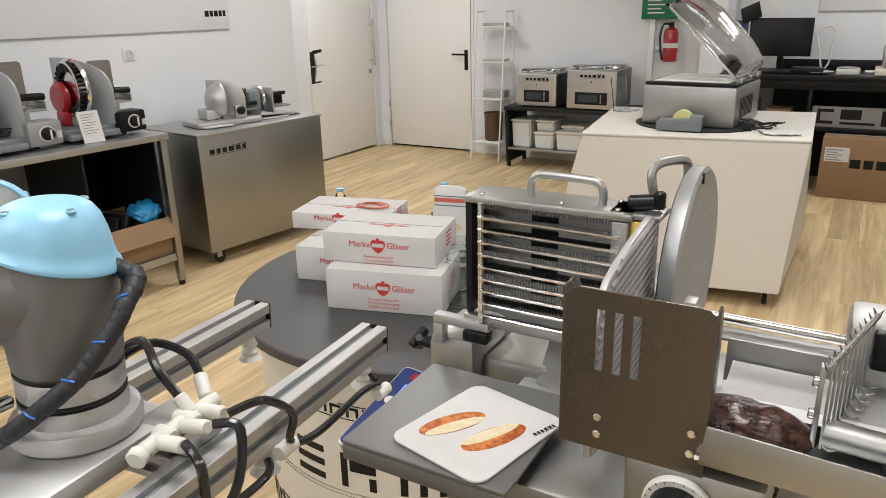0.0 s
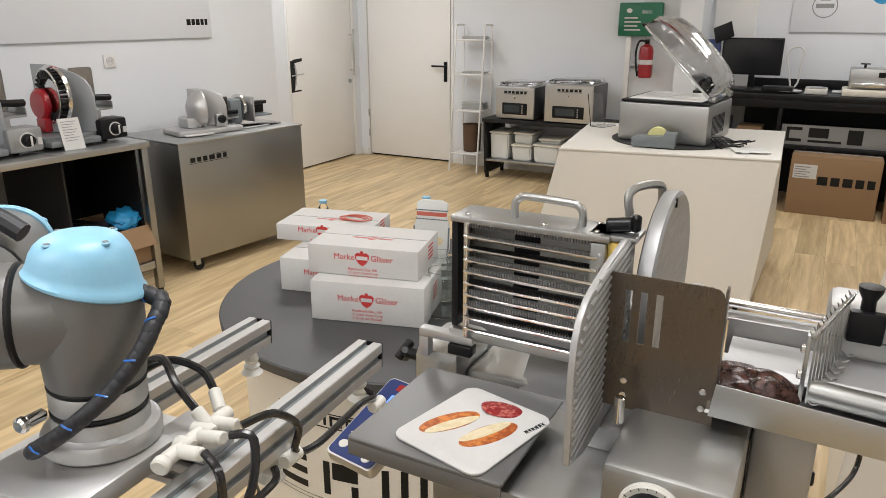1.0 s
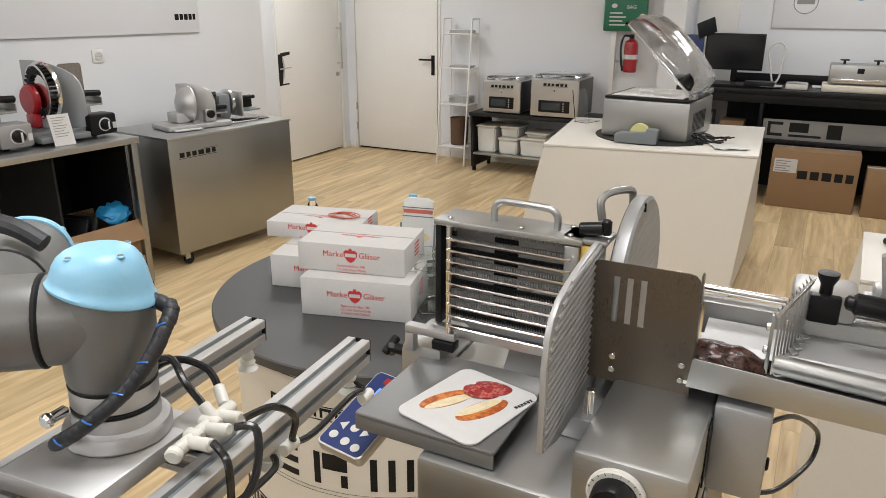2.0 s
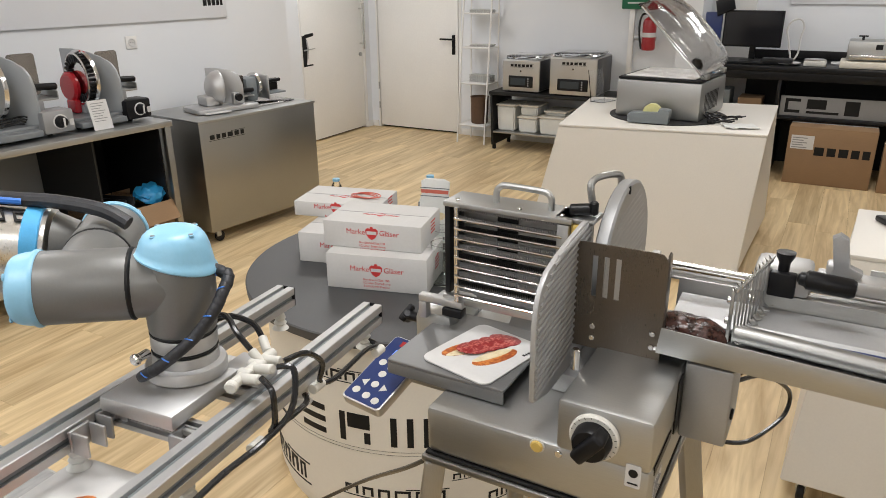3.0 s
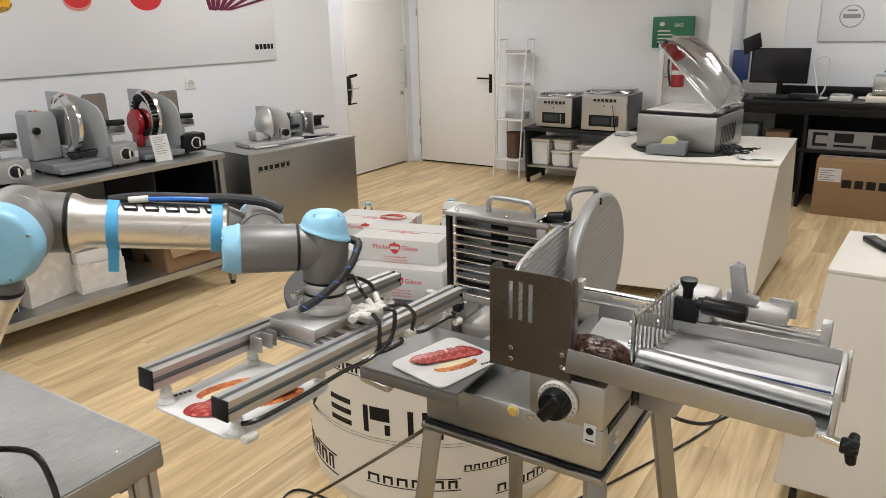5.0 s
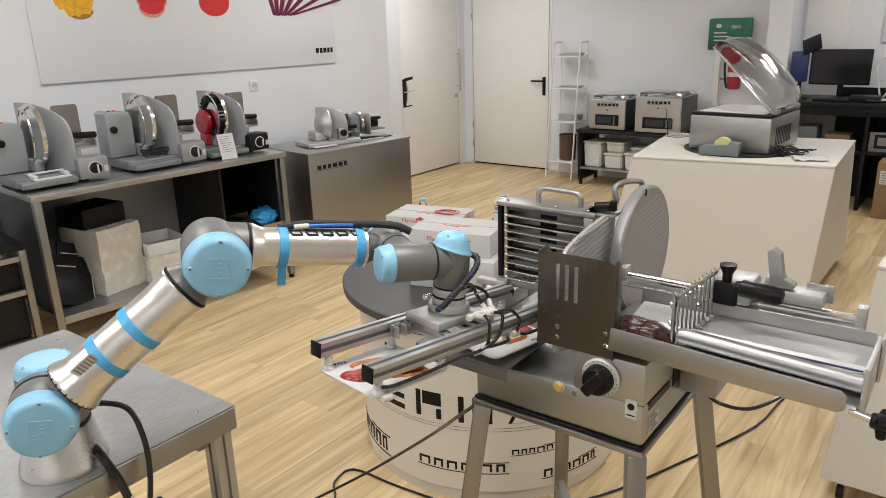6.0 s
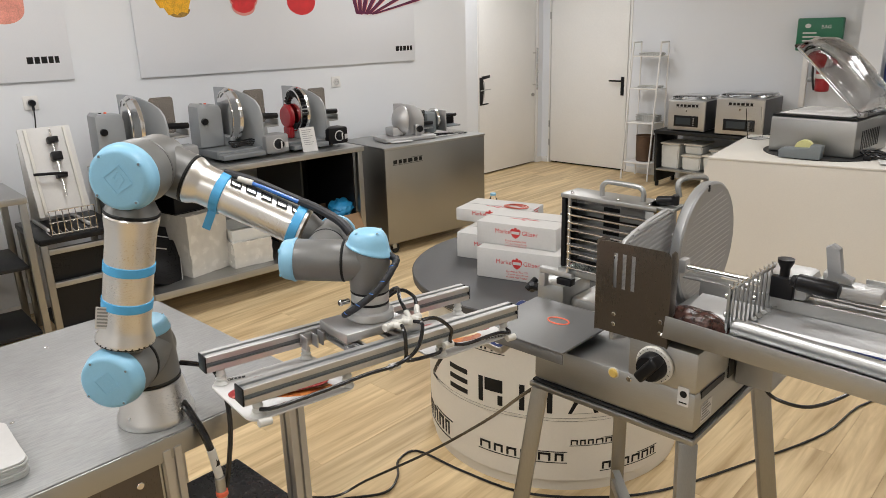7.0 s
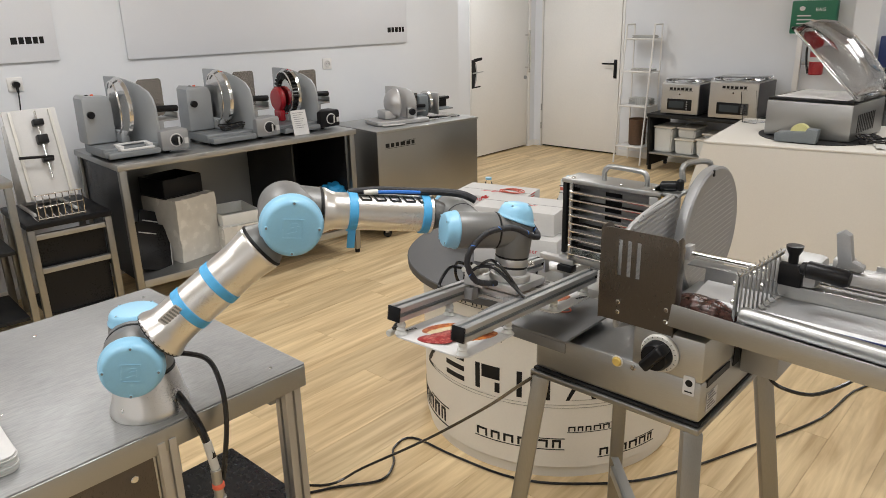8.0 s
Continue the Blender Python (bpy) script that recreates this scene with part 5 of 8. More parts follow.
# third wrist with the gripper: axes 6 (z down, away from the arm)
bm = lathe([(0.0350, 0), (0.0358, 0.002), (0.0358, 0.014), (0.0350, 0.016)], 40, pose(0, 0, -0.037))
J6 = part("wrist_three", bm, ALU, ROBOT, "silver tool flange", local=True)
seal(J6, (0, 0, -0.021), (0, 0, -0.016), 0.0360)
part("adapter", lathe([(0.0355, -0.016), (0.0362, -0.014), (0.0362, -0.004), (0.043, -0.002), (0.0445, 0.001), (0.0445, 0.010), (0.043, 0.012)], 44), ALU, J6, "turned aluminium adapter", local=True)
part("sensor", cyls(((-0.048, -0.024, -0.018), (-0.030, -0.024, -0.018), 0.005), ((-0.053, -0.024, -0.018), (-0.046, -0.024, -0.018), 0.0065), bev=0.002), CHROME, J6, local=True)
part("mount_block", boxes(((-0.085, -0.045, 0.0125), (0.050, 0.052, 0.030)), bev=0.003), ALU, J6, "milled mounting block", local=True)
part("block_plug", boxes(((-0.125, -0.048, 0.033), (-0.100, -0.044, 0.058)), ((-0.125, -0.043, 0.033), (-0.122, -0.022, 0.058)), ((-0.103, -0.043, 0.033), (-0.100, -0.022, 0.058)), bev=0.001), ALU, J6, local=True)
RA, RBY, RZ, RN, RF = -0.066, 0.083, 0.046, -0.300, 0.294


def rail_outline(s=0.030):
    h, a, d = s / 2, 0.0042, 0.0085
    pts = []
    for k in range(4):
        c, n = math.cos(radians(90 * k)), math.sin(radians(90 * k))
        for x, y in ((-h + 0.001, -h), (-a, -h), (-a, -h + d), (a, -h + d), (a, -h), (h - 0.001, -h)):
            pts.append((c * x - n * y, n * x + c * y))
    return pts


for y in (RA, RBY):
    part("rail", plate(rail_outline(), RF - RN, frame_matrix((RN, y, RZ), (0, 1, 0), (0, 0, 1))), ALU, J6, "slotted aluminium profile rail", local=True)
    part("slot_cover", boxes(((RN + 0.001, y - 0.0038, RZ - 0.0105), (RF - 0.001, y + 0.0038, RZ - 0.0090)), ((RN + 0.001, y + 0.0090, RZ - 0.0038), (RF - 0.001, y + 0.0105, RZ + 0.0038)), ((RN + 0.001, y - 0.0105, RZ - 0.0038), (RF - 0.001, y - 0.0090, RZ + 0.0038))), GADGET_GREY, J6, local=True)
    for x0, x1 in ((RN - 0.003, RN), (RF, RF + 0.003)):
        part("end_cap", boxes(((x0, y - 0.015, RZ - 0.015), (x1, y + 0.015, RZ + 0.015)), bev=0.0012), BLACK, J6, "black rail end cap", local=True)
for x in (-0.060, 0.030):
    part("cross_rail", plate(rail_outline(0.022), RBY - RA - 0.031, frame_matrix((x, RA + 0.0155, RZ), (0, 0, 1), (1, 0, 0))), ALU, J6, local=True)
for x, y in ((-0.088, RA + 0.016), (0.048, RA + 0.016), (-0.088, RBY - 0.036), (0.048, RBY - 0.036)):
    br = boxes(((x, y, RZ - 0.013), (x + 0.024, y + 0.004, RZ + 0.013)), ((x, y, RZ - 0.013), (x + 0.003, y + 0.022, RZ + 0.013)), ((x + 0.021, y, RZ - 0.013), (x + 0.024, y + 0.022, RZ + 0.013)), bev=0.0008)
    part("angle_bracket", br, CAST, J6, local=True)
    part("bracket_bolt", cyls(((x + 0.007, y + 0.004, RZ), (x + 0.007, y + 0.009, RZ), 0.0035), ((x + 0.017, y + 0.004, RZ), (x + 0.017, y + 0.009, RZ), 0.0035), seg=10), CHROME, J6, local=True)
BOARD_Z = 0.092
CUPS = [(sx * x, y) for sx in (-1, 1) for x in (0.105, 0.272) for y in (RA + 0.002, RBY - 0.002)]
for x, y in CUPS:
    part("cup_holder", cyls(((x, y, RZ + 0.015), (x, y, BOARD_Z - 0.022), 0.0055), seg=12), FITTING, J6, local=True)
    part("suction_cup", lathe([(0.006, BOARD_Z - 0.026), (0.009, BOARD_Z - 0.018), (0.007, BOARD_Z - 0.014), (0.010, BOARD_Z - 0.010), (0.008, BOARD_Z - 0.007), (0.013, BOARD_Z - 0.0005), (0.0, BOARD_Z - 0.0005)], 18, pose(x, y, 0)), FROSTED, J6, "pale bellows suction cup", local=True)
# valve block and fittings
part("valve_plate", boxes(((0.022, 0.030, 0.012), (0.062, 0.078, 0.0305)), bev=0.002), ALU, J6, local=True)
for p0, p1, r in (((-0.010, 0.070, 0.010), (0.066, 0.070, 0.006), 0.0062), ((0.004, 0.070, 0.009), (0.002, 0.096, 0.004), 0.0056), ((0.026, 0.072, 0.008), (0.022, 0.100, 0.000), 0.0056), ((0.046, 0.070, 0.006), (0.046, 0.094, 0.003), 0.0056), ((0.040, 0.070, 0.006), (0.040, 0.058, -0.006), 0.0055), ((0.060, 0.066, 0.004), (0.070, 0.052, -0.008), 0.0055), ((-0.018, 0.072, 0.011), (-0.010, 0.070, 0.010), 0.0075), ((0.012, 0.062, 0.009), (0.012, 0.078, 0.009), 0.0072), ((0.034, 0.060, 0.008), (0.034, 0.080, 0.008), 0.0072)):
    part("fitting", cyls((p0, p1, r), bev=0.0015, seg=14), FITTING, J6, "white push-in fitting", local=True)
for pts in ([(0.046, 0.098, 0.002), (0.070, 0.112, 0.000), (0.105, 0.112, 0.030), (0.110, 0.105, 0.060), (0.150, 0.104, 0.075), (0.230, 0.104, 0.074), (0.272, 0.100, 0.085), (0.272, RBY, 0.078)],
            [(0.024, 0.104, -0.003), (0.030, 0.122, 0.000), (0.012, 0.128, 0.040), (-0.020, 0.112, 0.066), (-0.080, 0.104, 0.070), (-0.160, 0.104, 0.074), (-0.250, 0.102, 0.076), (-0.272, RBY + 0.006, 0.078)],
            [(0.000, 0.100, 0.000), (-0.006, 0.118, 0.010), (-0.002, 0.116, 0.050), (0.010, 0.104, 0.070), (0.080, 0.102, 0.076), (0.105, RBY, 0.078)],
            [(0.040, 0.058, -0.006), (0.040, 0.040, -0.024), (0.056, 0.010, -0.034), (0.056, -0.025, -0.012), (0.045, -0.060, 0.030)],
            [(0.070, 0.052, -0.008), (0.076, 0.034, -0.020), (0.070, 0.000, -0.024), (0.060, -0.040, 0.005), (0.05, RA, 0.029)]):
    part("air_hose", tube(pts, 0.0036, 8, 5), HOSE, J6, "glossy black air hose", local=True)
for x, z in ((-0.020, 0.072), (0.105, 0.064), (-0.272, 0.094), (0.272, 0.094)):
    part("tee", cyls(((x - 0.010, 0.103, z), (x + 0.012, 0.103, z + 0.001), 0.0068), bev=0.001, seg=12), FITTING, J6, local=True)
# spiral-wrapped hoses along the wrist
HOSE_PIECES = []
for k in range(22):
    bm = lathe([(0.0030, -0.0125), (0.0056, -0.0105), (0.0066, -0.006), (0.0062, 0.0), (0.0066, 0.006), (0.0056, 0.0105), (0.0030, 0.0125)], 12)
    piece = part("hose_wrap", bm, SPIRAL, ROBOT, "black spiral-wrapped hose", local=True, smooth=60)
    if k % 4 == 1:
        part("blue_thread", tube([(0.0066 * math.cos(1.3 * j / 6), 0.0064 * math.sin(1.3 * j / 6), -0.003 + 0.005 * j / 6) for j in range(7)], 0.0008, 6, 2), HOSE_BLUE, piece, "blue hose showing between the wraps", local=True)
    HOSE_PIECES.append(piece)
part("hose", tube([(0.246, -0.040, ZF), (0.19, -0.0485, ZF), (0.10, -0.050, ZF), (0.05, -0.054, ZF + 0.01), (0.0, -0.055, ZF + 0.03), (-0.03, -0.045, 0.045)], 0.0085, 10, 6), SPIRAL, J3, "black spiral-wrapped hose", local=True)
part("blue_hose", tube([(0.20, -0.046, ZF + 0.010), (0.14, -0.050, ZF + 0.012), (0.09, -0.050, ZF + 0.008)], 0.004, 8, 6), HOSE_BLUE, J3, "blue air hose", local=True)
part("hose_joint", cyls(((0.215, -0.044, ZF + 0.011), (0.185, -0.048, ZF + 0.011), 0.006), bev=0.001, seg=12), FITTING, J3, local=True)
outs, w = bar_row([0.019, 0.019, 0.019, 0.019, 0.019], 0.014, 0.007, -0.35, False, False)
bm = bmesh.new()
for o in outs:
    (x0, y0), (x1, y1), (x2, y2), (x3, y3) = o
    cx, cy = sum(p[0] for p in o) / 4, sum(p[1] for p in o) / 4
    inner = [(cx + (px - cx) * 0.74, cy + (py - cy) * 0.58) for px, py in o]
    for i in range(4):
        j = (i + 1) % 4
        add_plate(bm, [o[i], o[j], inner[j], inner[i]], 0.0012)
bm.transform(frame_matrix((0.221, -0.0360, ZF + 0.0195), (-1, 0, 0), (0, -0.47, -0.88)) @ pose(0, -0.009, 0.0) @ Matrix.Diagonal((1.24, 1.15, 1, 1)))
part("arm_mark", bm, INK, J3, "black word mark along the arm tube", local=True)

# table under the robot
RT = thing("robot_table", "stainless steel work table with aluminium legs", "table", (-1.6, -0.7, 0))
TZ = RB.z - 0.001
part("top", boxes(((-1.925, -2.2, TZ - 0.030), (-1.137, 0.018, TZ)), bev=0.003), TABLE_STEEL, RT, "scratched stainless steel table top")
part("apron", boxes(((-1.1365, -2.19, TZ - 0.055), (-1.131, 0.012, TZ - 0.003)), ((-1.915, 0.0185, TZ - 0.060), (-1.145, 0.0225, TZ - 0.003)), bev=0.001), STEEL, RT)
for x, y in ((-1.168, -0.018), (-1.885, -0.018), (-1.168, -2.15), (-1.885, -2.15)):
    part("leg", plate(rail_outline(0.045), TZ - 0.032, pose(x, y, 0.001)), ALU, RT)
part("corner_bracket", boxes(((-1.20, -0.06, TZ - 0.10), (-1.183, -0.042, TZ - 0.032)), ((-1.24, -0.04, TZ - 0.062), (-1.184, -0.020, TZ - 0.032)), bev=0.002), CAST, RT)
part("side_panel", boxes(((-1.150, -1.60, 0.10), (-1.135, -0.375, TZ - 0.036)), bev=0.003), GUARD, RT, "bronze-coloured side panel")
part("panel_post", plate(rail_outline(0.040), TZ - 0.032, pose(-1.148, -0.345, 0.001)), ALU, RT)
for y in (-0.42, -1.0):
    part("panel_screw", cyls(((-1.135, y, TZ - 0.085), (-1.131, y, TZ - 0.085), 0.008), bev=0.002, seg=14), CHROME, RT)
for x, y in ((-1.86, -0.03), (-1.70, -0.18), (-1.82, -0.35), (-1.55, -0.12), (-1.18, -0.05), (-1.62, -0.62), (-1.45, -0.55)):
    part("top_screw", cyls(((x, y, TZ - 0.001), (x, y, TZ + 0.0015), 0.005), bev=0.0008, seg=12), CHROME, RT)
solid("control_box", boxes(((-1.62, -0.43, 0.02), (-1.10, 0.06, 0.42)), bev=0.006), BLACK_SATIN, "black steel robot control cabinet under the table", "control cabinet", at=(-1.36, -0.18, 0.0))
pc = thing("power_cable", "thick black robot cable with a metal plug", "cable", (-1.16, -0.30, 0.45))
part("cable", tube([RB + Vector((0.060, 0.035, 0.035)), RB + Vector((0.090, 0.035, 0.020)), RB + Vector((0.120, 0.045, -0.030)), RB + Vector((0.135, 0.055, -0.10))], 0.0085, 10), HOSE, pc)
part("cable_sleeve", cyls((RB + Vector((0.128, 0.05, -0.06)), RB + Vector((0.137, 0.057, -0.13)), 0.0095), bev=0.002), FITTING, pc, "white cable label")
part("plug", cyls((RB + Vector((0.136, 0.057, -0.13)), RB + Vector((0.138, 0.058, -0.30)), 0.011), ((RB + Vector((0.137, 0.058, -0.20)), RB + Vector((0.137, 0.058, -0.32)), 0.014)), bev=0.002), STEEL, pc, "metal plug")
part("plug_tie", cyls((RB + Vector((0.137, 0.058, -0.165)), RB + Vector((0.137, 0.058, -0.178)), 0.0135), bev=0.002), STICKER_RED, pc, "orange cable tie")
solid("robot_hose", tube([RB + Vector((0.02, 0.06, 0.11)), RB + Vector((0.08, 0.10, 0.10)), RB + Vector((0.118, 0.105, 0.05)), RB + Vector((0.132, 0.10, -0.03)), RB + Vector((0.132, 0.08, -0.14)), RB + Vector((0.128, 0.06, -0.24)), (-1.13, -0.25, 0.421)], 0.0058, 10), HOSE, "glossy black hose looping over the table edge", "hose", at=(-1.13, -0.25, 0.42))
BOARD_TABLE = bread_board()
BOARD_TABLE.matrix_basis = pose(-1.310, -0.668, TZ + 0.0008, 0, 0, -95)
for k in range(1, 7):
    copy_thing(BOARD_TABLE, pose(-1.310 + 0.0015 * (k % 3), -0.668 + 0.001 * (k % 2), TZ + 0.0008 + 0.0051 * k, 0, 0, -95 + 0.6 * (k % 3)))

before_west = set(scene.objects)

# ---- long wall: outlets and posters ----


def outlet(y, z, plug=False):
    o = thing("wall_outlet", "white wall socket with a black plug in it" if plug else "square white wall socket", "socket", (XL, y, z), "wall sockets")
    part("plate", boxes(((XL + 0.0005, y - 0.042, z - 0.042), (XL + 0.010, y + 0.042, z + 0.042)), bev=0.004), TRIM_WHITE, o)
    part("socket", lathe([(0.026, 0.0), (0.027, 0.004), (0.022, 0.005), (0.020, 0.001), (0, 0.001)], 24, axis_matrix((XL + 0.0102, y, z), (XL + 1, y, z))), PAPER, o)
    for s in (-1, 1):
        part("socket_hole", cyls(((XL + 0.0114, y + 0.009 * s, z), (XL + 0.0120, y + 0.009 * s, z), 0.003), seg=8), INK, o)
    if plug:
        part("plug", cyls(((XL + 0.0125, y, z), (XL + 0.05, y, z), 0.019), ((XL + 0.035, y, z), (XL + 0.045, y, z - 0.045), 0.008), bev=0.004), BLACK, o, "black plug")
        part("plug_cable", tube([(XL + 0.045, y, z - 0.04), (XL + 0.05, y - 0.01, z - 0.15), (XL + 0.07, y - 0.05, z - 0.30), (XL + 0.10, y - 0.03, z - 0.50), (XL + 0.14, y - 0.02, 0.66)], 0.004, 8), HOSE, o, "black cable hanging down the wall")


outlet(2.836, 1.293)
outlet(0.614, 1.317, True)


def wall_print(poster, name, outlines, mat, m, lift, label=""):
    return part(name, flat_marks(outlines, m @ pose(0, 0, lift), 0.0006), mat, poster, label)


def arc(cx, cy, rx, ry, a0, a1, n=12):
    return [(cx + rx * math.cos(radians(a0 + (a1 - a0) * k / n)), cy + ry * math.sin(radians(a0 + (a1 - a0) * k / n))) for k in range(n + 1)]


def word_bars(poster, m, y, z, w, h):
    outs, total = bar_row([0.19 * w, 0.16 * w, 0.18 * w, 0.15 * w, 0.13 * w], h, 0.045 * w, 0, False, False)
    return wall_print(poster, "word_mark", [[(y + px, z + pz) for px, pz in o] for o in outs], INK, m, 0.0003, "black word mark")


PW = frame_matrix((-4.330, 0.123, 0), (0, 1, 0), (0, 0, 1)) @ Matrix.Diagonal((0.98, 1, 1, 1))
po = thing("poster", "large pale grey board printed with sliced fruit and vegetables", "poster", (-4.33, 2.4, 1.42), "wall posters")
part("board", boxes(((-4.348, 1.294, 1.42), (-4.330, 3.667, 2.45)), bev=0.002), POSTER_BOARD, po)
word_bars(po, PW, 3.400, 1.507, 0.185, 0.040)
wall_print(po, "pineapple_rind", [arc(1.51, 1.855, 0.085, 0.055, 180, 360)], PINEAPPLE_RIND, PW, 0.0004, "printed pineapple rind")
wall_print(po, "pineapple_flesh", [[(1.36, 1.90), (1.385, 1.86), (1.41, 1.862), (1.44, 1.815), (1.475, 1.828), (1.50, 1.818), (1.53, 1.835), (1.575, 1.830), (1.60, 1.90), (1.645, 2.0), (1.635, 2.25), (1.30, 2.25), (1.33, 1.99)]], PINEAPPLE, PW, 0.0012, "printed yellow pineapple flesh")
for i in range(5):
    wall_print(po, "tomato_slice", [arc(2.00 + 0.006 * (i % 2), 1.875 + 0.040 * i, 0.095 + 0.016 * i, 0.068, 180, 360, 14)], TOMATO_PALE, PW, 0.0004 + 0.0007 * (5 - i), "printed red slice")
    wall_print(po, "slice_edge", [arc(2.00 + 0.006 * (i % 2), 1.888 + 0.040 * i, 0.090 + 0.016 * i, 0.062, 180, 360, 14)], TOMATO, PW, 0.0007 + 0.0007 * (5 - i))
wall_print(po, "tomato", [arc(2.49, 1.90, 0.125, 0.092, 180, 360, 14) + [(2.625, 2.25), (2.355, 2.25)]], TOMATO, PW, 0.0004, "printed ripe tomato")
wall_print(po, "tomato_shine", [ellipse(2.43, 1.96, 0.008, 0.03, 12)], TOMATO_PALE, PW, 0.0014)
for i in range(7):
    a = radians(112 - 13 * i)
    bx, bz = 3.02 + 0.028 * i, 1.812 - 0.003 * (i % 2)
    ex, ez = bx - 0.10 + 0.10 * i, bz + 0.42 - 0.052 * i
    wall_print(po, "onion_slice", [[(bx - 0.020, bz), (bx + 0.018, bz - 0.006), (ex + 0.03, ez), (ex - 0.035, ez + 0.01)]], ONION, PW, 0.0004 + 0.0007 * i, "printed purple onion slice")
    wall_print(po, "onion_edge", [[(bx + 0.012, bz - 0.005), (bx + 0.018, bz - 0.006), (ex + 0.03, ez), (ex + 0.018, ez)]], TOMATO_PALE, PW, 0.0009 + 0.0007 * i)
p2 = thing("poster", "large pale grey board printed with a piece of ham", "poster", (-4.33, -0.2, 1.442), "wall posters")
part("board", boxes(((-4.348, -1.2, 1.442), (-4.330, 0.884, 2.45)), bev=0.002), POSTER_BOARD, p2)
word_bars(p2, PW, 0.520, 1.545, 0.185, 0.040)
wall_print(p2, "ham", [arc(0.44, 1.86, 0.12, 0.085, 180, 360, 14) + [(0.57, 2.2), (0.31, 2.2)]], HAM, PW, 0.0004, "printed pink ham")

# ---- steel table along the wall, with what stands under it ----
TT = 0.905
st = thing("work_table", "stainless steel work table with an open lower shelf", "table", (-3.87, 1.65, 0))
part("top", boxes(((-4.250, 0.84, TT - 0.035), (-3.500, 2.470, TT)), bev=0.003), STEEL, st)
for x, y in ((-3.53, 0.87), (-3.53, 2.440), (-4.22, 0.87), (-4.22, 2.440)):
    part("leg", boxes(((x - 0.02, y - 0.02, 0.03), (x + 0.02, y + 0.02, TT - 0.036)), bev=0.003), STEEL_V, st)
    part("foot", cyls(((x, y, 0.001), (x, y, 0.03), 0.018), bev=0.003), RUBBER, st)
part("shelf", boxes(((-4.22, 0.895, 0.182), (-3.552, 2.415, 0.200)), bev=0.003), STEEL, st)
part("front_rail", boxes(((-3.545, 0.892, 0.160), (-3.515, 2.418, 0.205)), bev=0.003), STEEL, st)
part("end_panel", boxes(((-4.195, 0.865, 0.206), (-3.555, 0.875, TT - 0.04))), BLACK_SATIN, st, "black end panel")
part("back_panel", boxes(((-4.22, 0.895, 0.206), (-4.212, 2.415, TT - 0.04))), SLICER_SILVER, st, "grey metal back panel")
# black sheets darken the right compartment inside, before the grey back panel
part("inner_back", boxes(((-4.205, 2.00, 0.206), (-4.195, 2.41, TT - 0.04))), BLACK_SATIN, st, "black sheet before the back of the right compartment")
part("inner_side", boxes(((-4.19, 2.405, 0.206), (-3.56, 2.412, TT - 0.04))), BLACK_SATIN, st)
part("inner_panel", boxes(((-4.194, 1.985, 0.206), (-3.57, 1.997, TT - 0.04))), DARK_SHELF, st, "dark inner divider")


def bin_box(x, y, z, w, d, h, label="white plastic storage tub with a lid"):
    b = thing("storage_tub", label, "storage tub", (x, y, z), "tubs on shelves")
    bm = bmesh.new()
    bmesh.ops.create_cube(bm, size=1)
    for v in bm.verts:
        k = 0.92 if v.co.z < 0 else 1.0
        v.co = Vector((v.co.x * w * k, v.co.y * d * k, (v.co.z + 0.5) * (h - 0.02) + 0.001))
    bmesh.ops.bevel(bm, geom=bm.edges[:], offset=0.012, segments=2, affect="EDGES")
    part("tub", bm, FROSTED, b, local=True)
    part("lid", boxes(((-w / 2 - 0.006, -d / 2 - 0.006, h - 0.018), (w / 2 + 0.006, d / 2 + 0.006, h)), bev=0.006), BIN_WHITE, b, local=True)
    return b


def film_box(x, y, z, w, d, h, turn, seed):
    """A carton wrapped in crumpled film: a box with many small uneven dents."""
    rnd = random.Random(seed)
    bm = bmesh.new()
    bmesh.ops.create_cube(bm, size=1)
    bmesh.ops.subdivide_edges(bm, edges=bm.edges[:], cuts=9, use_grid_fill=True)
    for v in bm.verts:
        low = v.co.z < -0.49
        n = Vector((rnd.uniform(-1, 1), rnd.uniform(-1, 1), rnd.uniform(-1, 1))) * 0.0035
        v.co = Vector((v.co.x * w, v.co.y * d, (v.co.z + 0.5) * h + 0.001)) + (n if not low else Vector((n.x, n.y, 0)))
    bm.transform(pose(x, y, z, 0, 0, turn))
    return solid("wrapped_carton", bm, FILM, "pale carton wrapped in crumpled clear film under the table", "carton", "wrapped cartons", at=(x, y, z), turn=turn, smooth=60)


film_box(-3.86, 1.30, 0.201, 0.34, 0.30, 0.40, 14, 3)
film_box(-3.80, 1.62, 0.201, 0.36, 0.27, 0.17, -4, 5)
bt = thing("black_box", "open black plastic box on a wrapped carton", "box", (-3.90, 1.28, 0.603), turn=12)
part("bottom", boxes(((-0.13, -0.14, 0.0), (0.13, 0.14, 0.006))), BLACK, bt, local=True)
for a, b in (((-0.13, -0.14, 0.007), (-0.124, 0.14, 0.12)), ((0.124, -0.14, 0.007), (0.13, 0.14, 0.12)), ((-0.123, -0.14, 0.007), (0.123, -0.134, 0.12)), ((-0.123, 0.134, 0.007), (0.123, 0.14, 0.12))):
    part("wall", boxes((a, b), bev=0.002), BLACK, bt, local=True)
tb = thing("open_tub", "shallow white plastic tub on a wrapped carton", "storage tub", (-3.80, 1.63, 0.372), turn=-6)
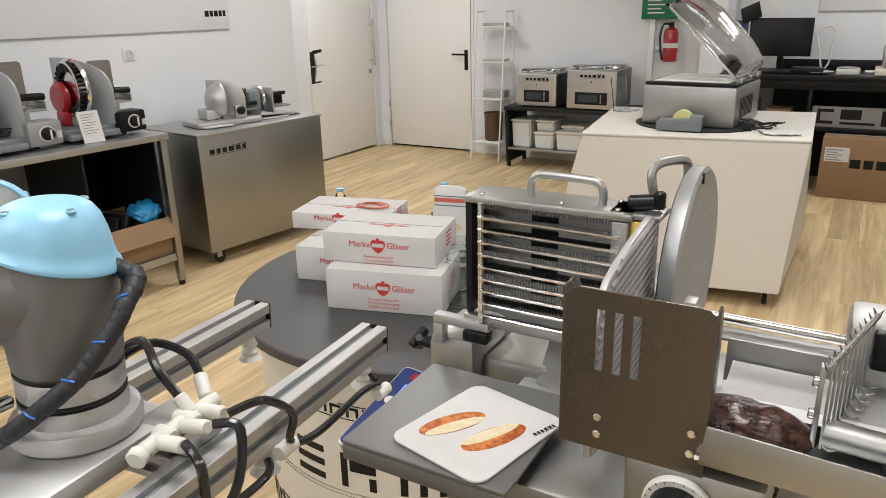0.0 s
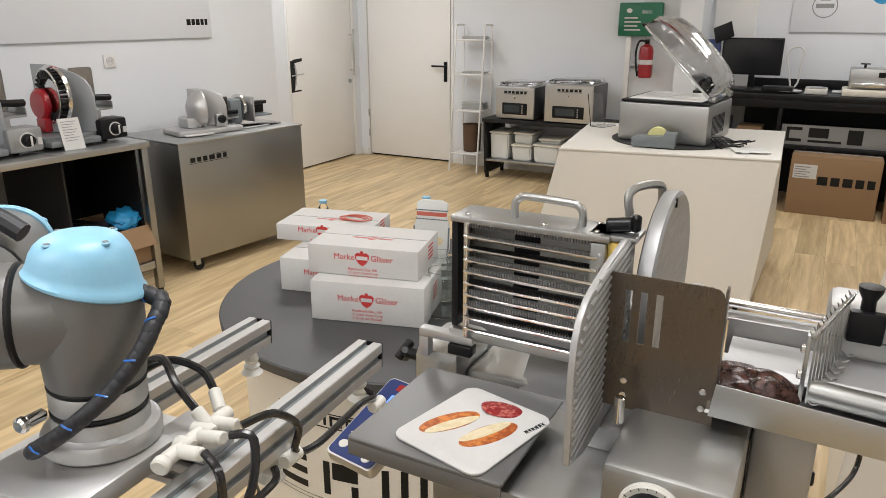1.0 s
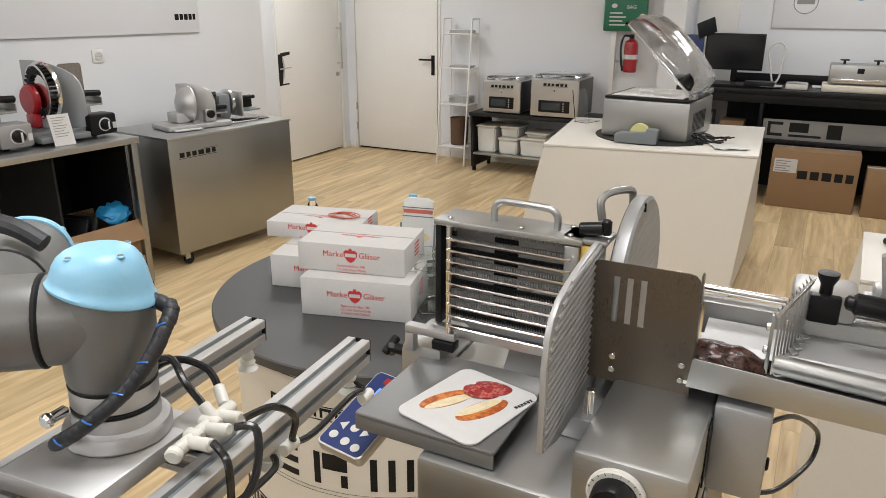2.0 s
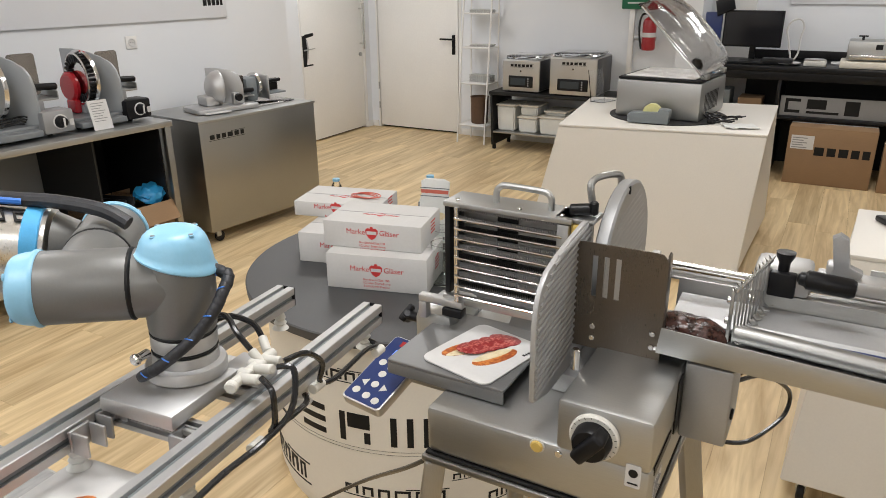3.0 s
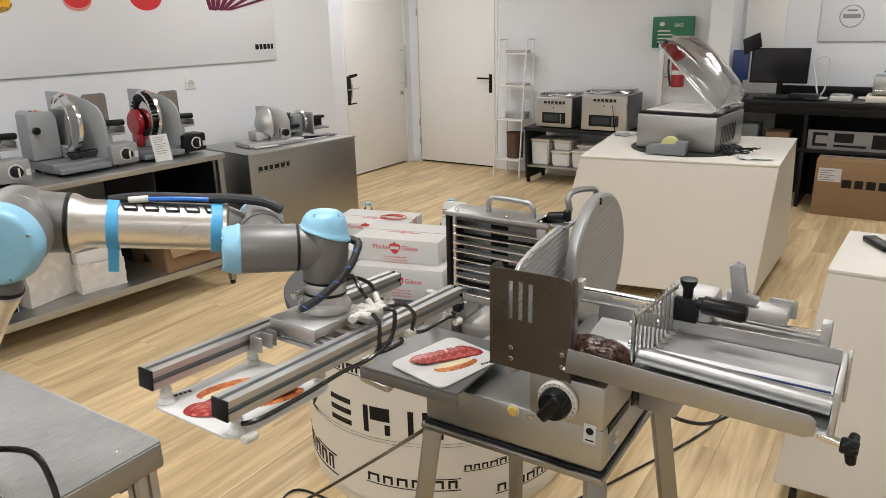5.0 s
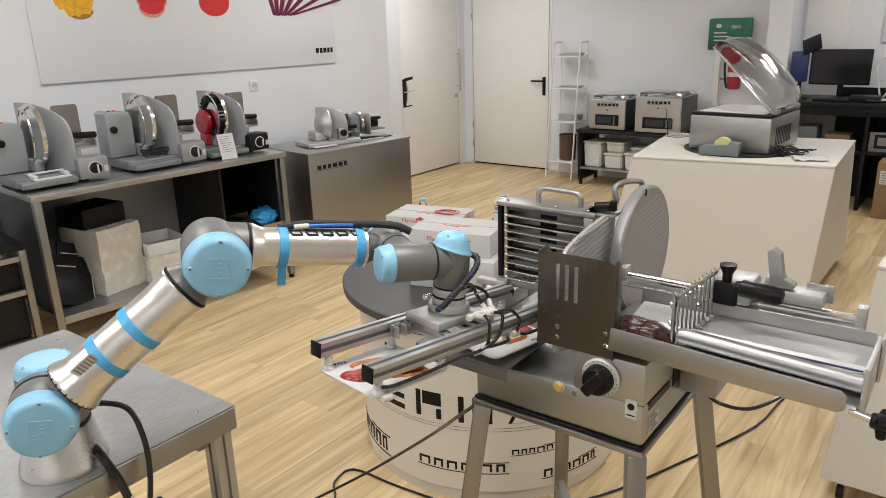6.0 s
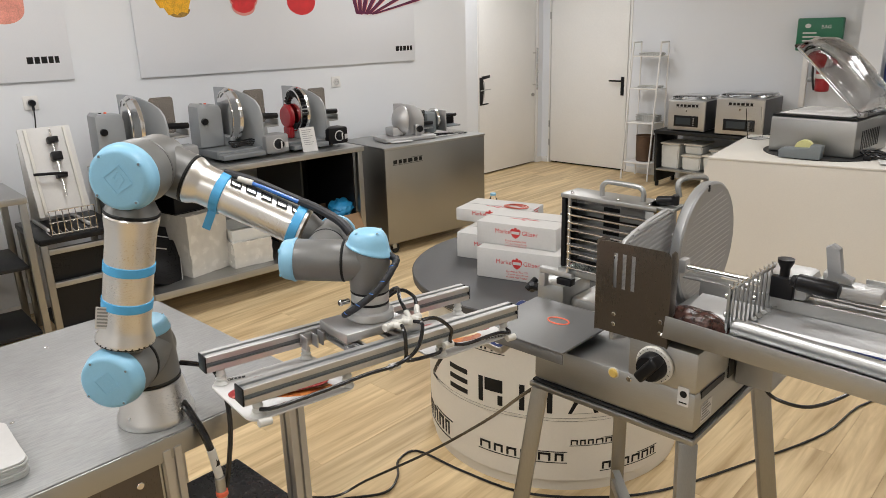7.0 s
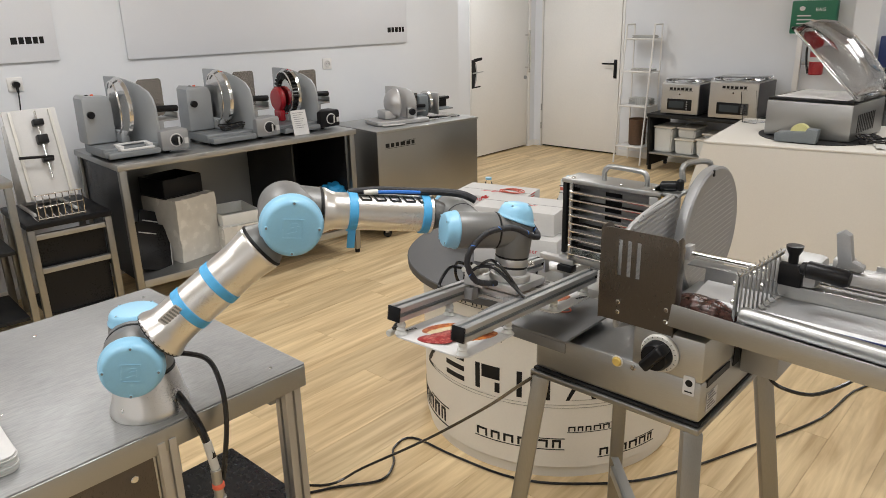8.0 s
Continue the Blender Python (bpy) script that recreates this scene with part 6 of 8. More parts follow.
for a, b in (((-0.16, -0.13, 0.001), (0.16, 0.13, 0.006)), ((-0.16, -0.13, 0.007), (-0.152, 0.13, 0.08)), ((0.152, -0.13, 0.007), (0.16, 0.13, 0.08)), ((-0.151, -0.13, 0.007), (0.151, -0.122, 0.08)), ((-0.151, 0.122, 0.007), (0.151, 0.13, 0.08))):
    part("side", boxes((a, b), bev=0.002), FROSTED, tb, local=True)
for k, (px, py, tilt, lean) in enumerate(((-3.66, 1.02, -24, 0.30), (-3.76, 1.06, -16, 0.34))):
    lp = thing("leaning_panel", "dark grey panel with thin white lines leaning under the table", "panel", (px, py, 0.201), "leaning panels")
    lm = pose(px, py, 0.203, 0, tilt, 20) @ pose(0, 0, 0, -22, 0, 0)
    part("sheet", boxes(((-0.006, -0.12, 0.0), (0.006, 0.12, lean)), bev=0.002, m=lm), BLACK_SATIN, lp)
    part("edge_line", boxes(((0.0065, -0.10, lean - 0.07), (0.0072, 0.02, lean - 0.063)), ((0.0065, 0.112, 0.02), (0.0072, 0.118, lean - 0.01)), m=lm), PAPER, lp)

# open carton of small things
before_carton = set(scene.objects)
oc = thing("open_carton", "open brown cardboard carton with dark trays and a blue bag", "carton", (-3.92, 2.15, 0.241))
part("bottom", boxes(((-4.12, 1.93, 0.242), (-3.71, 2.37, 0.248))), CARD_BROWN, oc)
part("front_wall", boxes(((-3.716, 1.93, 0.249), (-3.710, 2.37, 0.46))), CARD_BROWN, oc)
part("back_wall", boxes(((-4.126, 1.93, 0.249), (-4.120, 2.37, 0.47))), CARD_BROWN, oc)
part("side_wall", boxes(((-4.119, 1.930, 0.249), (-3.717, 1.936, 0.47))), CARD_BROWN, oc)
part("side_wall", boxes(((-4.119, 2.364, 0.249), (-3.717, 2.370, 0.47))), CARD_BROWN, oc)
part("front_flap", boxes(((-0.003, -0.215, -0.125), (0.003, 0.215, 0.0)), m=pose(-3.708, 2.15, 0.462, 0, -32, 0)), CARD_BROWN, oc, "light brown carton flap folded outwards")
for i, (yy, tilt) in enumerate(((1.98, -24), (2.05, -18), (2.12, -28))):
    m = pose(-3.86, yy, 0.33, tilt, 0, 20)
    tr = boxes(((-0.13, -0.008, -0.06), (0.13, 0.008, 0.20)), bev=0.006, m=m)
    solid("dark_tray", tr, ACRYLIC if i == 2 else BLACK, "clear plastic tray in an open carton" if i == 2 else "black plastic lid standing in an open carton", "tray", "trays in the carton", at=(-3.86, yy, 0.33))
rnd = random.Random(4)
bm = bmesh.new()
bmesh.ops.create_icosphere(bm, subdivisions=3, radius=1)
for v in bm.verts:
    k = 1 + rnd.uniform(-0.16, 0.16)
    v.co = Vector((v.co.x * 0.085 * k, v.co.y * 0.085 * k, v.co.z * 0.048 * k))
bm.transform(pose(-3.80, 2.28, 0.505, 20, 12, 30))
solid("blue_bag", bm, BLUE_BAG, "crumpled blue plastic bag in the carton", "bag", at=(-3.80, 2.28, 0.43), smooth=40)
for ob in set(scene.objects) - before_carton:
    if ob.parent is None:
        ob.matrix_basis = Matrix.Translation((0.165, 0.055, -0.040)) @ ob.matrix_basis


# ---- slicing machines on the table ----


def slicer(y, body=SLICER_SILVER, ring=CHROME, control=CAST, label="grey hand slicing machine with a chrome blade ring", k=1.0, frame_plate=False, cable=False, x=-3.83, z=TT, housing=None, hx=-0.255):
    s = thing("food_slicer", label, "slicing machine", (x, y, z), "slicers along the wall", 90)
    M = Matrix.Scale(k, 4)

    def add(name, bm, mat, lab="", tall=True):
        bm.transform(M @ Matrix.Diagonal((1, 1, 1.18, 1)) if tall else M)
        return part(name, bm, mat, s, lab, local=True)
    for fx, fy in ((-0.2, -0.13), (0.14, -0.13), (-0.2, 0.15), (0.14, 0.15)):
        add("foot", cyls(((fx, fy, 0.001), (fx, fy, 0.014), 0.016), bev=0.003), RUBBER)
    add("base", plate(rrect(0.42, 0.34, 0.03, 5, -0.03, 0.01), 0.044, pose(0, 0, 0.0145), 0.006), SLICER_BASE)
    add("base_front", boxes(((-0.235, -0.235, 0.016), (0.06, -0.157, 0.045)), bev=0.008), SLICER_BASE)
    if housing:
        add("motor_housing", lathe([(0.086, 0.0), (0.092, 0.004), (0.092, 0.022), (0.076, 0.036), (0, 0.042)], 36, axis_matrix((-0.078, 0.075, 0.225), (-1, 0.075, 0.225))), housing, "glossy red motor housing", False)
        add("motor_foot", boxes(((-0.125, 0.00, 0.060), (-0.082, 0.10, 0.13)), bev=0.012), housing)
    else:
        add("motor_housing", plate([(hx, 0.060), (-0.085, 0.060), (-0.085, 0.255), (-0.100, 0.288), (hx + 0.022, 0.300), (hx + 0.004, 0.285)], 0.155, frame_matrix((0, 0.195, 0), (1, 0, 0), (0, 0, 1)), 0.014), body)
        for bx in (-0.205, -0.175):
            add("push_button", cyls(((bx, 0.085, 0.294), (bx, 0.085, 0.302), 0.009), bev=0.002), BLACK if bx < -0.19 else STICKER_RED, "small push button")
        add("housing_knob", cyls(((-0.215, 0.039, 0.245), (-0.215, 0.012, 0.245), 0.021), bev=0.004), BLACK, "black knob", False)
    B = axis_matrix((-0.055, -0.01, 0.278), (1, -0.01, 0.278))
    add("blade_ring", lathe([(0.155, -0.010), (0.166, -0.012), (0.171, -0.005), (0.171, 0.008), (0.165, 0.014), (0.155, 0.012)], 56, B), ring, "", False)
    add("blade", lathe([(0.0, -0.008), (0.05, -0.007), (0.140, -0.002), (0.152, 0.0), (0.140, 0.002), (0, 0.003)], 56, B), BLADE_DARK, "round steel blade", False)
    add("ring_hoop", tube([B @ Vector((0.150 * math.cos(a), 0.150 * math.sin(a), -0.050 * max(0.0, math.sin(0.55 * (a - 0.2))) - 0.004)) for a in (math.pi * (0.25 + 1.3 * i / 16) for i in range(17))], 0.0055, 8, 3), ring, "bright hoop before the blade", False)
    add("ring_post", boxes(((-0.085, -0.03, 0.058), (-0.035, 0.10, 0.12)), bev=0.010), body)
    add("gauge_plate", plate([(-0.215, 0.058), (0.17, 0.058), (0.17, 0.380), (0.08, 0.378), (-0.02, 0.362), (-0.10, 0.340), (-0.165, 0.310), (-0.195, 0.275), (-0.210, 0.225)], 0.016, frame_matrix((-0.002, 0.015, 0), (-0.42, 1, 0), (0, 0, 1)), 0.004), body, "grey gauge plate with a curved top")
    add("carriage", boxes(((0.06, -0.10, 0.15), (0.245, 0.10, 0.160)), ((0.238, -0.10, 0.160), (0.245, 0.10, 0.19)), bev=0.003), STEEL)
    add("carriage_arm", boxes(((0.10, -0.145, 0.060), (0.135, -0.105, 0.160)), bev=0.006), CAST)
    add("pusher", plate(rrect(0.15, 0.19, 0.018, 4, 0.145, 0.262), 0.006, frame_matrix((0, 0.034, 0), (1, 0, 0), (0, 0, 1)), 0.002), GLASS_TINT, "brown tinted pusher guard")
    add("handle", cyls(((0.055, -0.03, 0.215), (0.270, -0.05, 0.205), 0.016), bev=0.006), BLACK, "black grip")
    add("handle_rod", cyls(((0.10, 0.02, 0.235), (0.10, -0.035, 0.215), 0.008)), CHROME)
    add("control_box", boxes(((0.075, -0.215, 0.016), (0.245, -0.085, 0.118)), bev=0.012), control)
    add("dial_ring", cyls(((0.165, -0.2152, 0.078), (0.165, -0.219, 0.078), 0.040), bev=0.001, seg=32), PAPER, "white dial ring", False)
    add("dial_knob", lathe([(0.033, 0.0), (0.032, 0.008), (0.026, 0.030), (0.022, 0.034), (0, 0.035)], 28, axis_matrix((0.165, -0.2192, 0.078), (0.165, -1, 0.078))), BLACK, "black turning knob", False)
    add("grip_ridge", boxes(((0.160, -0.2600, 0.054), (0.170, -0.2540, 0.102)), bev=0.002), PAPER, "", False)
    add("side_sticker", boxes(((0.215, -0.2165, 0.05), (0.238, -0.2155, 0.085))), PAPER, "small white sticker", False)
    add("side_plate", boxes(((0.246, -0.20, 0.035), (0.248, -0.10, 0.10))), STEEL)
    if frame_plate:
        add("frame_plate", boxes(((-0.16, -0.225, 0.0455), (0.03, -0.20, 0.055)), ((-0.16, -0.125, 0.065), (0.03, -0.10, 0.072)), ((-0.16, -0.199, 0.0455), (-0.135, -0.126, 0.068)), ((0.005, -0.199, 0.0455), (0.03, -0.126, 0.068)), bev=0.002), PAPER, "white frame on the base")
    if cable:
        for j in range(3):
            pts = [((-0.04 + (0.075 + 0.008 * j) * math.cos(a)), (-0.11 + (0.038 + 0.006 * j) * math.sin(a)), 0.072 + 0.010 * j + 0.004 * math.sin(3 * a)) for a in (2 * math.pi * i / 18 for i in range(17))]
            add("cable_coil", tube(pts, 0.0042, 7, 2), HOSE, "coiled black cable")
    return s


slicer(1.075, frame_plate=True, label="grey hand slicing machine with a white frame on its base")
slicer(1.70, cable=True, label="grey hand slicing machine with a coiled black cable")
red = slicer(2.20, SLICER_SILVER, CHROME, BLACK, "red and silver slicing machine with a ribbed black blade ring", 0.94, housing=SLICER_RED)
bm = bmesh.new()
B = axis_matrix((-0.060, -0.01, 0.262), (1, -0.01, 0.262))
for i in range(30):
    a = 2 * math.pi * i / 30
    add_box(bm, (0.092, -0.007, -0.020), (0.136, 0.007, 0.010), 0.002, 1, B @ Matrix.Rotation(a, 4, "Z"))
part("ring_rib", bm, BLACK, red, local=True)
pcd = thing("price_card", "white price card leaning before a slicer", "card", (-3.59, 2.085, TT))
pm = frame_matrix((-3.58, 2.085, TT + 0.002), (0.1, 1, 0), (-0.28, 0, 1))
part("card", plate([(-0.055, 0), (0.055, 0), (0.055, 0.165), (-0.055, 0.165)], 0.002, pm), PAPER, pcd)
part("card_print", flat_marks([[(-0.04, 0.145 - 0.014 * i), (0.035 - 0.012 * (i % 3), 0.145 - 0.014 * i), (0.035 - 0.012 * (i % 3), 0.149 - 0.014 * i), (-0.04, 0.149 - 0.014 * i)] for i in range(8)], pm @ pose(0, 0, 0.002)), GREY_INK, pcd)

# ---- steel cabinet on castors, with two household slicers ----
cb = thing("steel_cabinet", "brushed steel cabinet on castors with a word mark", "cabinet", (-3.585, 3.235, 0), turn=-2.3)
CL = 0.505
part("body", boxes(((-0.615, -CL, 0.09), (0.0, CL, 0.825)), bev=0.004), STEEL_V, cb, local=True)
part("top", boxes(((-0.622, -CL - 0.006, 0.826), (0.008, CL + 0.006, 0.840)), bev=0.002), STEEL, cb, local=True)
outs, w = bar_row([0.036, 0.030, 0.032, 0.042, 0.036, 0.028], 0.030, 0.014)
part("word_mark", flat_marks(outs, frame_matrix((0.0002, -0.43, 0.710), (0, 1, 0), (0, 0, 1))), INK, cb, "black word mark", local=True)


def castor(parent, x, y, h=0.09, local=True):
    part("castor_fork", boxes(((x - 0.016, y - 0.018, h * 0.45), (x + 0.016, y + 0.018, h - 0.002)), bev=0.003), STEEL, parent, local=local)
    part("castor_wheel", cyls(((x - 0.012, y + 0.012, h * 0.42), (x + 0.012, y + 0.012, h * 0.42), h * 0.40), bev=0.004), RUBBER, parent, "grey castor wheel", local=local)


for x in (-0.05, -0.56):
    for y in (-CL + 0.08, CL - 0.08):
        castor(cb, x, y)

hs = thing("household_slicer", "silver household slicer with a domed motor housing", "slicing machine", (-3.87, 3.13, 0.840), "household slicers", 78)
part("base", plate(rrect(0.46, 0.26, 0.03, 5, 0.0, -0.02), 0.030, pose(0, 0, 0.004), 0.005), ALU, hs, local=True)
part("motor_dome", lathe([(0.112, 0.0), (0.116, 0.012), (0.106, 0.045), (0.080, 0.078), (0.045, 0.095), (0, 0.10)], 40, axis_matrix((0.015, 0.0, 0.150), (-1, 0.15, 0.150))), ALU, hs, "polished domed housing", local=True)
part("dome_stand", boxes(((-0.12, -0.05, 0.034), (-0.02, 0.09, 0.10)), bev=0.012), ALU, hs, local=True)
part("blade", lathe([(0.092, 0.0), (0.098, 0.003), (0.092, 0.006), (0, 0.008)], 40, axis_matrix((0.004, 0.02, 0.135), (1, 0.02, 0.135))), CHROME, hs, local=True)
part("stop_plate", plate([(-0.15, 0.04), (0.12, 0.04), (0.12, 0.275), (0.05, 0.278), (-0.06, 0.265), (-0.125, 0.235), (-0.15, 0.17)], 0.012, frame_matrix((0.035, 0, 0), (-0.70, 1, 0), (0, 0, 1)), 0.004), ALU, hs, local=True)
part("dial", cyls(((0.09, -0.10, 0.085), (0.09, -0.128, 0.085), 0.026), bev=0.005), BLACK, hs, local=True)
part("dial_post", boxes(((0.06, -0.10, 0.034), (0.12, -0.06, 0.115)), bev=0.006), ALU, hs, local=True)
part("carriage", boxes(((0.07, -0.05, 0.070), (0.25, 0.09, 0.080)), bev=0.003), STEEL, hs, local=True)
part("pusher", boxes(((0.09, 0.03, 0.082), (0.22, 0.045, 0.21)), bev=0.006), GLASS_TINT, hs, "brown tinted guard", local=True)
part("grip", cyls(((0.15, -0.015, 0.115), (0.26, -0.02, 0.110), 0.016), bev=0.005), BLACK, hs, local=True)
part("drip_tray", boxes(((-0.20, -0.19, 0.006), (-0.01, -0.151, 0.014)), bev=0.003), PAPER, hs, local=True)
h2 = thing("household_slicer", "small household slicer with a glass base", "slicing machine", (-3.86, 3.50, 0.840), "household slicers", 84)
part("glass_base", boxes(((-0.18, -0.16, 0.004), (0.18, 0.10, 0.014)), bev=0.003), ACRYLIC, h2, "clear glass base", local=True)
part("body", boxes(((-0.15, -0.05, 0.016), (-0.05, 0.09, 0.19)), bev=0.025), GADGET_GREY, h2, local=True)
part("blade_cover", lathe([(0.085, 0.0), (0.090, 0.004), (0.090, 0.02), (0.05, 0.03), (0, 0.032)], 40, axis_matrix((-0.05, 0.02, 0.125), (1, 0.02, 0.125))), CHROME, h2, local=True)
part("stop_plate", boxes(((0.0, -0.10, 0.03), (0.012, 0.12, 0.20)), bev=0.005), ALU, h2, local=True)
part("carriage", boxes(((0.02, -0.08, 0.060), (0.17, 0.08, 0.072)), bev=0.003), GADGET_GREY, h2, local=True)
part("pusher", boxes(((0.03, 0.0, 0.075), (0.16, 0.02, 0.16)), bev=0.005), BLACK, h2, local=True)
part("handle", cyls(((0.03, -0.03, 0.150), (0.16, -0.03, 0.150), 0.013), bev=0.004), BLACK, h2, local=True)

# ---- carts at the end of the long wall ----
before_carts = set(scene.objects)
ct = thing("black_cart", "steel-framed cart with a black top tray", "cart", (-4.05, 0.50, 0))
part("top_tray", boxes(((-4.32, 0.25, 0.62), (-3.775, 0.69, 0.655)), bev=0.008), BLACK, ct, "black plastic top tray")
for x, y in ((-3.80, 0.272), (-3.80, 0.668), (-4.30, 0.272), (-4.30, 0.668)):
    part("leg", boxes(((x - 0.018, y - 0.018, 0.001), (x + 0.018, y + 0.018, 0.618)), bev=0.003), STEEL_V, ct)
for z in (0.575, 0.385, 0.10):
    part("rail", boxes(((-3.815, 0.291, z - 0.015), (-3.785, 0.649, z + 0.015)), bev=0.003), STEEL, ct)
# a black sheet behind the rails darkens the cart's inside
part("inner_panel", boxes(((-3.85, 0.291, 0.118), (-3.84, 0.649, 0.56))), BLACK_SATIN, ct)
part("shelf", boxes(((-4.28, 0.291, 0.09), (-3.855, 0.649, 0.105))), DARK_SHELF, ct)
c2 = thing("steel_cart", "stainless steel cart with an open frame", "cart", (-4.05, -0.2, 0))
part("top", boxes(((-4.32, -0.65, 0.865), (-3.775, 0.235, 0.90)), bev=0.004), STEEL, c2)
for x, y in ((-3.80, 0.212), (-3.80, -0.63), (-4.30, 0.212), (-4.30, -0.63)):
    part("leg", boxes(((x - 0.018, y - 0.018, 0.001), (x + 0.018, y + 0.018, 0.864)), bev=0.003), STEEL_V, c2)
for z in (0.50, 0.12):
    part("shelf", boxes(((-4.28, -0.608, z), (-3.82, 0.19, z + 0.02)), bev=0.003), DARK_SHELF, c2)
cs = thing("cutting_stand", "white sloped cutting stand with rails and a black clamp", "cutting stand", (-4.05, 0.445, 0.636))
SM = frame_matrix((-3.93, 0.445, 0.72), (0, 1, 0), (-0.32, 0, 1))
part("board", boxes(((-0.135, 0.0, -0.012), (0.135, 0.50, 0.0)), bev=0.004, m=SM), PAPER, cs)
for px in (-0.10, 0.10):
    part("rail", boxes(((px - 0.008, 0.01, 0.0005), (px + 0.008, 0.49, 0.014)), bev=0.003, m=SM), FITTING, cs)
    part("support", boxes(((px - 0.012, 0.0, -0.03), (px + 0.012, 0.025, -0.013)), bev=0.003, m=SM), STEEL, cs)
part("guide_rod", tube([SM @ Vector((0.02, 0.10, 0.03)), SM @ Vector((0.02, 0.48, 0.03))], 0.006, 10), CHROME, cs, "polished guide rod")
for pz, ph in ((0.30, 0.05), (0.40, 0.035), (0.20, 0.03)):
    part("clamp", boxes(((-0.005, pz, 0.004), (0.05, pz + ph, 0.055)), bev=0.006, m=SM), BLACK, cs, "black clamp")
part("clamp_handle", tube([SM @ Vector((-0.12, 0.235, 0.05)), SM @ Vector((0.02, 0.225, 0.05)), SM @ Vector((0.05, 0.22, 0.05))], 0.008, 10), BLACK, cs, "black clamp handle")
part("back_leg", boxes(((-4.25, 0.33, 0.637), (-4.235, 0.56, 1.10)), ((-4.25, 0.33, 0.637), (-3.92, 0.345, 0.655)), ((-4.25, 0.545, 0.637), (-3.92, 0.56, 0.655)), bev=0.003), PAPER, cs)
for i in range(8):
    y = 0.325 + 0.033 * i
    part("rack_wire", tube([(-3.92, y, 0.642), (-3.79, y, 0.642), (-3.785, y, 0.78)], 0.0028, 6, 3), CHROME, cs)
for z in (0.65, 0.715, 0.78):
    part("rack_bar", tube([(-3.785, 0.32, z), (-3.785, 0.56, z)], 0.0035, 6), CHROME, cs)

for ob in set(scene.objects) - before_carts:
    if ob.parent is None:
        ob.matrix_basis = Matrix.Translation((0.215, 0.100, 0.020 if ob.name.startswith("cutting") else 0.0)) @ ob.matrix_basis
for ob in set(scene.objects) - before_west:
    if ob.parent is None:
        ob.matrix_basis = WEST @ ob.matrix_basis

# ---- end wall poster ----
p3 = thing("poster", "pale grey board with a round grey stamp", "poster", (0.4, YR - 0.02, 1.43), "wall posters")
part("board", boxes(((-0.74, YR - 0.020, 1.43), (1.5, YR - 0.002, 2.45)), bev=0.002), POSTER_BOARD, p3)
PN = frame_matrix((0, YR - 0.0202, 0), (1, 0, 0), (0, 0, 1))
part("stamp", tube([(-0.49 + 0.095 * math.cos(a), YR - 0.021, 1.647 + 0.095 * math.sin(a)) for a in (2 * math.pi * i / 28 for i in range(29))], 0.004, 6, 1), GREY_INK, p3, "round grey stamp")
part("stamp_bars", flat_marks([[(-0.56, 1.63), (-0.42, 1.63), (-0.42, 1.665), (-0.56, 1.665)], [(-0.53, 1.69), (-0.45, 1.69), (-0.45, 1.705), (-0.53, 1.705)]], PN), GREY_INK, p3)
part("blue_print", flat_marks([arc(-0.07, 1.78, 0.10, 0.12, 180, 360) + [(0.03, 2.1), (-0.17, 2.1)]], PN), BLUE_BAG, p3)


# ---- far end: ladder rack, sealers, counter ----
lr = thing("ladder_rack", "white ladder rack holding magazines and a basket", "rack", (-3.636, 6.45, 0))
LR0, LR1, LRB = -3.797, -3.475, 6.612
for x in (LR0, LR1):
    part("post", tube([(x, 6.285, 0.001), (x, 6.44, 1.475)], 0.0095, 10, 1), TRIM_WHITE, lr)
    part("back_post", tube([(x, LRB, 0.001), (x, LRB, 1.475)], 0.0085, 10, 1), TRIM_WHITE, lr)
    part("top_bar", boxes(((x - 0.009, 6.432, 1.468), (x + 0.009, LRB + 0.008, 1.485)), bev=0.004), TRIM_WHITE, lr)
for z in (1.33, 0.99, 0.625, 0.19):
    yf = 6.285 + 0.155 * z / 1.475
    part("shelf", boxes(((LR0 + 0.010, yf + 0.011, z - 0.004), (LR1 - 0.010, LRB - 0.010, z + 0.005)), bev=0.002), TRIM_WHITE, lr)
    part("rung", tube([(LR0, yf, z), (LR1, yf, z)], 0.008, 8, 1), TRIM_WHITE, lr)
    for x in (LR0, LR1):
        part("side_rung", tube([(x, yf, z), (x, LRB, z)], 0.006, 8, 1), TRIM_WHITE, lr)
for z, n in ((1.3355, 3), (0.9955, 2), (0.6305, 7)):
    for i in range(n):
        solid("magazine", boxes(((-0.12, -0.07, 0.001), (0.12, 0.06, 0.010)), bev=0.001, m=pose(-3.625 + 0.01 * (i % 2), 6.53, z + 0.0105 * i, 0, 0, 4 * (i % 3) - 3)), MAGAZINE, "thin printed magazine lying on the rack", "magazine", "magazines on the rack", at=(-3.625, 6.53, z + 0.0105 * i))
bk = thing("basket", "dark brown woven basket on the rack", "basket", (-3.62, 6.47, 0.196))
part("weave", lathe([(0.083, 0.0), (0.090, 0.01), (0.096, 0.27), (0.101, 0.275), (0.101, 0.285), (0.090, 0.285), (0.085, 0.02), (0, 0.018)], 28, pose(-3.62, 6.47, 0.1965)), BASKET_BROWN, bk)

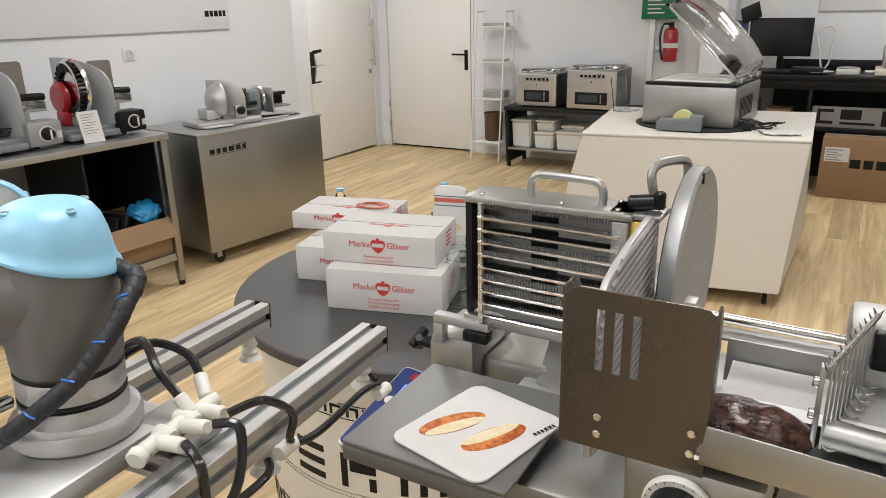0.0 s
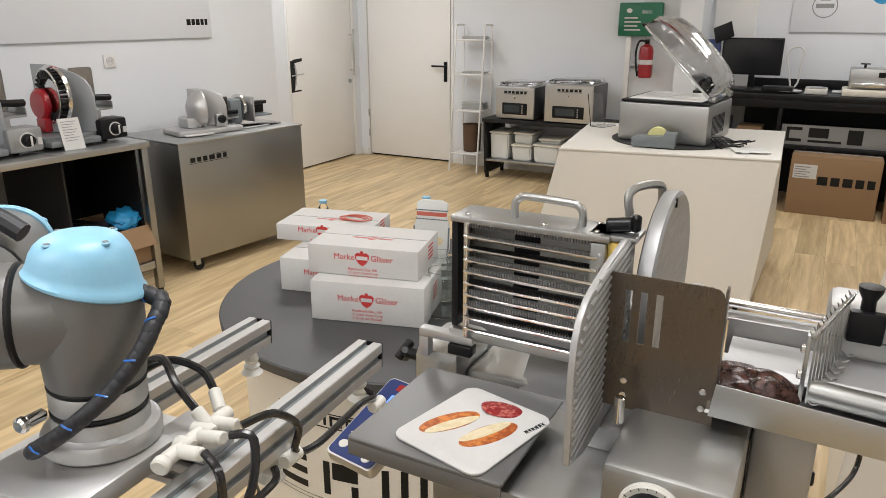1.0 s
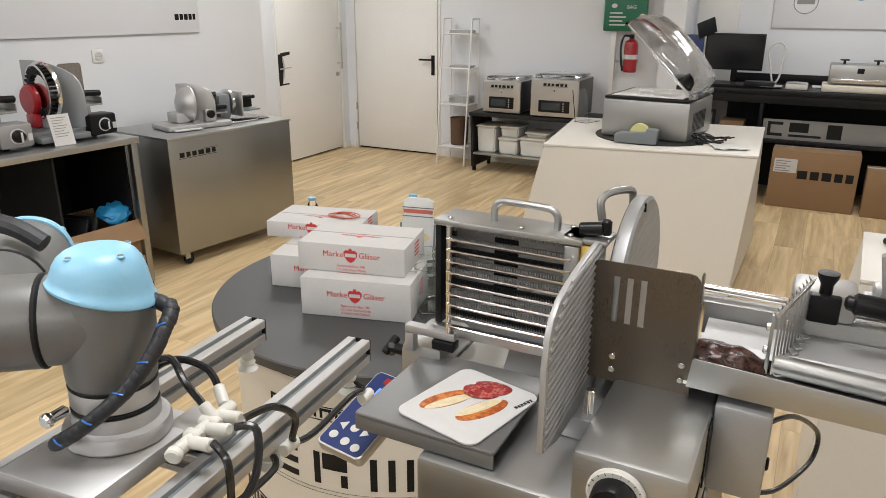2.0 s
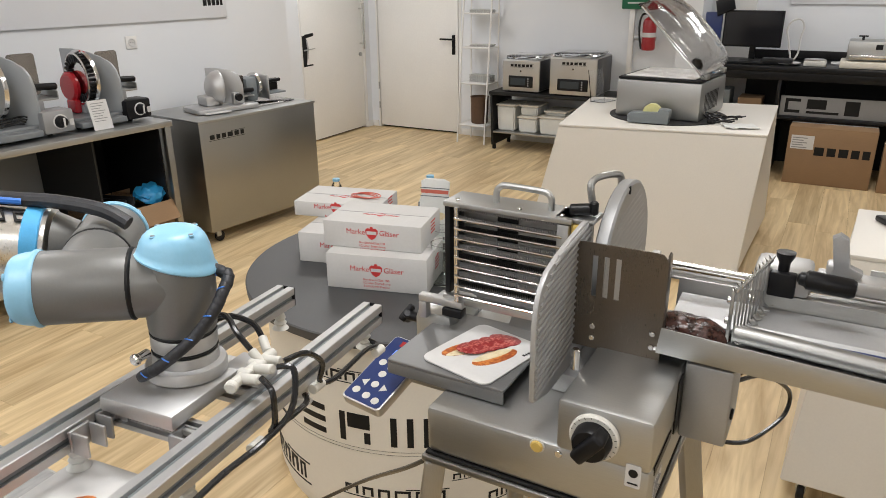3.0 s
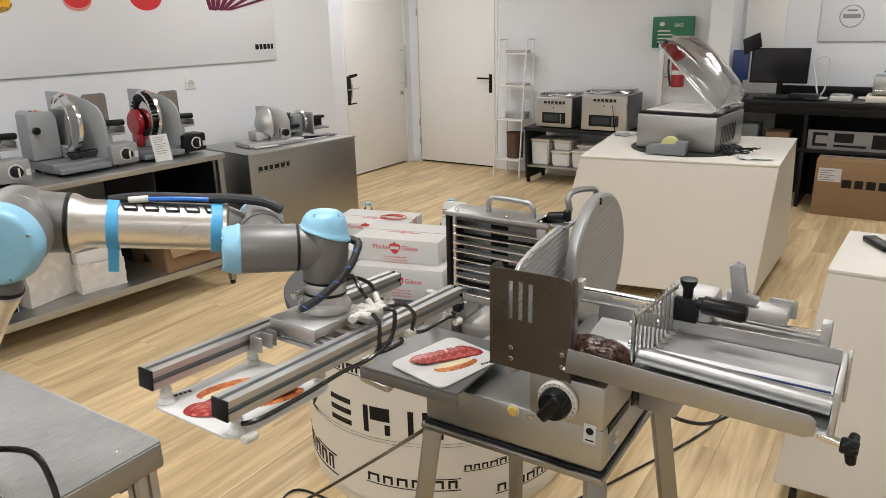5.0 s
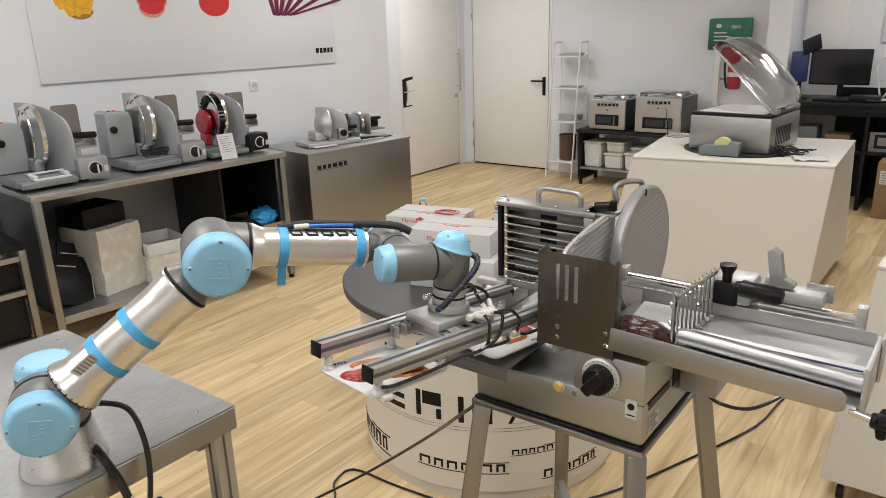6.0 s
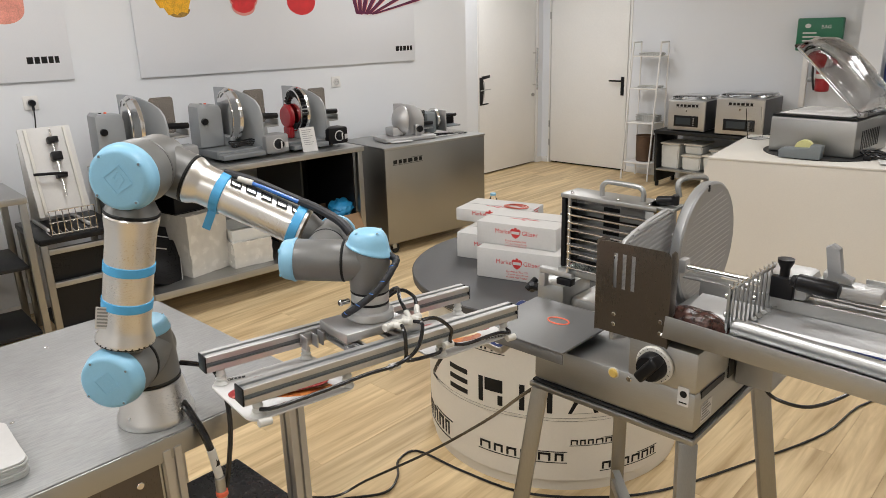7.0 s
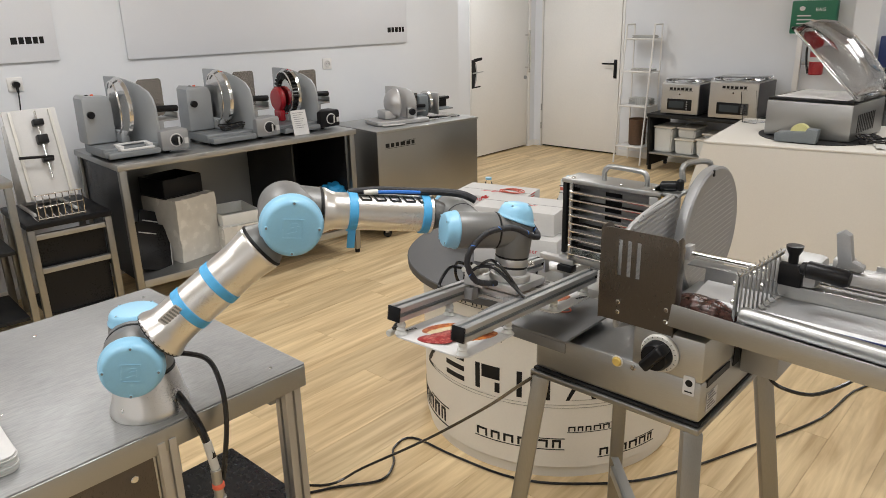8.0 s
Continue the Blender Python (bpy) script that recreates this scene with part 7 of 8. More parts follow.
sb = thing("sealer_table", "low dark table with a shelf carrying vacuum sealers", "table", (-2.72, 6.35, 0))
part("top", boxes(((-3.33, 6.09, 0.570), (-2.10, 6.62, 0.605)), bev=0.003), DARK_SHELF, sb)
for x, s in ((-3.31, 1), (-2.12, -1)):
    part("side_panel", plate([(6.14, 0.05), (6.60, 0.05), (6.60, 0.569), (6.10, 0.569)], 0.022, frame_matrix((x - 0.011, 0, 0), (0, 1, 0), (0, 0, 1)), 0.002), DARK_SHELF, sb)
    for fy in (6.19, 6.56):
        part("foot", cyls(((x, fy, 0.001), (x, fy, 0.05), 0.020), bev=0.003), RUBBER, sb)
part("shelf", boxes(((-3.298, 6.13, 0.180), (-2.132, 6.60, 0.200)), bev=0.003), STEEL, sb)
for i, (x, d, w, h) in enumerate(((-3.18, 0.30, 0.20, 0.27), (-2.94, 0.32, 0.20, 0.16), (-2.68, 0.34, 0.26, 0.18), (-2.38, 0.34, 0.26, 0.12))):
    bin_box(x, 6.33, 0.201, w, d, h)
bin_box(-2.94, 6.35, 0.363, 0.19, 0.28, 0.11)
bin_box(-2.66, 6.35, 0.383, 0.22, 0.28, 0.05)


def sealer(x0, x1, y0, z1, label):
    s = thing("vacuum_sealer", label, "vacuum sealer", ((x0 + x1) / 2, 6.3, 0.605), "vacuum sealers")
    for fx in (x0 + 0.05, x1 - 0.05):
        for fy in (y0 + 0.06, 6.52):
            part("foot", cyls(((fx, fy, 0.606), (fx, fy, 0.618), 0.016)), RUBBER, s)
    part("body", plate([(y0, 0.619), (6.56, 0.619), (6.56, z1), (y0 + 0.012, z1), (y0, z1 - 0.012)], x1 - x0, frame_matrix((x0, 0, 0), (0, 1, 0), (0, 0, 1)), 0.004), ALU, s)
    # thin dark grey sheets make both sides darker than the body
    for sx in (x0 - 0.005, x1 + 0.001):
        part("side_sheet", boxes(((sx, y0 + 0.012, 0.630), (sx + 0.004, 6.55, z1 - 0.006)), bev=0.001), SIDE_GREY, s, "dark grey sheet over the side")
    part("lid", boxes(((x0 + 0.02, y0 + 0.03, z1 + 0.001), (x1 - 0.02, 6.54, z1 + 0.035)), bev=0.012), ACRYLIC, s, "clear domed lid")
    part("lid_hinge", boxes(((x0 + 0.05, 6.545, z1 + 0.001), (x1 - 0.05, 6.565, z1 + 0.02)), bev=0.002), BLACK, s)
    w = x1 - x0
    fm = frame_matrix(((x0 + x1) / 2, y0 + 0.001, 0.712), (1, 0, 0), (0, 0, 1))
    part("display_panel", plate(rrect(w * 0.66, 0.110, 0.006), 0.004, fm, 0.001), BLACK, s, "black display panel")
    part("display", flat_marks([rrect(w * 0.40, 0.066, 0.003, 2, -0.03, 0.0)], fm @ pose(0, 0, 0.004)), SCREEN_GREY, s)
    for i in range(4):
        part("key", flat_marks([ellipse(w * 0.20, 0.03 - 0.022 * i, 0.008, 0.008, 0, 12)], fm @ pose(0, 0, 0.004)), GREY_INK, s)
    outs, tw = bar_row([0.03, 0.025, 0.027, 0.034, 0.03, 0.024], 0.024, 0.012)
    part("word_mark", flat_marks(outs, frame_matrix(((x0 + x1) / 2 - 0.11, y0 - 0.0005, z1 - 0.065), (1, 0, 0), (0, 0, 1)), 0.002), INK, s, "black word mark")
    part("gauge", cyls((((x0 + x1) / 2, y0 + 0.004, z1 - 0.105), ((x0 + x1) / 2, y0 - 0.006, z1 - 0.105), 0.010), bev=0.002), CHROME, s)


sealer(-3.20, -2.81, 6.13, 0.92, "steel chamber vacuum sealer with a black display")
sealer(-2.69, -2.23, 6.10, 0.965, "larger steel chamber vacuum sealer with a black display")

sg = thing("safety_post", "white post carrying a green sign box and a fire extinguisher", "sign post", (-2.0, 6.6, 0))
part("post", boxes(((-2.10, 6.60, 0.03), (-2.05, 6.64, 1.40)), bev=0.003), TRIM_WHITE, sg)
part("base", boxes(((-2.22, 6.42, 0.001), (-1.80, 6.66, 0.029)), bev=0.004), TRIM_WHITE, sg)
part("sign_box", boxes(((-2.174, 6.565, 1.385), (-1.780, 6.64, 1.68)), bev=0.012), GREEN_SIGN, sg, "dark green sign box")
fm = frame_matrix((-1.977, 6.5648, 1.53), (1, 0, 0), (0, 0, 1))
part("sign_word", letters("BAG", 0.045, fm @ pose(0.06, 0.055, 0), 0.0008), PAPER, sg)
part("sign_bars", flat_marks([[(-0.14, 0.01 - 0.035 * i), (-0.02 + 0.03 * (i % 2), 0.01 - 0.035 * i), (-0.02 + 0.03 * (i % 2), 0.022 - 0.035 * i), (-0.14, 0.022 - 0.035 * i)] for i in range(4)] + [ellipse(-0.10, 0.08, 0.026, 0.020)], fm), PAPER, sg)
fe = thing("fire_extinguisher", "red fire extinguisher with a black hose", "fire extinguisher", (-1.885, 6.55, 1.02))
part("bracket", boxes(((-2.04, 6.60, 1.10), (-1.83, 6.615, 1.14)), bev=0.002), STEEL, fe)
part("cylinder", lathe([(0.055, 0.0), (0.063, 0.012), (0.064, 0.24), (0.055, 0.275), (0.02, 0.30), (0, 0.30)], 28, pose(-1.885, 6.533, 1.02)), FIRE_RED, fe)
part("label", lathe([(0.0646, 0.12), (0.0648, 0.121), (0.0648, 0.16), (0.0646, 0.161)], 28, pose(-1.885, 6.533, 1.02)), PAPER, fe)
part("valve", boxes(((-1.905, 6.515, 1.321), (-1.865, 6.550, 1.36)), ((-1.90, 6.46, 1.345), (-1.87, 6.514, 1.358)), bev=0.003), BLACK, fe)
part("hose", tube([(-1.905, 6.53, 1.345), (-1.955, 6.52, 1.34), (-1.975, 6.51, 1.25), (-1.965, 6.51, 1.12), (-1.945, 6.51, 1.03)], 0.010, 8), HOSE, fe, "black hose")

# ---- white display counter with the vacuum machine ----


def tapered(name, top, base, z, label, group=""):
    """A counter whose sides slope out from its top to its foot."""
    cx, cy = sum(p[0] for p in top) / 4, sum(p[1] for p in top) / 4
    b = thing(name, label, "counter", (cx, cy, 0), group)
    bm = bmesh.new()
    lo = [bm.verts.new((x, y, 0.085)) for x, y in base]
    hi = [bm.verts.new((x, y, z - 0.012)) for x, y in top]
    bm.faces.new(lo[::-1]), bm.faces.new(hi)
    for i in range(4):
        bm.faces.new((lo[i], lo[(i + 1) % 4], hi[(i + 1) % 4], hi[i]))
    bmesh.ops.recalc_face_normals(bm, faces=bm.faces[:])
    bmesh.ops.bevel(bm, geom=bm.edges[:], offset=0.004, segments=2, affect="EDGES")
    part("body", bm, COUNTER_WHITE, b)
    part("top", plate([(cx + (x - cx) * 1.004, cy + (y - cy) * 1.004) for x, y in top], 0.012, pose(0, 0, z - 0.0119), 0.002), COUNTER_WHITE, b)
    for x, y in base:
        px, py = cx + (x - cx) * 0.88, cy + (y - cy) * 0.88
        part("castor_fork", boxes(((px - 0.016, py - 0.016, 0.035), (px + 0.016, py + 0.016, 0.084)), bev=0.003), STEEL, b)
        part("castor_wheel", cyls(((px - 0.012, py, 0.036), (px + 0.012, py, 0.036), 0.035), bev=0.004), RUBBER, b, "dark castor wheel")
    return b


tapered("display_counter", [(-1.605, 3.42), (-0.50, 3.62), (-0.547, 4.65), (-1.75, 4.48)], [(-1.77, 3.33), (-0.55, 3.54), (-0.53, 4.74), (-1.93, 4.52)], 0.88, "white tapered display counter on castors")
ZC = 0.8805
cdisc = thing("turntable", "round steel turntable let into the counter top", "turntable", (-1.11, 3.98, ZC))
part("ring", lathe([(0.315, 0.0005), (0.345, 0.0005), (0.345, 0.005), (0.315, 0.005)], 64, pose(-1.11, 3.98, ZC)), DARK_SHELF, cdisc, "dark ring")
part("disc", lathe([(0.313, 0.0005), (0.313, 0.004), (0, 0.004)], 64, pose(-1.11, 3.98, ZC)), ALU, cdisc)
vm = thing("vacuum_machine", "steel vacuum machine with its clear dome lid standing open", "vacuum machine", (-1.12, 4.07, ZC))
VM = pose(-1.118, 4.075, 0, 0, 0, -5)
part("body", boxes(((-0.252, -0.275, 0.887), (0.252, 0.275, 1.105)), bev=0.012, m=VM), STEEL, vm)
for fx in (-0.2, 0.2):
    for fy in (-0.22, 0.22):
        part("foot", cyls((VM @ Vector((fx, fy, 0.8855)), VM @ Vector((fx, fy, 0.8868)), 0.02)), RUBBER, vm)
part("rim", boxes(((-0.247, -0.27, 1.106), (0.247, 0.27, 1.120)), bev=0.005, m=VM), BLACK, vm, "black chamber rim")
part("chamber_tray", boxes(((-0.215, -0.235, 1.1205), (0.20, 0.22, 1.125)), bev=0.002, m=VM), PAPER, vm, "white sheet over the chamber")
part("side_vent", boxes(*[((0.2525, -0.18 + 0.03 * i, 0.93), (0.2535, -0.165 + 0.03 * i, 1.04)) for i in range(10)], m=VM), BLACK, vm)
# lid: a hollow half-round cover hinged on the far side
LW, LL = 0.24, 0.54
LMAT = VM @ pose(0.245, 0.0, 1.130, 0, 44, 0)
bm = bmesh.new()
rings = []
for k in range(13):
    a = math.pi * k / 12
    ring = []
    for j in range(11):
        b = math.pi * j / 10
        ring.append(bm.verts.new((-0.02 - LL * (0.5 - 0.5 * math.cos(a)), -LW * math.cos(b), 0.012 + 0.125 * math.sin(a) ** 0.45 * math.sin(b) ** 0.45)))
    rings.append(ring)
for p, q in zip(rings, rings[1:]):
    for j in range(10):
        bm.faces.new((p[j], p[j + 1], q[j + 1], q[j]))
geo = bmesh.ops.solidify(bm, geom=bm.faces[:], thickness=0.003)
bmesh.ops.recalc_face_normals(bm, faces=bm.faces[:])
bm.transform(LMAT)
part("lid", bm, LID_CLEAR, vm, "clear acrylic dome lid, open", smooth=50)
part("lid_frame", boxes(((-0.575, -0.252, -0.002), (-0.555, 0.252, 0.012)), ((-0.02, -0.252, -0.002), (0.0, 0.252, 0.012)), ((-0.555, -0.252, -0.002), (-0.021, -0.236, 0.012)), ((-0.555, 0.236, -0.002), (-0.021, 0.252, 0.012)), bev=0.003, m=LMAT), ACRYLIC, vm, "clear lid flange")
for s in (-1, 1):
    part("hinge", boxes(((0.225, s * 0.19 - 0.03, 1.121), (0.262, s * 0.19 + 0.03, 1.15)), bev=0.004, m=VM), STEEL, vm)
part("lid_knob", cyls((LMAT @ Vector((-0.56, 0, 0.013)), LMAT @ Vector((-0.58, 0, 0.05)), 0.022), bev=0.006), ACRYLIC, vm)
gd = thing("tape_dispenser", "grey bag-closing tape dispenser with a yellow-green roll", "tape dispenser", (-1.15, 3.67, ZC))
part("body", plate([(-0.115, 0.006), (0.115, 0.006), (0.120, 0.085), (0.060, 0.090), (0.05, 0.070), (-0.10, 0.062), (-0.118, 0.05)], 0.08, frame_matrix((-1.15, 3.705, ZC + 0.0005), (1, 0.06, 0), (0, 0, 1)), 0.006), GADGET_GREY, gd)
part("tape_roll", lathe([(0.020, 0.0), (0.052, 0.0), (0.054, 0.004), (0.054, 0.036), (0.052, 0.04), (0.020, 0.04)], 32, axis_matrix((-1.135, 3.69, ZC + 0.058), (-1.135, 2.69, ZC + 0.058 + 0.0))  @ pose(0, 0, -0.02)), TAPE_YELLOW, gd, "yellow-green tape roll")
part("sticker", boxes(((-1.262, 3.6325, ZC + 0.012), (-1.235, 3.6345, ZC + 0.028))), AMBER, gd)
bm = bmesh.new()
for j in range(3):
    add_tube(bm, [(-0.77 + (0.075 + 0.02 * j) * math.cos(a), 3.90 + (0.05 + 0.012 * j) * math.sin(a), ZC + 0.006 + 0.006 * j + 0.012 * (1 + math.sin(2 * a + j))) for a in (2 * math.pi * i / 16 for i in range(15))], 0.0045, 7, 3)
solid("coiled_cable", bm, HOSE, "loose coil of black power cord on the counter", "cable", at=(-0.77, 3.9, ZC))
solid("cord_plug", cyls(((-0.84, 3.80, ZC + 0.016), (-0.80, 3.79, ZC + 0.016), 0.015), bev=0.004), BLACK, "black power plug on the counter", "plug", at=(-0.82, 3.8, ZC))
bm = bmesh.new()
rnd = random.Random(2)
bmesh.ops.create_grid(bm, x_segments=10, y_segments=8, size=1)
for v in bm.verts:
    v.co = Vector((v.co.x * 0.09, v.co.y * 0.07, 0.004 + rnd.uniform(0, 0.008)))
bmesh.ops.solidify(bm, geom=bm.faces[:], thickness=0.0015)
bm.transform(pose(-0.66, 3.77, ZC + 0.001, 0, 0, 20))
solid("clear_bag", bm, FROSTED, "flat clear plastic bag lying on the counter", "bag", at=(-0.66, 3.77, ZC))
lh = thing("leaflet_holder", "clear acrylic leaflet holder", "leaflet holder", (-1.68, 4.33, ZC))
part("back", boxes(((-0.003, -0.075, 0.001), (0.003, 0.075, 0.21)), m=pose(-1.66, 4.33, ZC, 0, -10, -20)), ACRYLIC, lh)
part("foot", boxes(((-0.05, -0.075, 0.001), (0.05, 0.075, 0.005)), m=pose(-1.62, 4.315, ZC, 0, 0, -20)), ACRYLIC, lh)

# ---- black counter at the end wall ----
bc = thing("black_counter", "long black counter with an open lower shelf", "counter", (0.9, 6.6, 0))
part("top", boxes(((-1.40, 6.28, 0.905), (XR - 0.01, 6.93, 0.950)), bev=0.004), BLACK_SATIN, bc)
part("apron", boxes(((-1.39, 6.30, 0.835), (XR - 0.01, 6.32, 0.904)), bev=0.002), BLACK_SATIN, bc)
part("upstand", boxes(((-1.00, 6.915, 0.951), (XR - 0.01, 6.945, 1.03)), bev=0.003), BLACK_SATIN, bc)
part("lower_shelf", boxes(((-1.39, 6.34, 0.50), (XR - 0.01, 6.92, 0.53)), bev=0.003), BLACK_SATIN, bc)
part("back_panel", boxes(((-1.39, 6.921, 0.0), (XR - 0.01, 6.935, 0.904))), BLACK, bc)
for x in (-1.385, -0.70, 0.9, 2.2):
    part("upright", boxes(((x, 6.33, 0.0), (x + 0.03, 6.92, 0.499)), ((x, 6.33, 0.531), (x + 0.03, 6.92, 0.834)), bev=0.002), BLACK, bc)
for x0, y0, w, d, h, mt, lab in ((-0.86, 6.36, 0.24, 0.16, 0.05, BLACK, "flat black gadget on the black counter"), (-0.33, 6.60, 0.24, 0.14, 0.012, PAPER, "thin white tray on the black counter")):
    solid("counter_gadget", boxes(((x0, y0, 0.9515), (x0 + w, y0 + d, 0.951 + h)), bev=min(0.01, h / 3)), mt, lab, "gadget", at=(x0 + w / 2, y0 + d / 2, 0.951))
sn = thing("counter_sign", "grey framed sign with large pale bars", "sign", (-0.3, 6.38, 0.53))
part("sign_plate", boxes(((-0.66, 6.37, 0.532), (0.35, 6.385, 0.70)), bev=0.002), GREY_INK, sn)
part("sign_bars", flat_marks([[(-0.62, 0.56), (-0.50, 0.56), (-0.50, 0.585), (-0.595, 0.585), (-0.595, 0.655), (-0.50, 0.655), (-0.50, 0.68), (-0.62, 0.68)], [(-0.45, 0.56), (-0.20, 0.56), (-0.20, 0.58), (-0.45, 0.58)], [(-0.45, 0.60), (-0.30, 0.60), (-0.30, 0.68), (-0.45, 0.68)], [(-0.16, 0.56), (-0.05, 0.56), (-0.05, 0.68), (-0.16, 0.68)]], frame_matrix((0, 6.3698, 0), (1, 0, 0), (0, 0, 1))), INK, sn)
CZ = 0.951
mo = thing("monitor", "black flat computer monitor, switched off", "monitor", (-0.975, 6.6, CZ))
part("case", boxes(((-1.236, 6.585, 1.075), (-0.744, 6.615, 1.386)), bev=0.006), BLACK, mo)
part("screen", boxes(((-1.224, 6.5835, 1.090), (-0.756, 6.5845, 1.374))), SCREEN, mo)
part("stand", boxes(((-1.00, 6.616, 0.97), (-0.95, 6.64, 1.20)), ((-1.07, 6.53, 0.9515), (-0.88, 6.70, 0.965)), bev=0.004), BLACK, mo)
solid("keyboard", boxes(((-1.15, 6.36, CZ + 0.0005), (-0.80, 6.48, CZ + 0.018)), bev=0.004), BLACK, "black keyboard before the monitor", "keyboard", at=(-0.97, 6.42, CZ))
dv = thing("tablet_stand", "black stand with a blue device", "tablet stand", (-1.31, 6.6, CZ))
part("foot", boxes(((-1.39, 6.50, CZ + 0.0005), (-1.24, 6.70, CZ + 0.015)), bev=0.004), BLACK, dv)
part("pole", boxes(((-1.33, 6.60, CZ + 0.016), (-1.30, 6.63, 1.30)), bev=0.003), BLACK, dv)
part("device", boxes(((-1.395, 6.55, 1.10), (-1.25, 6.599, 1.370)), bev=0.010), KEY_BLUE, dv, "dark blue device")
part("flap", boxes(((-0.08, -0.10, 0), (0.08, 0.10, 0.012)), bev=0.003, m=pose(-1.24, 6.60, 1.425, 40, -24, 0)), BLACK, dv, "tilted black plate")
solid("loop_stand", tube([(-0.645, 6.60, CZ + 0.003), (-0.60, 6.60, 1.03), (-0.595, 6.60, 1.16), (-0.58, 6.60, 1.26), (-0.615, 6.60, 1.315), (-0.68, 6.60, 1.30), (-0.71, 6.60, 1.23), (-0.685, 6.60, 1.13), (-0.660, 6.60, 1.02), (-0.645, 6.60, CZ + 0.003)], 0.008, 8), PAPER, "white looped wire stand on the black counter", "stand", at=(-0.645, 6.6, CZ))
solid("white_plate", lathe([(0.06, 0.0005), (0.11, 0.016), (0.112, 0.019), (0.06, 0.006), (0, 0.005)], 32, pose(-0.66, 6.45, CZ)), PAPER, "white round plate on the black counter", "plate", "plates", at=(-0.66, 6.45, CZ))
sc = thing("kitchen_scale", "pale kitchen scale with a steel pan", "scale", (-0.447, 6.45, CZ))
part("body", boxes(((-0.53, 6.37, CZ + 0.0005), (-0.36, 6.54, CZ + 0.045)), bev=0.008), FITTING, sc)
part("pan", lathe([(0.08, 0.046), (0.085, 0.050), (0.08, 0.054), (0, 0.054)], 28, pose(-0.447, 6.46, CZ)), CHROME, sc)
sw = thing("bag_sealer", "low steel bag sealing machine with a pale base tray", "sealing machine", (0.0, 6.5, CZ))
part("base_tray", boxes(((-0.26, 6.32, CZ + 0.0005), (0.26, 6.66, CZ + 0.055)), bev=0.010), BIN_WHITE, sw, "pale base tray")
part("body", boxes(((-0.22, 6.40, CZ + 0.056), (0.24, 6.68, CZ + 0.215)), bev=0.010), STEEL, sw)
part("jaw", boxes(((-0.20, 6.345, CZ + 0.075), (0.22, 6.398, CZ + 0.11)), bev=0.004), CHROME, sw)
for x in (-0.12, 0.12):
    part("clamp_screw", cyls(((x, 6.50, CZ + 0.215), (x, 6.50, CZ + 0.245), 0.010), ((x - 0.035, 6.50, CZ + 0.248), (x + 0.035, 6.50, CZ + 0.248), 0.006), bev=0.002), BLACK, sw, "black clamp screw")
part("front_switch", boxes(((-0.02, 6.396, CZ + 0.15), (0.03, 6.3995, CZ + 0.19))), BLACK, sw)
solid("white_tray", boxes(((0.30, 6.40, CZ + 0.0005), (0.75, 6.70, CZ + 0.03)), bev=0.006), PAPER, "white tray on the black counter", "tray", at=(0.5, 6.55, CZ))
for x, w, h, mt in ((-1.25, 0.16, 0.18, GADGET_GREY), (-1.02, 0.20, 0.12, CARD_BROWN), (0.45, 0.22, 0.16, FROSTED)):
    solid("shelf_box", boxes(((x, 6.45, 0.5305), (x + w, 6.70, 0.53 + h)), bev=0.006), mt, "small box on the counter's lower shelf", "box", "boxes on the shelf", at=(x + w / 2, 6.57, 0.53))


def brown_carton(x0, x1, y0, y1, h, big):
    b = thing("brown_carton", "closed brown cardboard carton with a black word mark" if big else "smaller brown cardboard carton", "carton", ((x0 + x1) / 2, (y0 + y1) / 2, 0), "brown cartons")
    part("box", boxes(((x0, y0, 0.001), (x1, y1, h)), bev=0.004), CARD_BROWN, b)
    part("tape", boxes(((x0 + 0.002, (y0 + y1) / 2 - 0.025, h + 0.0002), (x1 - 0.002, (y0 + y1) / 2 + 0.025, h + 0.0010))), FITTING, b, "strip of packing tape")
    m = frame_matrix((x0, y0 - 0.0003, 0), (1, 0, 0), (0, 0, 1))
    if big:
        outs, w = bar_row([0.075, 0.065, 0.07, 0.06, 0.055], 0.07, 0.022, 0, False, False)
        part("word_mark", flat_marks([[(0.21 + px, 0.255 + pz) for px, pz in o] for o in outs], m), INK, b, "black word mark")
        part("label", flat_marks([[(0.025, 0.30), (0.20, 0.30), (0.20, 0.415), (0.025, 0.415)]], m), PAPER, b, "white shipping label")
        part("label_print", flat_marks([[(0.035, 0.31 + 0.02 * i), (0.15 - 0.03 * (i % 2), 0.31 + 0.02 * i), (0.15 - 0.03 * (i % 2), 0.318 + 0.02 * i), (0.035, 0.318 + 0.02 * i)] for i in range(5)], m @ pose(0, 0, 0.0006)), GREY_INK, b)


brown_carton(-0.54, 0.115, 6.13, 6.58, 0.485, True)
brown_carton(0.17, 0.70, 6.10, 6.29, 0.39, False)
tapered("display_counter", [(-0.08, 1.85), (0.90, 1.85), (0.90, 2.40), (-0.055, 2.38)], [(-0.15, 1.74), (0.98, 1.74), (0.98, 2.48), (-0.13, 2.46)], 0.88, "small white tapered display counter on castors")
solid("handset", boxes(((-0.025, -0.075, 0.0005), (0.025, 0.075, 0.022)), bev=0.007, m=pose(0.05, 2.2, 0.8805, 0, 0, 30)), BLACK, "black handset lying on the small counter", "handset", at=(0.05, 2.2, 0.8805))

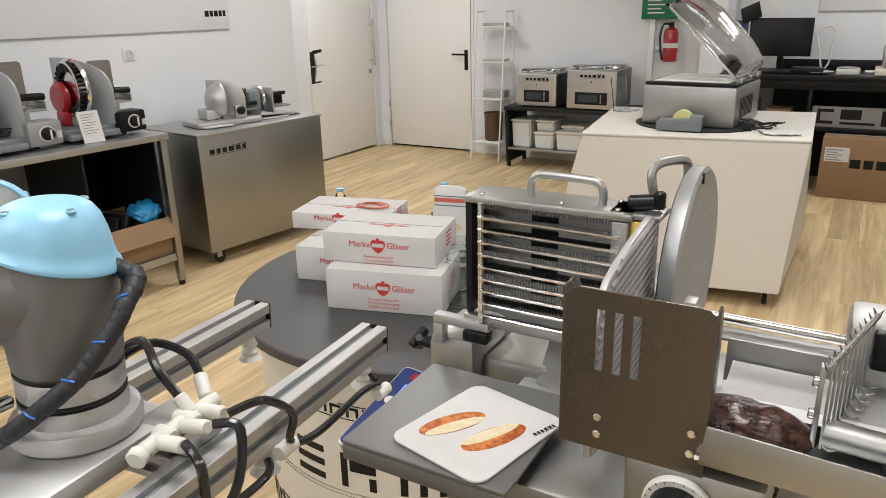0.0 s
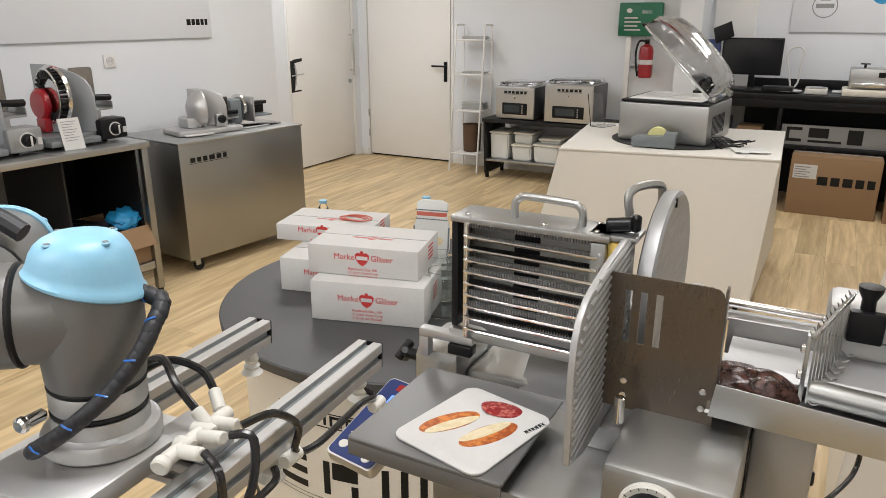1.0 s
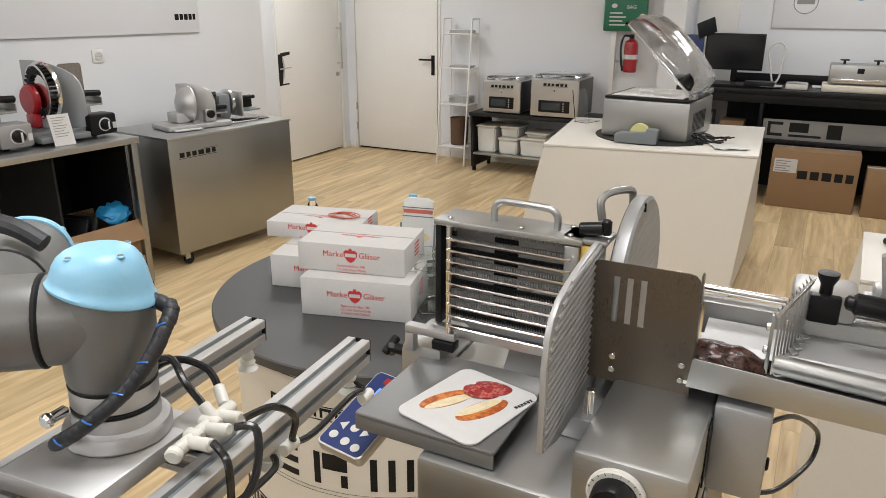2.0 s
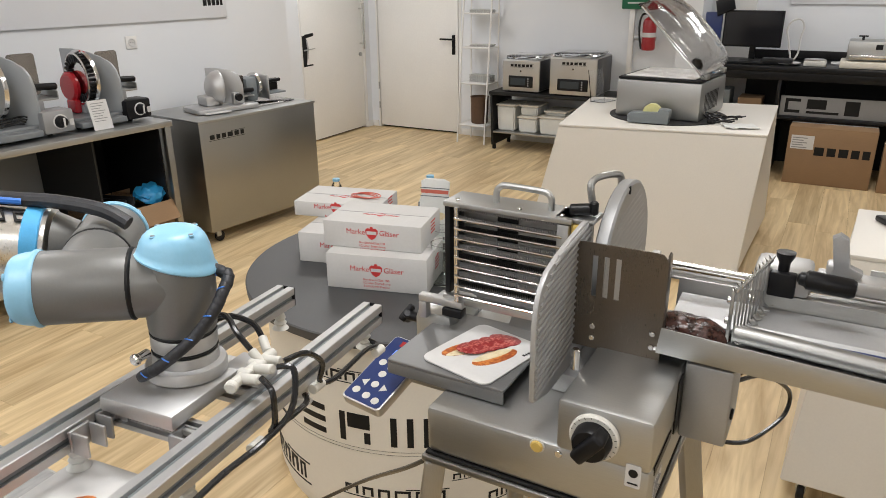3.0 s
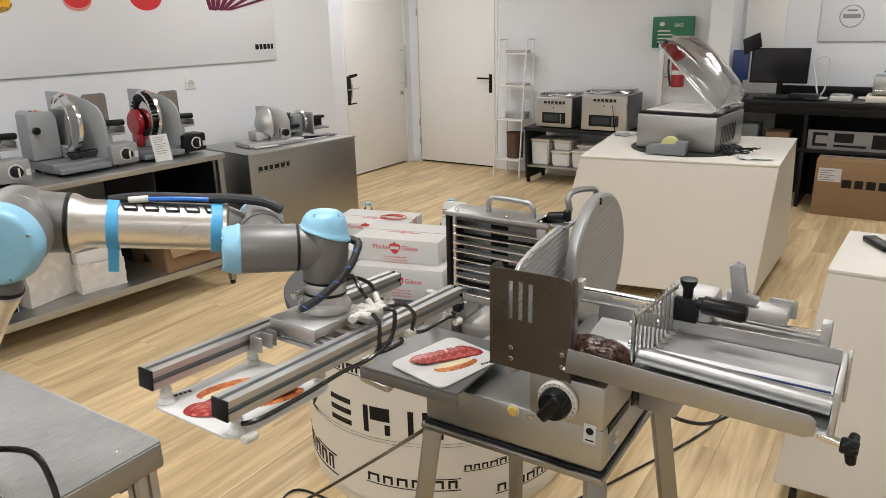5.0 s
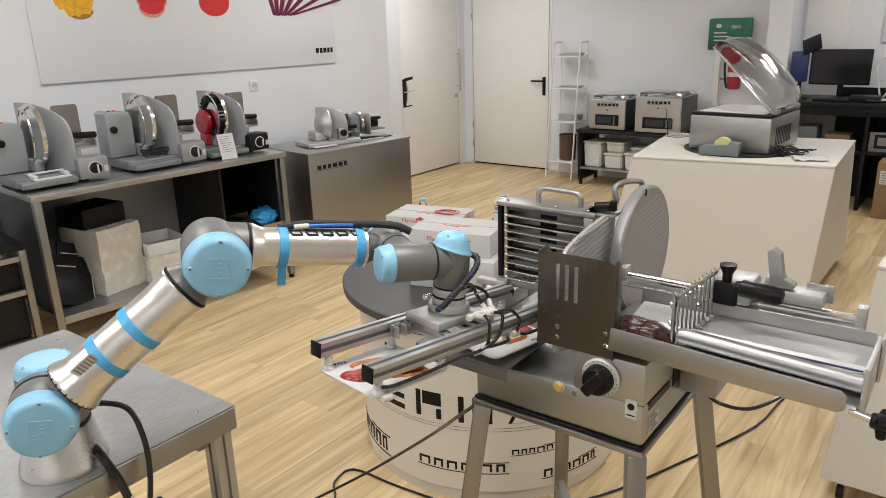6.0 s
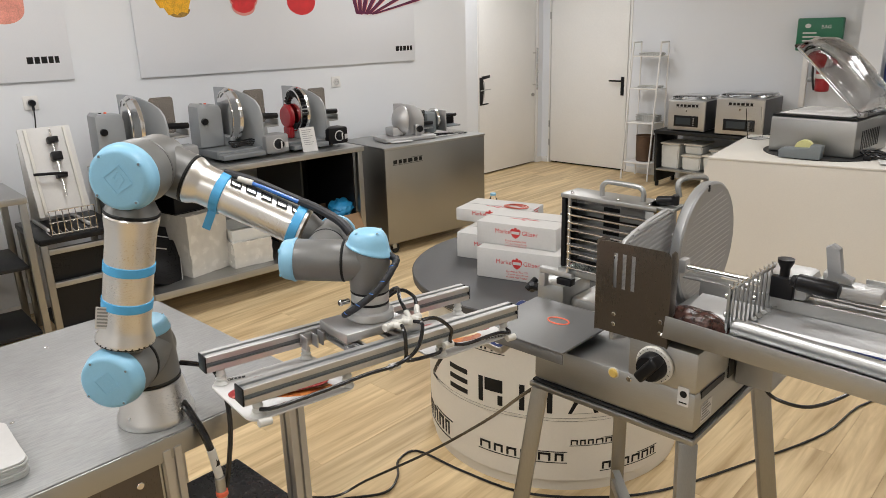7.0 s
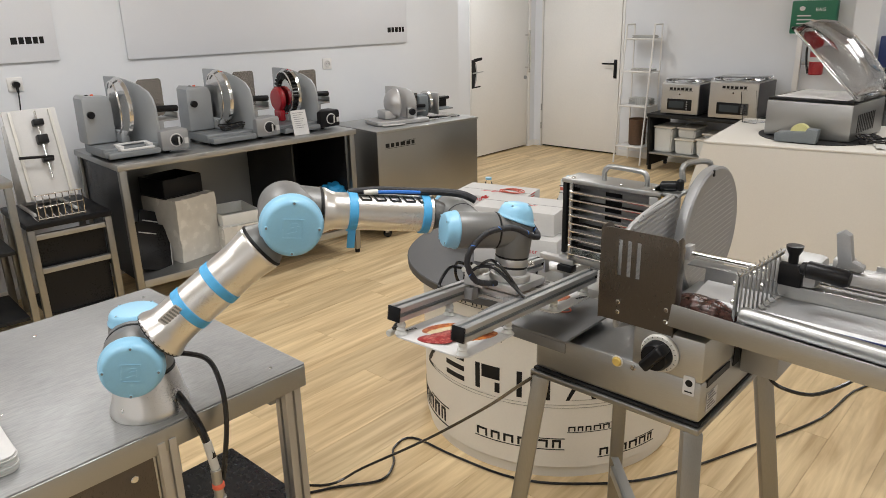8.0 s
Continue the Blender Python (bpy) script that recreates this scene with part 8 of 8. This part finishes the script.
# ---- cables on the floor ----
solid("floor_cable", tube([(-2.3, -0.05, 0.006), (-1.826, 0.277, 0.006), (-1.665, 0.491, 0.006), (-1.575, 0.62, 0.006), (-1.61, 0.72, 0.006), (-1.689, 0.80, 0.006), (-1.68, 0.90, 0.006), (-1.46, 0.915, 0.006), (-1.20, 0.955, 0.006), (-0.998, 1.08, 0.006), (-0.80, 1.30, 0.006), (-0.611, 1.714, 0.006), (-0.457, 2.118, 0.006), (-0.386, 2.53, 0.006), (-0.10, 2.9, 0.006), (0.6, 3.2, 0.006)], 0.005, 7, 5), HOSE, "thin black cable lying in a loop on the floor", "cable", at=(-1.0, 1.1, 0))
solid("machine_cable", tube([(-0.763, 0.47, 0.802), (-0.85, 0.50, 0.72), (-1.08, 0.631, 0.50), (-1.368, 0.662, 0.25), (-1.602, 0.561, 0.08), (-1.702, 0.473, 0.008), (-1.85, 0.35, 0.006), (-2.1, 0.1, 0.006)], 0.005, 7, 5), HOSE, "black machine cable sagging from the stand to the floor", "cable", at=(-1.7, 0.47, 0))
solid("rear_cable", tube([(-0.338, 0.84, 0.830), (-0.325, 0.84, 0.790), (-0.290, 0.84, 0.768), (-0.233, 0.90, 0.742), (-0.185, 0.99, 0.747), (-0.165, 1.04, 0.765), (-0.170, 1.03, 0.82), (-0.22, 0.92, 0.90), (-0.27, 0.805, 0.93)], 0.005, 7, 5), HOSE, "black cable looping behind the slicing machine", "cable", at=(-0.3, 0.84, 0.77))

# ---- floor boards ----
PWID, PLEN = 0.19, 1.2
X0, X1, Y0, Y1 = XD - 0.16, XR + 0.16, YB - 0.16, YR + 0.16
plank_bm = boxes(((-PWID / 2 + 0.0004, -PLEN / 2 + 0.0004, -0.0028), (PWID / 2 - 0.0004, PLEN / 2 - 0.0004, 0.0)))
bmesh.ops.bevel(plank_bm, geom=[e for e in plank_bm.edges if e.verts[0].co.z > -0.001 and e.verts[1].co.z > -0.001], offset=0.0004, segments=1, affect="EDGES")
PLANK = make_mesh("plank", plank_bm, OAK, 0)
rest = bmesh.new()
count = 0
for c in range(int((X1 - X0) / PWID) + 1):
    xa = X0 + c * PWID
    y = Y0 - PLEN * ((c * 0.37 + 0.13 * (c % 3)) % 1.0)
    while y < Y1:
        near = xa > -4.2 and xa + PWID < 2.0 and y > -0.6 and y + PLEN < Y1 and count < 300
        if near:
            ob = new("plank", PLANK)
            ob.matrix_basis = pose(xa + PWID / 2, y + PLEN / 2, 0)
            ob.parent = floor
            count += 1
        else:
            a, b = max(y, Y0), min(y + PLEN, Y1)
            if b - a > 0.02 and min(xa + PWID, X1) - xa > 0.02:
                add_box(rest, (xa + 0.0004, a + 0.0004, -0.0028), (min(xa + PWID, X1) - 0.0004, b - 0.0004, 0.0))
        y += PLEN
far_planks = part("far_planks", rest, OAK, floor, smooth=0)
far_planks["kind"] = "stuff"

# ---- what moves ----
FLIPS = [0.85, 1.53, 2.15, 2.76, 3.39]      # the comb lays a slice on the board
STEPS = [0.1 * k for k in range(81)]
TRAY_Y = [(0.0, 0.0), (0.40, 0.002), (0.50, 0.035), (1.05, 0.037), (1.15, 0.062), (1.68, 0.064), (1.80, 0.088), (2.30, 0.090), (2.42, 0.112), (2.70, 0.114), (2.80, 0.130), (3.05, 0.138), (3.20, 0.155), (3.80, 0.157), (3.90, 0.135), (4.00, 0.033), (4.10, 0.004), (4.20, 0.0), (8.0, 0.0)]
CAR_Y = [(0.0, 0.005), (0.1, 0.022), (0.2, 0.068), (0.3, 0.140), (0.4, 0.220), (0.5, 0.264), (0.6, 0.280), (0.7, 0.268), (0.8, 0.212), (0.93, 0.158), (1.0, 0.164), (1.2, 0.255), (1.27, 0.264), (1.35, 0.254), (1.5, 0.193), (1.59, 0.160), (1.66, 0.166), (1.83, 0.244), (1.90, 0.258), (1.97, 0.248), (2.2, 0.158), (2.27, 0.163), (2.46, 0.247), (2.53, 0.258), (2.60, 0.248), (2.83, 0.154), (2.90, 0.160), (3.05, 0.235), (3.15, 0.249), (3.3, 0.215), (3.42, 0.158), (3.55, 0.086), (3.68, 0.016), (3.8, 0.0), (8.0, 0.0)]
PICK = 5.85                                   # the gripper takes the board from the tray


LOOP_HOSE = [(0.0, -0.036, -0.016), (0.032, -0.040, 0.002), (0.054, -0.018, 0.000), (0.060, 0.030, -0.018), (0.060, 0.088, -0.006), (0.055, 0.122, 0.045), (0.050, 0.098, 0.096), (0.040, 0.048, 0.106)]
REST_HOSE = [(0.0, -0.033, -0.014), (0.014, -0.051, -0.008), (0.030, -0.046, 0.006), (0.040, -0.036, 0.023), (0.046, -0.018, 0.045), (0.050, 0.002, 0.062), (0.047, 0.022, 0.078), (0.040, 0.038, 0.090)]


def hose_poses(t):
    """The hose from the wrist to the gripper: it swings out into a loop as the gripper turns."""
    turned = glide(JOINTS, t)[5] - 217.0
    u = min(max((turned - 5.0) / 120.0, 0.0), 1.0)
    u = u * u * (3 - 2 * u)
    pts = [Vector(a).lerp(Vector(b), u) for a, b in zip(REST_HOSE, LOOP_HOSE)]
    path = smooth_path(pts, 8)
    far = [0.0]
    for a, b in zip(path, path[1:]):
        far.append(far[-1] + (b - a).length)
    wrist, out = link_poses(t)[4], []
    for k in range(len(HOSE_PIECES)):
        d = far[-1] * (k + 0.5) / len(HOSE_PIECES)
        i = max(j for j in range(len(path) - 1) if far[j] <= d)
        way = (path[i + 1] - path[i]).normalized()
        at = path[i] + way * (d - far[i])
        out.append(wrist @ Matrix.Translation(at) @ Vector((0, 0, 1)).rotation_difference(way).to_matrix().to_4x4())
    return out


def tray_y(t):
    return glide(TRAY_Y, t)[0]


def car_slide(t):
    """The carriage slides back and a little aside, clear of the gauge plate."""
    y = glide(CAR_Y, t)[0]
    return Vector((0.13 * y, y, 0))


def tool(t):
    return Matrix.Translation(RB) @ link_poses(t)[5]


TRAY_BOARD = pose(-0.733, 0.494, 0.9612, 0, 0, -13)
TOOL_BOARD = pose(-0.190, 0.008, BOARD_Z + 0.0045, 180, 0, -90)
TOOL_BOARD_FULL = pose(0.185, 0.008, BOARD_Z + 0.0045, 180, 0, 90)


def board_pose(t):
    """On the tray, then taken up by the gripper."""
    on_tray = Matrix.Translation((0, tray_y(t), 0)) @ TRAY_BOARD
    if t <= PICK:
        return on_tray
    held = tool(t) @ TOOL_BOARD_FULL
    s = min((t - PICK) / 0.4, 1.0)
    s = s * s * (3 - 2 * s)
    return on_tray.lerp(held, s)


def slice_on_board(i):
    s = i / 4
    return pose(0.005 - 0.0345 * s, 0.066 - 0.1026 * s, 0.0050 + 0.0012 * i, 0, 4, 25 + 7 * i)


def slice_pose(i, t):
    f = FLIPS[i]
    if t >= f:
        return board_pose(t) @ slice_on_board(i)
    if t >= f - 0.12:
        return pose(-0.66, 0.676, 1.075 + 0.03 * (f - t), 90, 0, 0)
    if t >= f - 0.22:
        return pose(-0.60, 0.690, 1.090, 90, 0, 40)
    return Matrix.Translation(car_slide(t)) @ pose(SAUS_AT[0] - 0.02 - 0.003 * i, SAUS_AT[1], SAUS_AT[2], 90, 0, 90)


def motions():
    times = sorted(set(STEPS + [0.45, 3.95]))
    poses = [(t, link_poses(t)) for t in times]
    for k, ob in enumerate((J1, J2, J3, J4, J5, J6)):
        walk(ob, [(t, p[k]) for t, p in poses])
    bends = [(t, hose_poses(t)) for t in STEPS]
    for k, ob in enumerate(HOSE_PIECES):
        walk(ob, [(t, p[k]) for t, p in bends])
    walk(TRAY, [(t, pose(0, tray_y(t), 0)) for t in times])
    walk(CAR, [(t, Matrix.Translation(car_slide(t))) for t in times])
    walk(SAUS, [(t, Matrix.Translation(Vector(SAUS_AT) + car_slide(t))) for t in times])
    rows = [(0.0, Matrix.Translation(COMB_AT))]
    for f in FLIPS:
        for dt, a in ((-0.10, 0), (-0.04, 45), (0.0, 88), (0.035, 45), (0.07, 0)):
            rows.append((f + dt, Matrix.Translation(COMB_AT) @ pose(0, 0, 0, a, 0, 0)))
    rows.append((8.0, Matrix.Translation(COMB_AT)))
    walk(COMB, rows)
    walk(BOARD_TRAY, [(t, board_pose(t)) for t in times])
    walk(BOARD_TOOL, [(t, tool(t) @ TOOL_BOARD) for t in times])
    for i in range(5):
        ts = sorted(set(times + [FLIPS[i] - 0.22, FLIPS[i] - 0.12, FLIPS[i] - 0.03, FLIPS[i]]))
        walk(SLICES[i], [(t, slice_pose(i, t)) for t in ts])
    for i in range(5):
        walk(SLICES[5 + i], [(t, tool(t) @ TOOL_BOARD @ slice_on_board(i)) for t in times])


motions()
